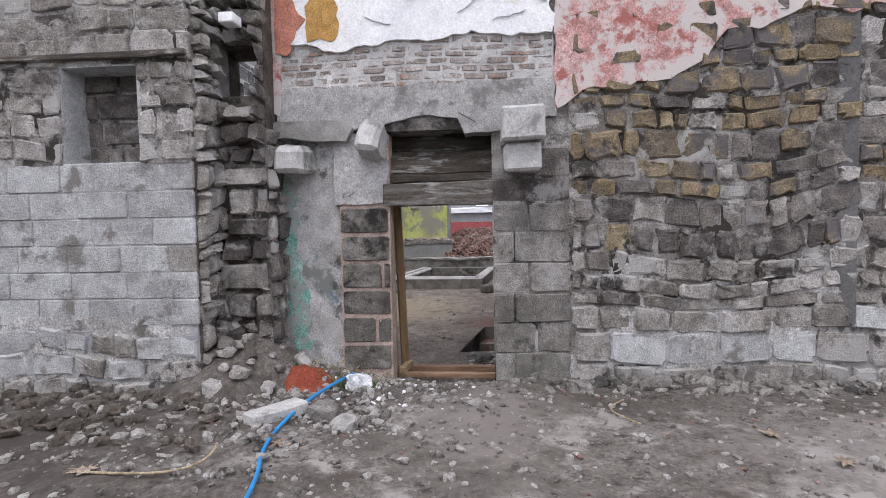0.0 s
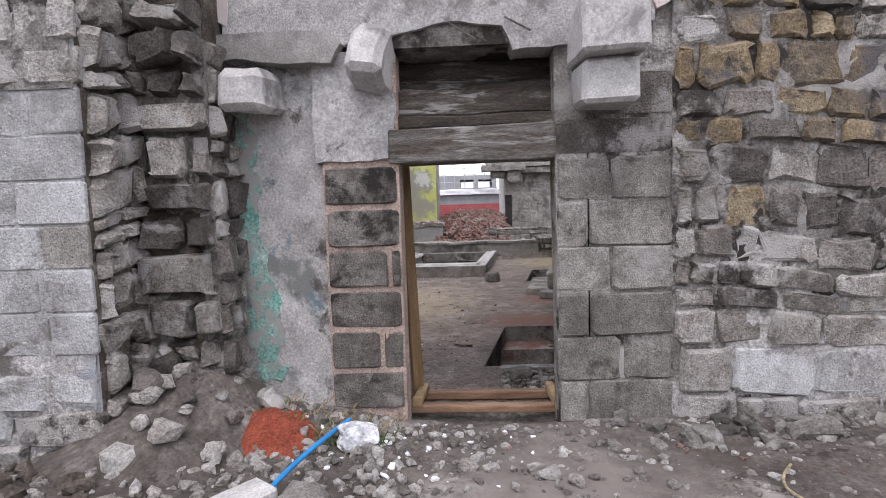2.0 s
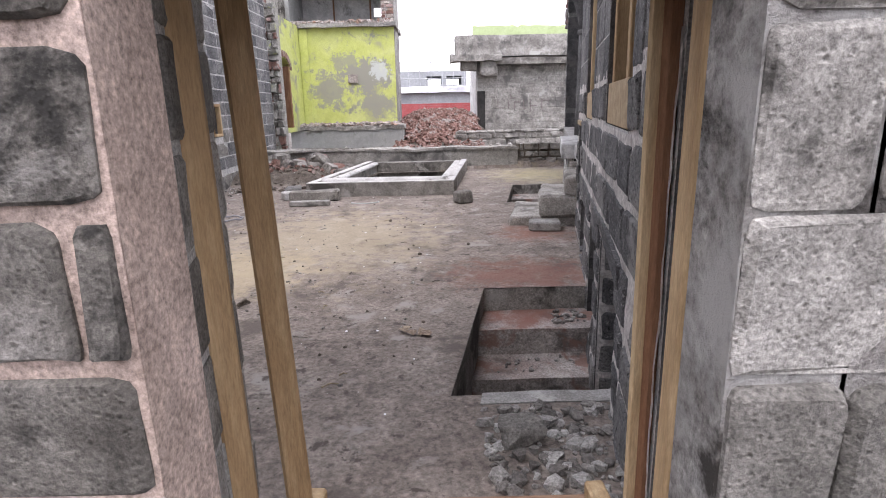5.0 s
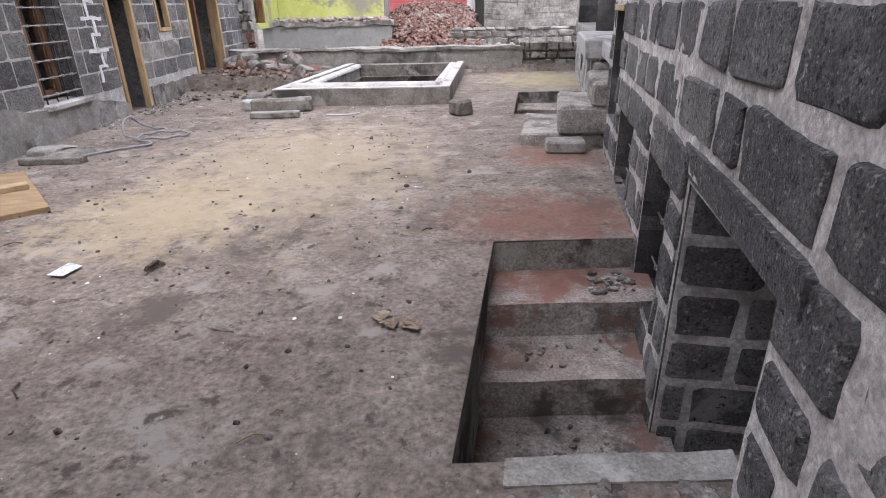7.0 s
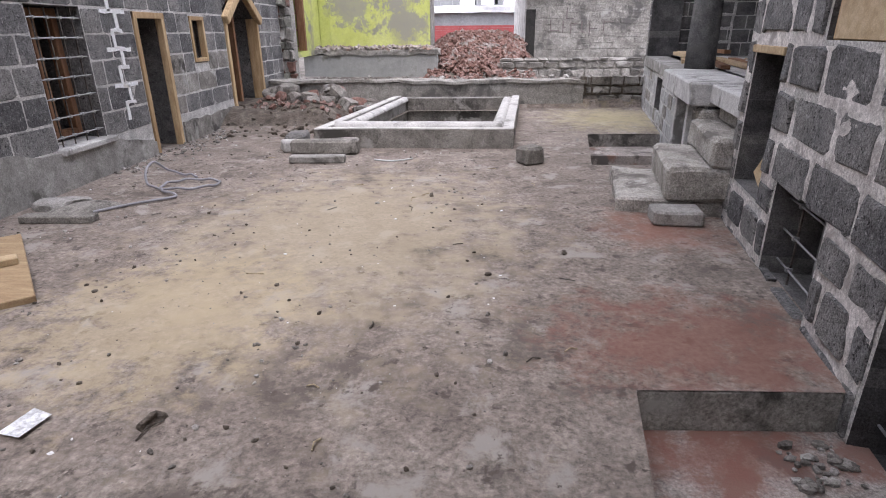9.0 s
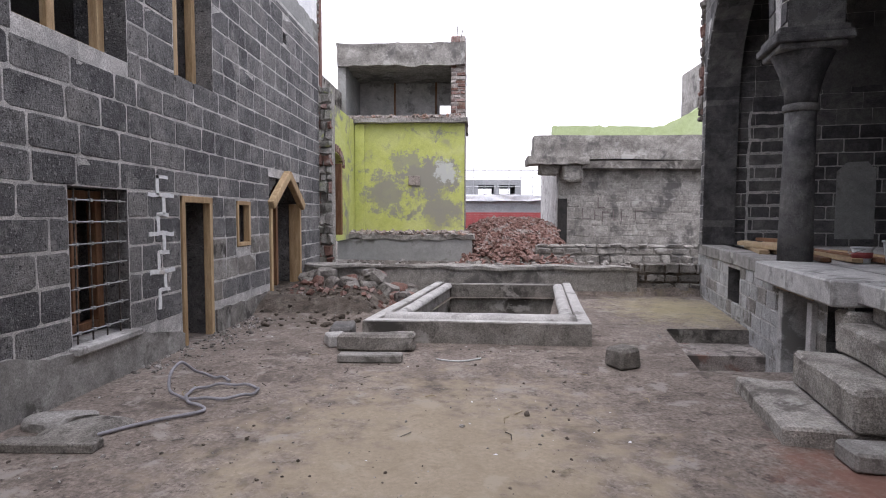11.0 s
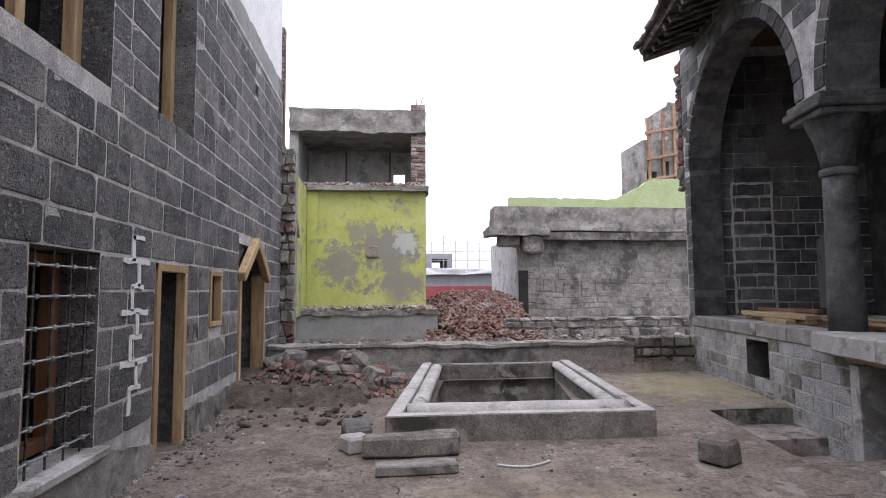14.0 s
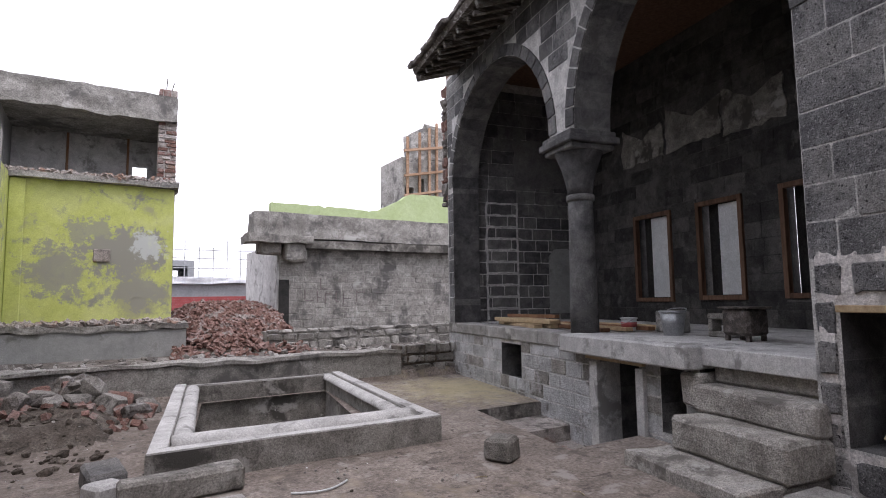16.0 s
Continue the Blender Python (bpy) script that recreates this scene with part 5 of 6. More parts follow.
tube("handle", [(0.11, 0, 0.19), (0.13, -0.1, 0.15), (0, -0.15, 0.12), (-0.13, -0.1, 0.15), (-0.11, 0, 0.19)], 0.005, M["galvanised"], bk)
tk = empty("metal_bin", FR @ pose(5.55, 1.0, 1.05) @ Matrix.Scale(0.74, 4))
tagged(tk, "dented galvanised metal bin on the terrace", "bin")
lathe("body", [(0.16, 0), (0.22, 0.42), (0.21, 0.42), (0.15, 0.03)], 24, M["galvanised"], tk)
lathe("rim", [(0.215, 0.4), (0.235, 0.405), (0.235, 0.43), (0.215, 0.435)], 24, M["galvanised"], tk)
tube("handle", [(0.22, 0, 0.4), (0.25, 0.12, 0.46), (0, 0.24, 0.48), (-0.25, 0.12, 0.46), (-0.22, 0, 0.4)], 0.008, M["galvanised"], tk)
sv = empty("rusty_stove", FR @ pose(6.66, 1.0, 1.05) @ Matrix.Scale(0.78, 4))
tagged(sv, "rusty dark iron stove on the terrace", "stove")
box("body", -0.24, 0.24, -0.2, 0.2, 0.08, 0.46, M["iron"], sv, 0.04)
box("lip", -0.28, 0.28, -0.23, 0.23, 0.46, 0.49, M["iron"], sv, 0.01)
for a in (-0.18, 0.18):
    for b in (-0.14, 0.14):
        box("leg", a - 0.03, a + 0.03, b - 0.03, b + 0.03, 0, 0.085, M["iron"], sv)
cbk = empty("concrete_block", FR @ pose(6.12, 1.25, 1.05) @ Matrix.Scale(0.8, 4))
tagged(cbk, "hollow grey concrete block on the terrace", "block")
for z0, z1 in ((0, 0.09), (0.27, 0.36)):
    box("web", -0.22, 0.22, -0.1, 0.1, z0, z1, M["concrete_dirty"], cbk, 0.02)
for a in (-0.2, 0.12):
    box("web", a, a + 0.08, -0.1, 0.1, 0.088, 0.272, M["concrete_dirty"], cbk, 0.01)
cx = box("cement_block", -0.22, 0.22, -0.12, 0.12, 0, 0.3, M["concrete"], None, 0.02)
cx.matrix_basis = FR @ pose(5.05, 1.45, 1.05)
tagged(cx, "pale rectangular cement block on the terrace", "block")

# near wall fittings
grille(FR, 9.45, 10.3, -0.02, 0.64, 0.12, 2, 3, "rusty iron bars in a low cellar opening")
grille(FR, 11.05, 11.75, -0.25, 0.7, 0.12, 2, 3, "rusty iron bars in a low cellar opening")
for nm, (a, b, c, e) in (("window_5", uw1), ("window_6", uw2)):
    f_ = opening_frame(nm, a, b, c, e, 0.03, 0.1, M["wood"], FR, "raw timber window frame with a board across its foot", mid=True)
    box("foot_board", a + 0.1, b - 0.1, 0.0, 0.025, c + 0.005, c + 0.26, M["wood_flat"], f_, 0.004)
for a, b, c, e in (g1, g2):
    tagged(box("cellar_board", a - 0.05, b + 0.05, 0.34, 0.37, c - 0.05, e + 0.05, M["plaster_grey"], None, 0.004, m=FR), "grey board closing a low cellar opening", "board", kind="structure")
nk = empty("timber_head", FR)
tagged(nk, "raw timber head over a small wall opening", "lintel", kind="structure")
box("board", 8.4, 9.15, -0.03, 0.5, 1.42, 1.475, M["wood_flat"], nk)
lb = box("leaning_board", -0.16, 0.16, -0.015, 0.015, 0, 0.5, M["wood_flat"], None, 0.005)
lb.matrix_basis = FR @ pose(8.75, 0.1, 0.44, -14, 22, 0)
tagged(lb, "pale board leaning in a wall opening", "board")

# ---- sunken stairs ----
def pit(name, s0, s1, y0, y1, steps, floor_z, label):
    e = empty(name)
    tagged(e, label, "stairs", kind="structure")

    def prism(nm, a, b, c, d_, z0, z1, mat):
        bm = box_bm(0, 1, 0, 1, 0, 1, 0.0, cuts=3)
        for v in bm.verts:
            s = a + (b - a) * v.co.x
            y = c + (d_ - c) * v.co.y
            z = z0 + (z1 - z0) * v.co.z
            x = skew(s, y)
            q = Vector((x * 4, y * 4, z * 4))
            v.co = Vector((x + 0.008 * noise.noise(q), y + 0.012 * noise.noise(q + Vector((5, 0, 0))), z + 0.012 * noise.noise(q + Vector((0, 5, 0)))))
        return part(nm, bm, mat, e)

    prism("side_wall", s0 - 0.18, s0, y0 - 0.1, y1 + 0.1, floor_z - 0.1, -0.008, M["concrete_dirty"])
    prism("end_wall", s0 - 0.18, s1 + 0.1, y1, y1 + 0.2, floor_z - 0.1, -0.009, M["concrete_dirty"])
    prism("near_wall", s0 - 0.18, s1 + 0.1, y0 - 0.2, y0, floor_z - 0.1, -0.01, M["concrete_dirty"])
    for k, (ya, yb, z) in enumerate(steps):
        prism("step", s0, s1 + 0.12, ya, yb, floor_z - 0.1, z, M["stair_cement"])
    return e


M["stair_cement"] = material("stair_cement", [(0.23, 0.205, 0.188), (0.33, 0.297, 0.275), (0.43, 0.395, 0.37)], 3, 0.95, 0.5, 60, 0, 0, [((0.13, 0.117, 0.108), 2.4, 0.62), ((0.24, 0.15, 0.125), 2.0, 0.6)])
spill(M["stair_cement"], (0.23, 0.105, 0.08), (1.32, 10.05, -0.21), (0.6, 0.3, 0.06), 2, 0.75)
spill(M["stair_cement"], (0.23, 0.13, 0.105), (1.15, 9.5, -0.44), (0.5, 0.25, 0.05), 3, 0.4)
pit("sunken_stairs", 0.56, 1.52, 8.24, 10.26, [(9.76, 10.25, -0.22), (9.29, 9.77, -0.45), (8.8, 9.3, -0.7), (8.25, 8.81, -0.95)], -1.0, "sunken concrete stairs to the cellar dusted with red powder")
pit("sunken_steps", 0.5, 1.64, 15.02, 17.26, [(16.5, 17.25, -0.2), (15.8, 16.51, -0.4), (15.03, 15.81, -0.58)], -0.6, "small sunken concrete steps to a cellar door")
kerb = box("pit_kerb", 0, 1, 0, 1, 0, 1, M["concrete"], None, 0.0, cuts=4)
for v in kerb.data.vertices:
    y = 8.12 + 0.13 * v.co.y
    v.co = (skew(0.75 + 0.82 * v.co.x, y) , y, -0.05 + 0.062 * v.co.z + 0.014 * noise.noise(Vector((v.co.x * 7, y, 0))))
tagged(kerb, "pale cement kerb at the stair head", "kerb", kind="structure")

# ---- stone pool basin ----
BC = [(-2.06, 16.15), (0.84, 16.06), (1.33, 20.44), (-1.37, 20.44)]


def bas(p, q):
    a = Vector(BC[0]).lerp(Vector(BC[1]), p)
    b = Vector(BC[3]).lerp(Vector(BC[2]), p)
    return a.lerp(b, q)


basin = empty("pool_basin", pose(0, 0, 0))
tagged(basin, "rectangular concrete courtyard pool under construction with rounded inner rim", "pool", kind="structure")


def bas_prism(nm, p0, p1, q0, q1, z0, z1, mat, bev=0.0):
    bm = box_bm(0, 1, 0, 1, 0, 1, 0.0, cuts=4)
    for v in bm.verts:
        xy = bas(p0 + (p1 - p0) * v.co.x, q0 + (q1 - q0) * v.co.y)
        z = z0 + (z1 - z0) * v.co.z
        q = Vector((xy.x * 2.5, xy.y * 2.5, z * 2))
        v.co = Vector((xy.x + 0.008 * noise.noise(q), xy.y + 0.008 * noise.noise(q + Vector((4, 0, 0))), z + 0.008 * noise.noise(q + Vector((0, 4, 0)))))
    return part(nm, bm, mat, basin)


bas_prism("outer_front", 0, 1, 0, 0.035, -0.1, 0.27, M["concrete_dirty"])
bas_prism("outer_left", 0, 0.06, 0.036, 1, -0.1, 0.27, M["concrete"])
bas_prism("outer_right", 0.94, 1, 0.036, 1, -0.1, 0.27, M["concrete"])
bas_prism("outer_back", 0.061, 0.939, 0.975, 1, -0.1, 0.26, M["concrete"])
bas_prism("channel_front", 0.061, 0.939, 0.036, 0.1, -0.1, 0.2, M["concrete_dirty"])
bas_prism("channel_left", 0.061, 0.105, 0.101, 0.974, -0.1, 0.2, M["concrete_dirty"])
bas_prism("channel_right", 0.895, 0.939, 0.101, 0.974, -0.1, 0.2, M["concrete_dirty"])
bas_prism("kerb_top", 0.003, 0.997, 0.001, 0.032, 0.27, 0.285, M["concrete_light"])
bas_prism("kerb_top", 0.003, 0.056, 0.033, 0.995, 0.27, 0.284, M["concrete_light"])
bas_prism("kerb_top", 0.944, 0.997, 0.033, 0.995, 0.27, 0.284, M["concrete_light"])
bas_prism("inner_wall", 0.085, 0.113, 0.09, 0.98, -0.6, 0.22, M["concrete"])
bas_prism("inner_wall", 0.887, 0.915, 0.09, 0.98, -0.6, 0.22, M["concrete"])
bas_prism("inner_wall", 0.113, 0.887, 0.085, 0.11, -0.6, 0.22, M["concrete"])
bas_prism("inner_wall", 0.113, 0.887, 0.955, 0.98, -0.6, 0.25, M["concrete_dirty"])
bas_prism("basin_floor", 0.085, 0.915, 0.085, 0.98, -0.65, -0.55, M["concrete_dirty"])


def bolster(p0, q0, p1, q1, r):
    bm = bmesh.new()
    n, k = 14, 24
    a, b = bas(p0, q0), bas(p1, q1)
    d = (b - a).normalized()
    nrm = Vector((-d.y, d.x))
    rings = []
    for i in range(k + 1):
        c = a.lerp(b, i / k)
        ring = []
        for j in range(n + 1):
            t = math.pi * j / n
            rr_ = r * (1 + 0.06 * noise.noise(Vector((c.x * 2, c.y * 2, t))))
            ring.append(bm.verts.new((c.x + nrm.x * rr_ * math.cos(t), c.y + nrm.y * rr_ * math.cos(t), 0.2 + 0.75 * rr_ * math.sin(t))))
        rings.append(ring)
    for x, y in zip(rings, rings[1:]):
        for j in range(n):
            bm.faces.new((x[j], x[j + 1], y[j + 1], y[j]))
    bm.faces.new(rings[0])
    bm.faces.new(rings[-1])
    part("rounded_rim", bm, M["concrete_light"], basin, smooth=True)


bolster(0.065, 0.092, 0.935, 0.092, 0.17)
bolster(0.093, 0.075, 0.093, 0.97, 0.1)
bolster(0.907, 0.075, 0.907, 0.97, 0.1)

# ---- low wall across the court and the yard behind ----
FB = frame_at(0, 20.75, 0)
lw = wall_body("wall_low", -4.2, 2.75, -0.3, 0.53, 0.3, [], M["render_old"], FB, "low old cement-rendered wall across the courtyard")
part("coping", box_bm(-4.2, 2.75, -0.05, 0.35, 0.52, 0.58, 0.0, rough=0.08, cuts=16), M["render_old"], lw)
lw2 = wall_body("wall_low_stone", 2.75, 4.2, -0.3, 0.62, 0.35, [], M["mound"], frame_at(0, 20.85, 0), "low tumbled stone wall with earth")
lay_stones(lw2, courses(2.8, 4.1, 0.05, 0.66, 0.2, 0.34, random.Random(101), 0.4, 0.2), lambda u, v, r: M["concrete_dirty"], 102, "stone", 0.04, 0.1, 0.06, 0.8)
l3 = wall_body("wall_ruin_low", 1.2, 8.0, 0.2, 0.78, 0.5, [], M["render_old"], frame_at(0, 25.2, 0), "low ruined rubble wall")
lay_stones(l3, courses(1.2, 8.0, 0.25, 0.85, 0.22, 0.4, random.Random(103), 0.4, 0.3), lambda u, v, r: M["render_old"], 104, "stone", 0.04, 0.1, 0.07, 0.9, (3, 0.5), most=80)

# ---- lime-green half-demolished house ----
gh = wall_body("wall_green_back", -4.9, -0.9, 0.95, 4.45, 0.35, [], M["plaster_lime"], frame_at(0, 26.2, 0), "lime green plaster wall with peeling grey patches")
FG = frame_at(-4.25, 0, 90)
gl = wall_body("wall_green_side", 22.0, 26.2, 0.95, 4.5, 0.3, [(23.0, 24.5, 1.1, 3.3)], M["plaster_lime"], FG, "lime green side wall with an arched window", [(23.0, 24.5, 3.0, 3.31, 0.28)])
gf = empty("window_7", FG)
tagged(gf, "arched window in brick with brown timber frame", "window", kind="structure")
box("jamb", 23.0, 23.14, 0.0, 0.2, 1.1, 3.05, M["wood_brown"], gf)
box("jamb", 24.36, 24.5, 0.0, 0.2, 1.1, 3.05, M["wood_brown"], gf)
box("mullion", 23.7, 23.8, 0.1, 0.18, 1.1, 3.2, M["wood_brown"], gf)
for k in range(5):
    box("louvre", 23.14, 24.36, 0.2, 0.24, 1.2 + 0.42 * k, 1.25 + 0.42 * k, M["wood_brown"], gf)
# black sheet behind the louvres paints the unlit inside
box("backing", 22.9, 24.6, 0.29, 0.34, 1.0, 3.4, M["shade_black"], gf, 0)
for k in range(13):
    t = math.pi * k / 12
    box("arch_brick", -0.06, 0.06, -0.03, 0.08, 0, 0.2, M["brick_red"], gf, 0.01, m=Matrix.Translation((23.75 - 0.76 * math.cos(t), 0, 3.0 + 0.3 * math.sin(t))) @ Matrix.Rotation(-(math.pi / 2 - t), 4, 'Y'))
ragged_slab("bare_brick", [(22.0, 4.6), (22.0, 0.95), (22.5, 0.95), (22.6, 2.5), (22.5, 3.6), (22.7, 4.6)], -0.03, 0.0, M["brick_red"], None, gl, 0.08, 0.12, 110)
pb = box("wall_green_pilaster", -4.24, -3.95, 26.1, 26.21, 0.95, 4.4, M["plaster_lime"], None, 0.01)
tagged(pb, "green plaster pilaster in the corner", "pilaster", kind="structure")
sk = box("wall_socket_hole", -2.6, -2.25, 26.14, 26.22, 2.55, 2.85, M["brick_pale"], None, 0.01)
tagged(sk, "bare brick patch in the green wall", "brick patch", kind="structure")
pn = wall_body("wall_green_plinth", -4.6, -0.65, 0.0, 0.95, 0.9, [], M["plaster_grey"], frame_at(0, 25.3, 0), "smooth grey rendered plinth")
part("broken_top", box_bm(-4.6, -0.6, -0.05, 0.9, 0.95, 1.08, 0.0, rough=0.09, cuts=14), M["render_old"], pn)
for k, (z0, z1, mt, y0) in enumerate([(4.42, 4.56, M["render_old"], 26.0)]):
    o = part("floor_slab", box_bm(-4.9, -0.82, y0, 29.0, z0, z1, 0.0, rough=0.06, cuts=12), mt)
    tagged(o, "broken concrete floor slab edge", "floor slab", kind="structure")
ob = part("roof_slab", box_bm(-4.75, -0.9, 26.0, 29.0, 6.12, 6.78, 0.0, rough=0.07, cuts=14), M["render_old"])
tagged(ob, "broken concrete roof slab edge", "roof slab", kind="structure")
tagged(wall_body("wall_open_room", -4.9, -0.9, 4.5, 6.2, 0.2, [(-1.78, -1.41, 5.08, 5.4)], M["concrete_light"], frame_at(0, 28.3, 0), "grey back wall of the opened upper room"), kind="structure")
tagged(wall_body("wall_open_room_side", 26.1, 28.5, 4.5, 6.2, 0.25, [], M["plaster_grey"], frame_at(-4.5, 0, 90), "grey side wall of the opened room"), kind="structure")
bp_ = wall_body("wall_brick_pier", -1.3, -0.9, 4.5, 7.0, 0.4, [], M["brick_pale"], frame_at(0, 26.15, 0), "broken red brick pier")
lay_stones(bp_, courses(-1.32, -0.88, 4.5, 7.0, 0.11, 0.24, random.Random(111), 0.3), lambda u, v, r: M["brick_red"] if r.random() < 0.6 else M["brick_pale"], 112, "brick", 0.02, 0.06, 0.03, 0.6)
gs = wall_body("wall_green_east_side", 0, 2.4, 0.3, 7.0, 0.25, [], M["render_old"], frame_at(-0.88, 26.3, 90), "grey side of the ruined house")
tagged(wall_body("wall_torn_link", 22.0, 26.0, 4.5, 6.6, 0.3, [(23.4, 26.0, 5.3, 6.6)], M["rubble_bed"], frame_at(-4.6, 0, 90), "torn wall remains above the green room"), kind="structure")
for x in (-3.3, -1.9):
    tagged(tube("pipe", [(x, 28.25, 4.5), (x, 28.25, 6.15)], 0.03, M["wood_brown"]), "brown drain pipe on the room wall", "pipe")
for k in range(2):
    tagged(tube("rebar_stub", [(-1.15 + 0.1 * k, 26.3, 6.9), (-1.12 + 0.16 * k, 26.3, 7.35 - 0.1 * k)], 0.012, M["iron"]), "rusty rebar sticking out of the pier", "rebar")

# ---- grey house at the back ----
FK = frame_at(0, 27.5, 0)
gk = wall_body("wall_back_house", 2.15, 12.0, 0.2, 3.2, 0.4, [], M["render_old"], FK, "old grey stone wall with worn render and faded marks")
lay_stones(gk, courses(2.15, 9.0, 0.4, 3.1, 0.2, 0.45, random.Random(121), 0.4, 0.2), lambda u, v, r: M["render_old"], 122, "stone", 0.02, 0.05, 0.012, 0.5, (4, 1.5), 0.06, most=150)
cn = empty("canopy_slab", FK)
tagged(cn, "broken concrete roof edge with rounded underside", "roof edge", kind="structure")
part("slab", box_bm(1.3, 12.0, -0.35, 0.4, 3.42, 4.18, 0.0, rough=0.05, cuts=12), M["render_old"], cn)
part("lip", box_bm(1.1, 3.0, -0.55, 0.4, 3.28, 3.5, 0.0, rough=0.06, cuts=8), M["render_old"], cn)
part("roll", box_bm(2.7, 12.0, -0.42, 0.2, 3.12, 3.4, 0.09, rough=0.04, cuts=10), M["concrete_dirty"], cn)
part("bracket", box_bm(2.2, 2.85, -0.4, 0.3, 2.75, 3.3, 0.06, rough=0.07, cuts=4), M["render_old"], cn)
part("bracket", box_bm(1.5, 2.1, -0.3, 0.3, 2.95, 3.3, 0.04, rough=0.05, cuts=3), M["concrete_dirty"], cn)
tagged(wall_body("wall_back_white", 0, 4.2, 0.2, 3.3, 0.2, [], M["concrete_light"], frame_at(2.1, 31.8, -90), "pale plaster wall strip"), kind="structure")
# no opening here: a black panel paints the slot's shade
tagged(wall_body("wall_back_dark_slot", 0, 0.3, 0.6, 2.2, 0.05, [], M["shade_black"], frame_at(2.12, 27.45, 0), "black panel painting the shade of a corner slot window"), kind="structure")
tagged(ragged_slab("wall_green_parapet", [(2.0, 4.1), (2.0, 4.62), (4.0, 4.6), (5.6, 4.58), (6.2, 4.9), (6.9, 5.3), (9.0, 5.3), (9.0, 4.1)], 0.5, 0.8, M["plaster_lime_pale"] , FK, None, 0.06, 0.15, 130), "pale green broken parapet wall", "wall", kind="structure")
for k, (x0, w, z0) in enumerate([(2.9, 0.3, 1.55), (3.3, 0.12, 1.5), (3.55, 0.22, 1.45), (3.9, 0.12, 1.5), (4.15, 0.26, 1.45), (4.6, 0.3, 1.5), (3.4, 0.25, 1.9)]):
    o = box("faded_mark", x0, x0 + 0.03, -0.03, -0.022, z0, z0 + 0.35, M["graffiti"], gk, 0.0)
    box("faded_mark", x0, x0 + w, -0.031, -0.023, z0 + 0.15 * (k % 3), z0 + 0.15 * (k % 3) + 0.03, M["graffiti"], gk, 0.0)
# ruined tower with timber formwork
tw = wall_body("wall_tower", 7.6, 12.5, 3.5, 7.2, 2.0, [(7.7, 8.1, 5.0, 6.0), (8.3, 8.6, 5.4, 6.4)], M["render_old"], frame_at(0, 30, 0), "ruined pale tower wall with timber scaffolding")
part("broken_top", box_bm(8.6, 12.5, 0, 1.8, 7.2, 8.6, 0.0, rough=0.15, cuts=6), M["render_old"], tw)
ts_ = empty("timber_scaffold", pose(0, 29.9, 0))
tagged(ts_, "raw timber scaffold poles on the ruined tower", "scaffold")
for k, x in enumerate((7.75, 8.3, 8.75, 9.1)):
    beam("pole", (x, 0, 4.2), (x + 0.05, 0, 8.0 + 0.25 * k), 0.1, 0.1, M["wood_russet"], ts_)
for z in (5.6, 6.4, 7.4):
    beam("rail", (7.6, -0.08, z), (9.4, -0.08, z + 0.35), 0.1, 0.1, M["wood_russet"], ts_)

# ---- far background ----
fb = wall_body("wall_far_blocks", -12, 14, 0.3, 2.7, 0.4, [], M["far_grey"], frame_at(0, 45, 0), "distant grey block wall")
tp = part("tarp", box_bm(-6, 5, 44.6, 45.4, 2.6, 2.95, 0.0, rough=0.12, cuts=14), M["tarp"])
tagged(tp, "white tarpaulin along the top of a distant wall", "tarpaulin")
rfz = empty("red_fence", pose(0, 43, 0))
tagged(rfz, "dark red corrugated metal site fence", "fence", kind="structure")
for k in range(12):
    box("corrugation", -8, 12, -0.03 - 0.02 * (k % 2), 0.03, 0.3 + 0.13 * k, 0.425 + 0.13 * k, M["fence_red"], rfz, 0.0)
fh = wall_body("wall_far_house", -6, 3.0, 0.3, 4.4, 6, [(-0.2, 1.0, 3.3, 4.0), (1.4, 2.6, 3.3, 4.0)], M["far_grey"], frame_at(0, 52, 0), "distant unfinished grey house")
sc = empty("metal_scaffold", pose(0, 47, 0))
tagged(sc, "distant grey metal scaffolding poles", "scaffold")
for k in range(12):
    x = -3 + 0.8 * k
    tube("pole", [(x, 0, 0.3), (x, 0, 4.9 if k % 3 else 5.3)], 0.03, M["galvanised"], sc)
for z in (3.0, 3.6, 4.2, 4.7):
    tube("rail", [(-3.2, 0, z), (6, 0, z)], 0.025, M["galvanised"], sc)
wb_ = wall_body("wall_site_back", -40, 40, 0, 3.0, 0.4, [], M["far_grey"], frame_at(0, 66, 0), "distant grey wall closing the site")

# brick rubble heap
rb_ = random.Random(140)


def heap_z(x, y):
    return 0.25 + 1.25 * math.exp(-((x - 0.7) / 1.9) ** 4 - ((y - 28.0) / 2.2) ** 2)


hv, hf = [], []
for j in range(25):
    for i in range(25):
        x, y = -1.6 + 5.0 * i / 24, 24.2 + 6.5 * j / 24
        hv.append((x, y, heap_z(x, y) + 0.06 * noise.noise(Vector((x * 3, y * 3, 0))) - 0.1))
for j in range(24):
    for i in range(24):
        hf.append((j * 25 + i, j * 25 + i + 1, j * 25 + i + 26, j * 25 + i + 25))
tagged(mesh_ob("rubble_mound", hv, hf, M["mound"]), "earthy core of a rubble heap", "mound", kind="structure")


def brick_bits(name, n, place, rng, mat, label, smin=0.6):
    V, F = [], []
    for _ in range(n):
        x, y, z = place(rng)
        a, b, c = rng.uniform(0.1, 0.22) * smin / 0.6, rng.uniform(0.07, 0.11), rng.uniform(0.04, 0.08)
        mt = Matrix.Translation((x, y, z)) @ Euler((rng.uniform(-0.9, 0.9), rng.uniform(-0.9, 0.9), rng.uniform(0, 6.3))).to_matrix().to_4x4()
        k = len(V)
        for sx in (-1, 1):
            for sy in (-1, 1):
                for sz in (-1, 1):
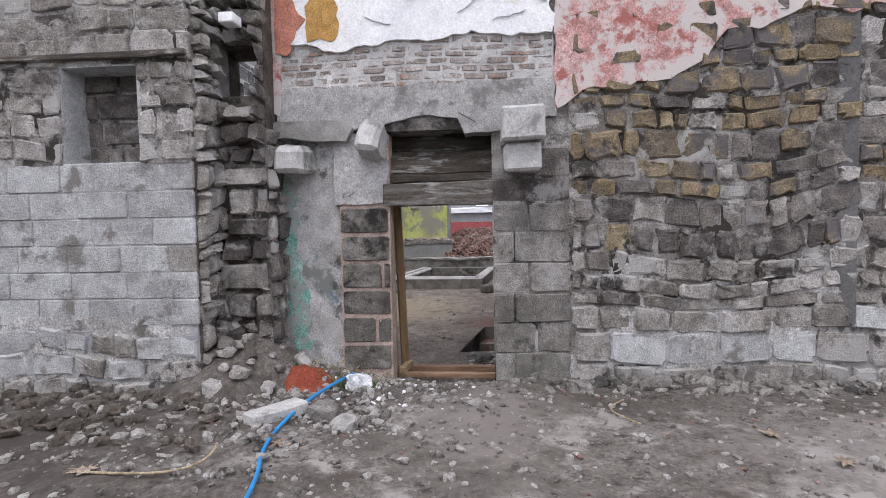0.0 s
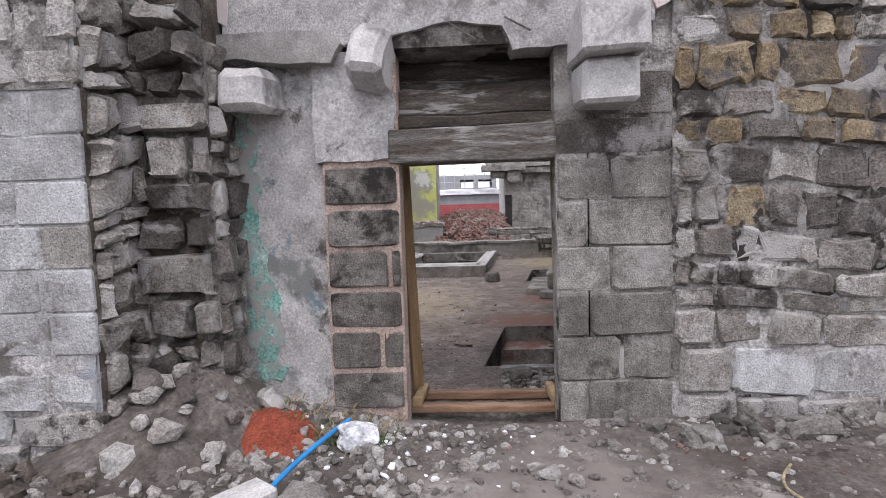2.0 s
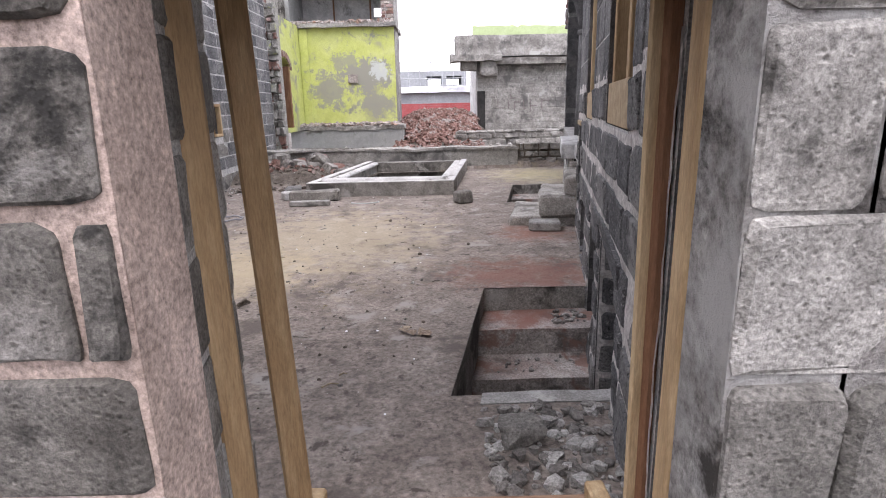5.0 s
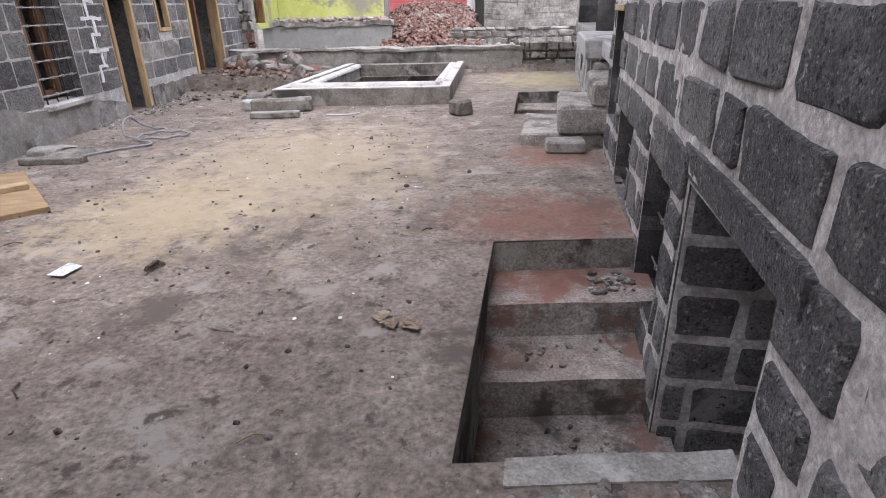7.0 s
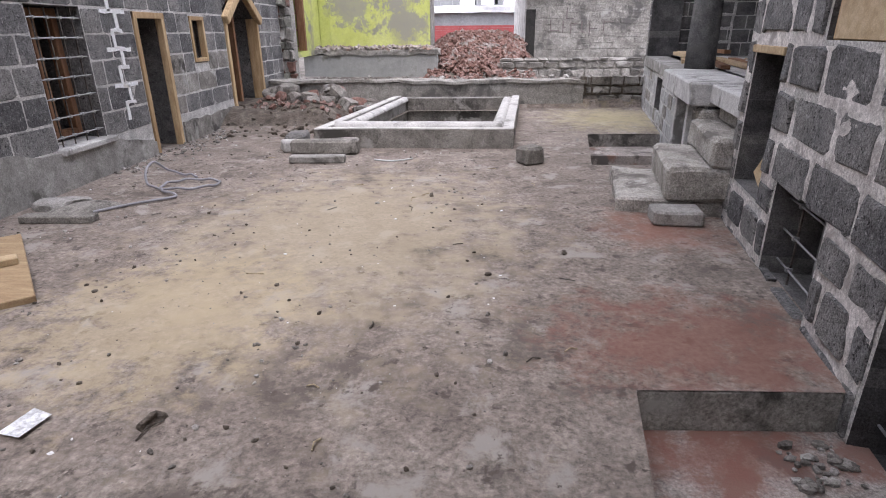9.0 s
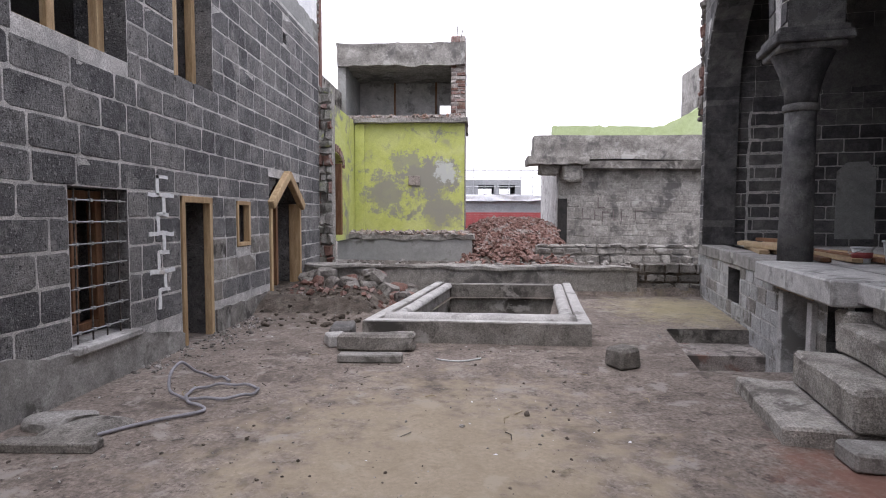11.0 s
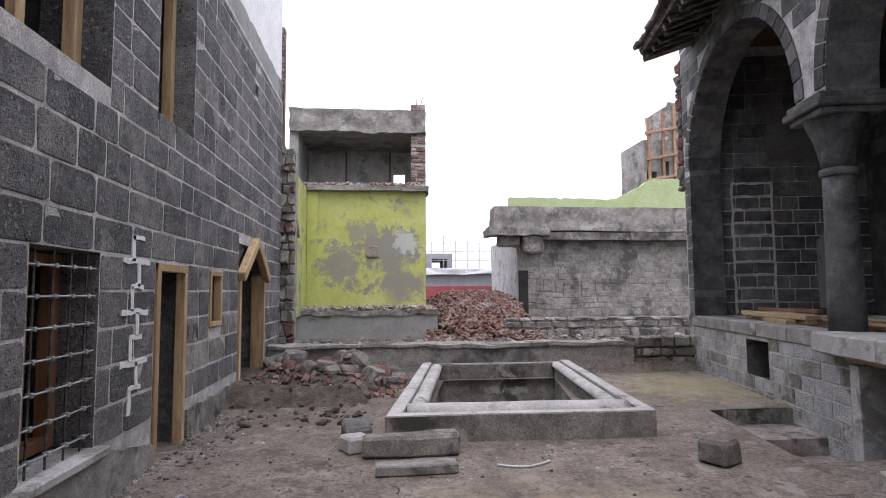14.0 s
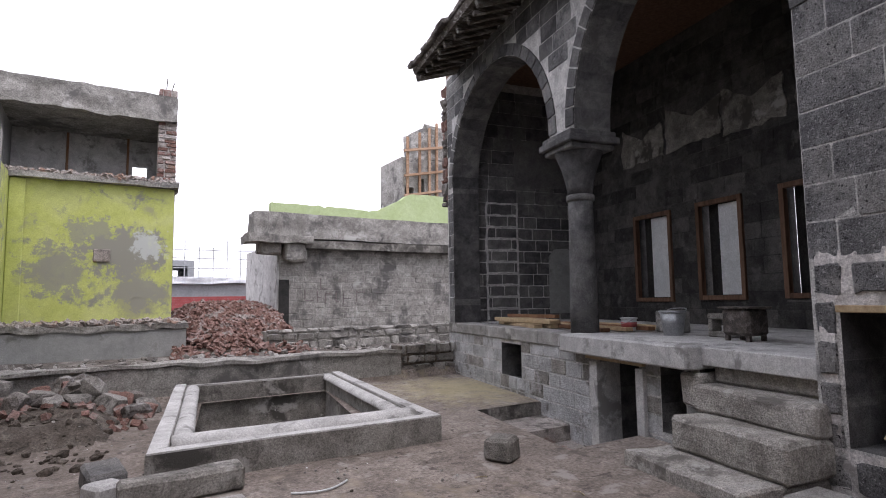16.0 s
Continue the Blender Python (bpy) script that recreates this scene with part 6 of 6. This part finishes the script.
                    V.append(mt @ Vector((sx * a / 2 * rng.uniform(0.8, 1.1), sy * b / 2 * rng.uniform(0.8, 1.1), sz * c / 2 * rng.uniform(0.8, 1.1))))
        F.extend([tuple(k + q for q in f) for f in ((0, 1, 3, 2), (4, 6, 7, 5), (0, 4, 5, 1), (2, 3, 7, 6), (0, 2, 6, 4), (1, 5, 7, 3))])
    return tagged(mesh_ob(name, V, F, mat), label, "rubble", kind="stuff")


def on_heap(rng):
    x, y = rng.uniform(-1.0, 2.1), rng.gauss(27.2, 1.2)
    return x, y, heap_z(x, y) + rng.uniform(-0.03, 0.05)


brick_bits("brick_rubble", 2600, on_heap, rb_, M["brick_red"], "heap of broken red bricks", 0.75)
brick_bits("brick_bits", 350, lambda r: (lambda x: (x, r.uniform(25.3, 25.9), 1.06 + r.uniform(0, 0.08)))(r.uniform(-4.4, -0.8)), rb_, M["brick_pale"], "broken brick bits along the plinth top")
brick_bits("brick_bits", 200, lambda r: (r.uniform(-4.7, -0.9), 26.05 + r.uniform(0, 0.15), 4.56 + r.uniform(0, 0.05)), rb_, M["brick_pale"], "broken brick bits along the floor edge")

# ---- loose things in the court ----
rl = random.Random(150)


def stone_thing(name, x, y, z, sx, sy, sz, rz, mat, label, cat="stone block", rx=0, ry=0, group=""):
    o = part(name, box_bm(-sx / 2, sx / 2, -sy / 2, sy / 2, 0, sz, min(sx, sy, sz) * 0.14, rough=min(sx, sy, sz) * 0.12, cuts=3), mat)
    o.matrix_basis = pose(x, y, z, rx, ry, rz)
    return tagged(o, label, cat, group)


stone_thing("stone_cube", 0.98, 15.15, 0, 0.28, 0.27, 0.22, 28, M["jamb_block"], "rough basalt cube lying on the earth")
stone_thing("stone_block", -1.8, 15.75, 0, 0.95, 0.24, 0.2, 2, M["concrete_dirty"], "long rough dark stone block on the ground")
stone_thing("stone_slab", -1.78, 15.2, 0, 0.72, 0.17, 0.09, 2, M["concrete"], "thin grey stone slab on the ground")
stone_thing("stone_block", 2.0, 12.78, 0, 0.42, 0.27, 0.13, -6, M["concrete"], "pale rectangular stone beside the steps")
stone_thing("stone_slab", -3.55, 12.72, 0.0, 0.66, 0.14, 0.07, 2, M["concrete_dirty"], "low stone kerb piece on the earth")
stone_thing("stone_block", -2.35, 16.3, 0, 0.3, 0.5, 0.2, 8, M["basalt_dark"], "dark block against the basin")
stone_thing("stone_block", -2.35, 15.95, 0, 0.24, 0.24, 0.16, 30, M["concrete_light"], "pale broken stone beside the basin")
for cx_, cy_, s in ((-3.85, 13.2, 0.5), (-3.55, 13.05, 0.75)):
    o = part("cement_mound", rock_bm(rl, s, s * 0.8, s * 0.35, 3, 0.12), M["concrete_dirty"] if s > 0.6 else M["concrete"])
    o.matrix_basis = pose(cx_, cy_, 0.0 if s < 0.6 else -0.08)
    tagged(o, "hardened lump of cement and earth at the wall foot", "cement lump", "lumps at the wall foot")
# hose loops
hp_ = []
for i in range(40):
    t = i / 39
    a = 0.6 + t * 10.2
    hp_.append((-3.25 + 0.45 * t + 0.34 * math.cos(a) * (1 - 0.2 * math.sin(a * 0.7)), 14.15 - 0.35 * t + 0.27 * math.sin(a), 0.02 + 0.012 * (i % 3) + 0.2 * math.exp(-((t - 0.22) / 0.07) ** 2)))
hp_ += [(-2.85, 13.45, 0.02), (-3.2, 13.2, 0.02), (-3.45, 12.85, 0.02)]
tagged(tube("hose", hp_, 0.014, M["hose_grey"]), "grey hose lying in loops on the earth", "hose")
# timber pallet boards
bd = empty("board_stack", pose(-3.42, 11.4, 0, 0, 0, 40))
tagged(bd, "pale plywood boards lying on the earth", "boards")
box("board", -0.45, 0.45, -0.75, 0.75, 0, 0.05, M["wood_flat"], bd)
box("batten", -0.5, 0.4, -0.06, 0.06, 0.05, 0.1, M["wood_flat"], bd)
# rubble by the pointed door
for k in range(34):
    s = rl.uniform(0.18, 0.56)
    x, y = rl.uniform(-4.0, -1.8), rl.uniform(19.4, 20.6)
    o = part("rubble_stone", rock_bm(rl, s, s * rl.uniform(0.7, 1), s * rl.uniform(0.5, 0.8), 2, 0.22), M["brick_red"] if k % 4 == 0 else M["rubble_dark"] if k % 3 == 1 else M["brick_red"] if k % 7 == 2 else M["concrete_dirty"])
    o.matrix_basis = pose(x, y, ground_z(x, y) + s * 0.16, rl.uniform(-20, 20), rl.uniform(-20, 20), rl.uniform(0, 360))
    tagged(o, "broken brick lump on the earth mound" if k % 4 == 0 else "rough grey rubble stone on the earth mound", "rubble", "rubble by the low wall")
brick_bits("brick_bits", 70, lambda r: (lambda x, y: (x, y, ground_z(x, y) + 0.02))(r.uniform(-4.0, -1.8), r.uniform(18.6, 20.6)), rl, M["brick_red"], "small broken brick bits on the earth", 0.4)
chunks("mound_clods", rl, 260, lambda r: (lambda x, y: (x, y, ground_z(x, y)))(r.uniform(-4.1, -2.2), r.uniform(17.0, 20.6)), lambda r: 0.03 + 0.14 * r.random() ** 2.5, M["mound"], "dark earth clods on the mound", "earth")
# fine debris
chunks("court_debris", rl, 700, lambda r: (lambda x, y: (x, y, ground_z(x, y)))(r.uniform(-4.0, 0.4), r.uniform(8.0, 18)), lambda r: 0.006 + 0.04 * r.random() ** 4, M["mound"], "dark crumbs of earth on the courtyard floor", "debris")
chunks("plaster_chips", rl, 110, lambda r: (lambda x, y: (x, y, ground_z(x, y)))(r.uniform(-4.0, 0.5), r.uniform(8.0, 18)), lambda r: 0.008 + 0.03 * r.random() ** 3, M["plaster_white"], "white plaster chips on the courtyard floor", "debris", 0.35)
chunks("court_debris", rl, 1500, lambda r: (lambda x, y: (x, y, ground_z(x, y)))(r.uniform(-4.0, 0.4), r.uniform(8.2, 20)), lambda r: 0.008 + 0.04 * r.random() ** 6, M["pebble"], "small stones and crumbs on trodden earth", "debris")
chunks("court_debris", rl, 260, lambda r: (lambda x, y: (x, y, 0.0))(r.uniform(0.75, 1.5), r.uniform(7.3, 8.1)), lambda r: 0.03 + 0.1 * r.random() ** 2, M["pebble"], "crushed grey stones beside the stairs", "rubble")
chunks("wall_foot_debris", rl, 500, lambda r: (-4.15 + 0.5 * r.random() ** 2, r.uniform(14.5, 19), 0.0), lambda r: 0.015 + 0.06 * r.random() ** 3, M["pebble"], "crumbled mortar along the wall foot", "debris")
chunks("yard_debris", rl, 700, lambda r: (r.uniform(-4, 8), r.uniform(21.2, 25), BACK_Z), lambda r: 0.05 + 0.2 * r.random() ** 3, M["pebble"], "scattered stones in the yard behind", "rubble")
chunks("step_debris", rl, 50, lambda r: (r.uniform(1.55, 1.85), r.uniform(9.85, 10.15), -0.215), lambda r: 0.02 + 0.07 * r.random() ** 2, M["pebble"], "reddish rubble on the upper stair tread", "rubble")
chunks("step_debris", rl, 120, lambda r: (lambda k: (r.uniform(0.95, 1.7) - 0.09 * k, 9.55 - 0.5 * k + r.uniform(-0.15, 0.15), (-0.447, -0.697, -0.947)[k]))(r.randrange(3)), lambda r: 0.01 + 0.05 * r.random() ** 3, M["pebble"], "small stones on the stair treads", "rubble")
lp = part("stone_lump", rock_bm(rl, 0.3, 0.22, 0.15, 3, 0.2), M["concrete_dirty"])
lp.matrix_basis = pose(0.95, 7.8, 0.03, 5, -6, 10)
tagged(lp, "rough grey stone near the stair head", "stone")
tagged(mesh_ob("paper_scrap", [(-1.85, 9.86, 0.02), (-1.73, 9.83, 0.025), (-1.7, 9.99, 0.02), (-1.8, 10.02, 0.03)], [(0, 1, 2, 3)], M["white_bag"]), "crumpled white paper scrap on the earth", "paper")
lf = empty("dry_leaves", pose(0.28, 9.2, 0.012))
tagged(lf, "dry brown leaves and twigs lying on the earth", "leaves")
for k in range(9):
    a = rl.uniform(0, 6.3)
    s = rl.uniform(0.03, 0.065)
    cx_, cy_ = rl.uniform(-0.13, 0.15), rl.uniform(-0.08, 0.08)
    mesh_ob("leaf", [(cx_ + s * math.cos(a + b) * c, cy_ + s * math.sin(a + b) * c, 0.004 + 0.02 * rl.random()) for b, c in ((0, 1), (1, 0.6), (2, 0.9), (3.1, 0.7), (4.2, 0.9), (5.2, 0.6))], [(0, 1, 2, 3, 4, 5)], M["leaf_dry"], lf)

# ---- loose things in the street ----
rs = random.Random(160)
bh = [(-0.4, 2.7, 0.24), (-0.5, 3.5, 0.24), (-0.72, 4.1, 0.25), (-0.72, 4.8, 0.28), (-0.58, 5.4, 0.33), (-0.42, 5.85, 0.34)]
tagged(tube("blue_hose", bh, 0.016, M["plastic_blue"]), "bright blue plastic hose on the rubble", "hose")
chunks("street_rubble", rs, 7000, lambda r: (lambda x, y: (x, y, ground_z(x, y) - 0.005))(r.uniform(-5, 6), 6.1 - 4.3 * r.random() ** 1.6), lambda r: 0.012 + 0.085 * r.random() ** 4, M["pebble"], "stones and mortar crumbs on the street earth", "rubble")
chunks("street_rubble", rs, 520, lambda r: (lambda x, y: (x, y, ground_z(x, y)))(r.gauss(-1.0, 1.0), r.uniform(3.6, 6.0)), lambda r: 0.03 + 0.12 * r.random() ** 2.2, M["rubble_grey"], "broken stones and mortar lumps on the street earth", "rubble")
chunks("street_rubble", rs, 300, lambda r: (lambda x, y: (x, y, ground_z(x, y)))(r.gauss(-0.5, 0.7), r.uniform(4.6, 6.1)), lambda r: 0.03 + 0.12 * r.random() ** 3, M["pebble"], "heaped rubble beside the doorway", "rubble")
chunks("street_rubble", rs, 160, lambda r: (lambda x, y: (x, y, ground_z(x, y)))(r.uniform(1.3, 6), r.uniform(5.6, 6.12)), lambda r: 0.05 + 0.15 * r.random() ** 2, M["concrete_dirty"], "fallen stones along the wall foot", "rubble")
chunks("street_rubble", rs, 200, lambda r: (lambda x, y: (x, y, ground_z(x, y)))(r.uniform(-4.8, -1.2), r.uniform(4.0, 5.4)), lambda r: 0.06 + 0.16 * r.random() ** 2, M["mound"], "dark earthy clods and stones", "rubble")


def slope_z(x, y):
    """Fallen stones banked against the torn wall end."""
    k = max(0.0, min(1.0, (y - 5.0) / 0.85)) * max(0.0, min(1.0, (-1.0 - x) / 0.5)) * max(0.0, min(1.0, (x + 2.5) / 0.6))
    return max(0.0, 0.55 * k)


sv_, sf_ = [], []
for j in range(25):
    for i in range(35):
        x, y = -2.6 + 1.7 * i / 34, 4.9 + 1.3 * j / 24
        sv_.append((x, y, ground_z(x, y) - 0.03 + slope_z(x, y) + 0.05 * noise.noise(Vector((x * 5, y * 5, 8)))))
for j in range(24):
    for i in range(34):
        sf_.append((j * 35 + i, j * 35 + i + 1, j * 35 + i + 36, j * 35 + i + 35))
tagged(mesh_ob("rubble_slope", sv_, sf_, M["street_earth"]), "earth and mortar banked against the torn wall", "mound", kind="structure")
for k in range(34):
    x, y, s = rs.uniform(-2.1, -1.15), rs.uniform(5.35, 5.9), 0.08 + 0.2 * rs.random() ** 1.6
    o = part("fallen_stone", rock_bm(rs, s, s * rs.uniform(0.6, 0.9), s * rs.uniform(0.5, 0.75), 2, 0.2), M["rubble_grey"] if k % 3 else M["rubble_dark"])
    o.matrix_basis = pose(x, y, ground_z(x, y) + slope_z(x, y) + s * 0.08, rs.uniform(-20, 20), rs.uniform(-20, 20), rs.uniform(0, 360))
    tagged(o, "rough fallen grey stone at the foot of the torn wall", "stone", "fallen stones under the torn wall")
for k, (x, y, s) in enumerate([(-1.05, 6.0, 0.34), (-0.5, 4.9, 0.42), (2.0, 5.75, 0.26), (2.75, 5.85, 0.34), (0.9, 5.3, 0.16), (-1.7, 5.3, 0.4), (-0.2, 4.6, 0.3), (1.05, 5.2, 0.13)]):
    o = part("loose_stone", rock_bm(rs, s, s * 0.7, s * 0.5, 2, 0.2), M["pebble"] if k % 2 else M["concrete"])
    o.matrix_basis = pose(x, y, ground_z(x, y) + s * 0.14, rs.uniform(-12, 12), rs.uniform(-12, 12), rs.uniform(0, 360))
    tagged(o, "loose grey stone on the street earth", "stone", "loose stones in the street")
pv, pf = [(-0.95, 5.72, ground_z(-0.95, 5.72) + 0.1)], []
for j in range(1, 9):
    for i in range(36):
        t = 2 * math.pi * i / 36
        r_ = j / 8 * (1 + 0.3 * noise.noise(Vector((2 * math.cos(t), 2 * math.sin(t), 4))) + 0.12 * noise.noise(Vector((7 * math.cos(t), 7 * math.sin(t), 1))))
        x, y = -0.95 + 0.36 * r_ * math.cos(t), 5.72 + 0.3 * r_ * math.sin(t)
        pv.append((x, y, ground_z(x, y) + 0.1 * (1 - (j / 8) ** 1.5) - 0.012 + 0.018 * noise.noise(Vector((x * 16, y * 16, 0)))))
for i in range(36):
    pf.append((0, 1 + i, 1 + (i + 1) % 36))
    for j in range(7):
        k = 1 + j * 36
        pf.append((k + i, k + 36 + i, k + 36 + (i + 1) % 36, k + (i + 1) % 36))
rp_ = mesh_ob("red_powder", pv, pf, M["red_dust"])
rp_.data.polygons.foreach_set("use_smooth", [True] * len(pf))
tagged(rp_, "spilled heap of red brick powder on the rubble", "powder")
stone_thing("stone_slab", -0.85, 4.75, ground_z(-0.85, 4.75) - 0.02, 0.55, 0.2, 0.12, 52, M["concrete_light"], "long pale broken stone on the street earth")
chunks("plaster_chips", rs, 60, lambda r: (lambda x, y: (x, y, ground_z(x, y)))(r.gauss(0.0, 0.45), r.uniform(5.2, 6.1)), lambda r: 0.015 + 0.07 * r.random() ** 3, M["plaster_white"], "white plaster chips before the doorway", "rubble", 0.35)
chunks("brick_chips", rs, 60, lambda r: (lambda x, y: (x, y, ground_z(x, y)))(r.uniform(-1.6, 4.5), r.uniform(3.2, 5.9)), lambda r: 0.02 + 0.06 * r.random() ** 2, M["brick_red"], "scattered red brick chips", "rubble", 0.5)
tagged(tube("purple_pipe", [(-5.4, 5.0, 0.3), (-4.6, 5.0, 0.3), (-4.2, 5.05, 0.31)], 0.03, material("pipe_purple", [(0.3, 0.14, 0.32), (0.4, 0.22, 0.42)], 6, 0.5, 0.1, 50, even=0.8)), "faded purple plastic pipe on the earth", "pipe")
tagged(tube("dry_stick", [(-1.9, 3.6, 0.26), (-1.5, 3.55, 0.27), (-1.1, 3.6, 0.27), (-0.95, 3.8, 0.3), (-1.0, 3.95, 0.33)], 0.01, M["straw"]), "thin bent dry stick on the earth", "stick")
tagged(tube("dry_stick", [(2.3, 4.7, 0.24), (2.1, 4.9, 0.26), (2.15, 5.15, 0.25), (2.3, 5.3, 0.25)], 0.008, M["straw"]), "thin bent dry stick on the earth", "stick")
tagged(tube("white_wire", [(-1.05, 15.3, 0.012), (-0.9, 15.2, 0.014), (-0.7, 15.22, 0.013), (-0.55, 15.35, 0.014)], 0.01, M["window_white"]), "short piece of white wire on the earth", "wire")
for k in range(40):
    x, y, a = rs.uniform(-3.6, 1.0), rs.uniform(8.4, 15.5), rs.uniform(0, 6.3)
    l = rs.uniform(0.05, 0.16)
    z = ground_z(x, y) + 0.008
    if 0.3 < x and 8 < y < 10.5:
        continue
    tagged(tube("twig", [(x, y, z), (x + l * 0.5 * math.cos(a), y + l * 0.5 * math.sin(a), z + 0.008), (x + l * math.cos(a + 0.3), y + l * math.sin(a + 0.3), z)], 0.004, M["straw"] if k % 2 else M["timber_old"]), "thin dry twig on the trodden earth", "twig", "twigs in the courtyard")
for k, (x, y, s) in enumerate([(-1.24, 9.97, 0.13), (-2.85, 11.0, 0.1), (0.9, 12.0, 0.07), (-0.2, 13.6, 0.09), (0.3, 11.6, 0.06)]):
    o = part("earth_clod", rock_bm(rs, s, s * 0.6, s * 0.5, 2, 0.3), M["mound"])
    o.matrix_basis = pose(x, y, ground_z(x, y) + s * 0.15, 0, 0, rs.uniform(0, 360))
    tagged(o, "dark clod of earth on the courtyard floor", "clod", "clods in the courtyard")
bg_ = part("plastic_bag", rock_bm(rs, 0.32, 0.26, 0.16, 3, 0.35), M["white_bag"])
bg_.matrix_basis = pose(-0.35, 5.7, ground_z(-0.35, 5.7) + 0.06, 0, 0, 20)
tagged(bg_, "crumpled whitish plastic bag on the rubble", "bag")
for k, (x, y) in enumerate([(2.2, 3.2), (3.3, 4.6), (-1.8, 3.6), (3.5, 4.0), (-0.6, 4.2)]):
    V = []
    for i in range(14):
        a = 2 * math.pi * i / 14
        r_ = (0.1 if i % 2 else 0.045) * rs.uniform(0.8, 1.2)
        V.append((x + r_ * math.cos(a), y + r_ * math.sin(a), ground_z(x, y) + 0.02 + 0.02 * rs.random()))
    tagged(mesh_ob("dry_leaf", V, [tuple(range(14))], M["leaf_dry"]), "dry brown plane leaf on the earth", "leaf", "leaves in the street")


def tufts(name, n, cx_, cy_, spread, h, mat, label, rng):
    V, F = [], []
    for _ in range(n):
        x, y = rng.gauss(cx_, spread), rng.gauss(cy_, spread * 0.5)
        z = ground_z(x, y) - 0.01
        a, hh, w = rng.uniform(0, 6.3), h * rng.uniform(0.4, 1), 0.006
        dx, dy = math.cos(a), math.sin(a)
        k = len(V)
        V += [(x - dy * w, y + dx * w, z), (x + dy * w, y - dx * w, z), (x + dx * hh * 0.4, y + dy * hh * 0.4, z + hh * 0.8), (x + dx * hh * 0.8, y + dy * hh * 0.8, z + hh)]
        F += [(k, k + 1, k + 2), (k + 1, k + 3, k + 2)]
    return tagged(mesh_ob(name, V, F, mat), label, "grass", kind="stuff")


tufts("grass_tuft", 260, -1.05, 5.85, 0.1, 0.07, M["grass"], "small green grass tuft at the wall foot", rs)
tufts("grass_tuft", 160, -0.35, 5.75, 0.14, 0.07, M["grass"], "small green grass tuft in the rubble", rs)
tufts("dry_grass", 150, -0.6, 5.9, 0.25, 0.1, M["straw"], "dry straw and stalks in the rubble", rs)
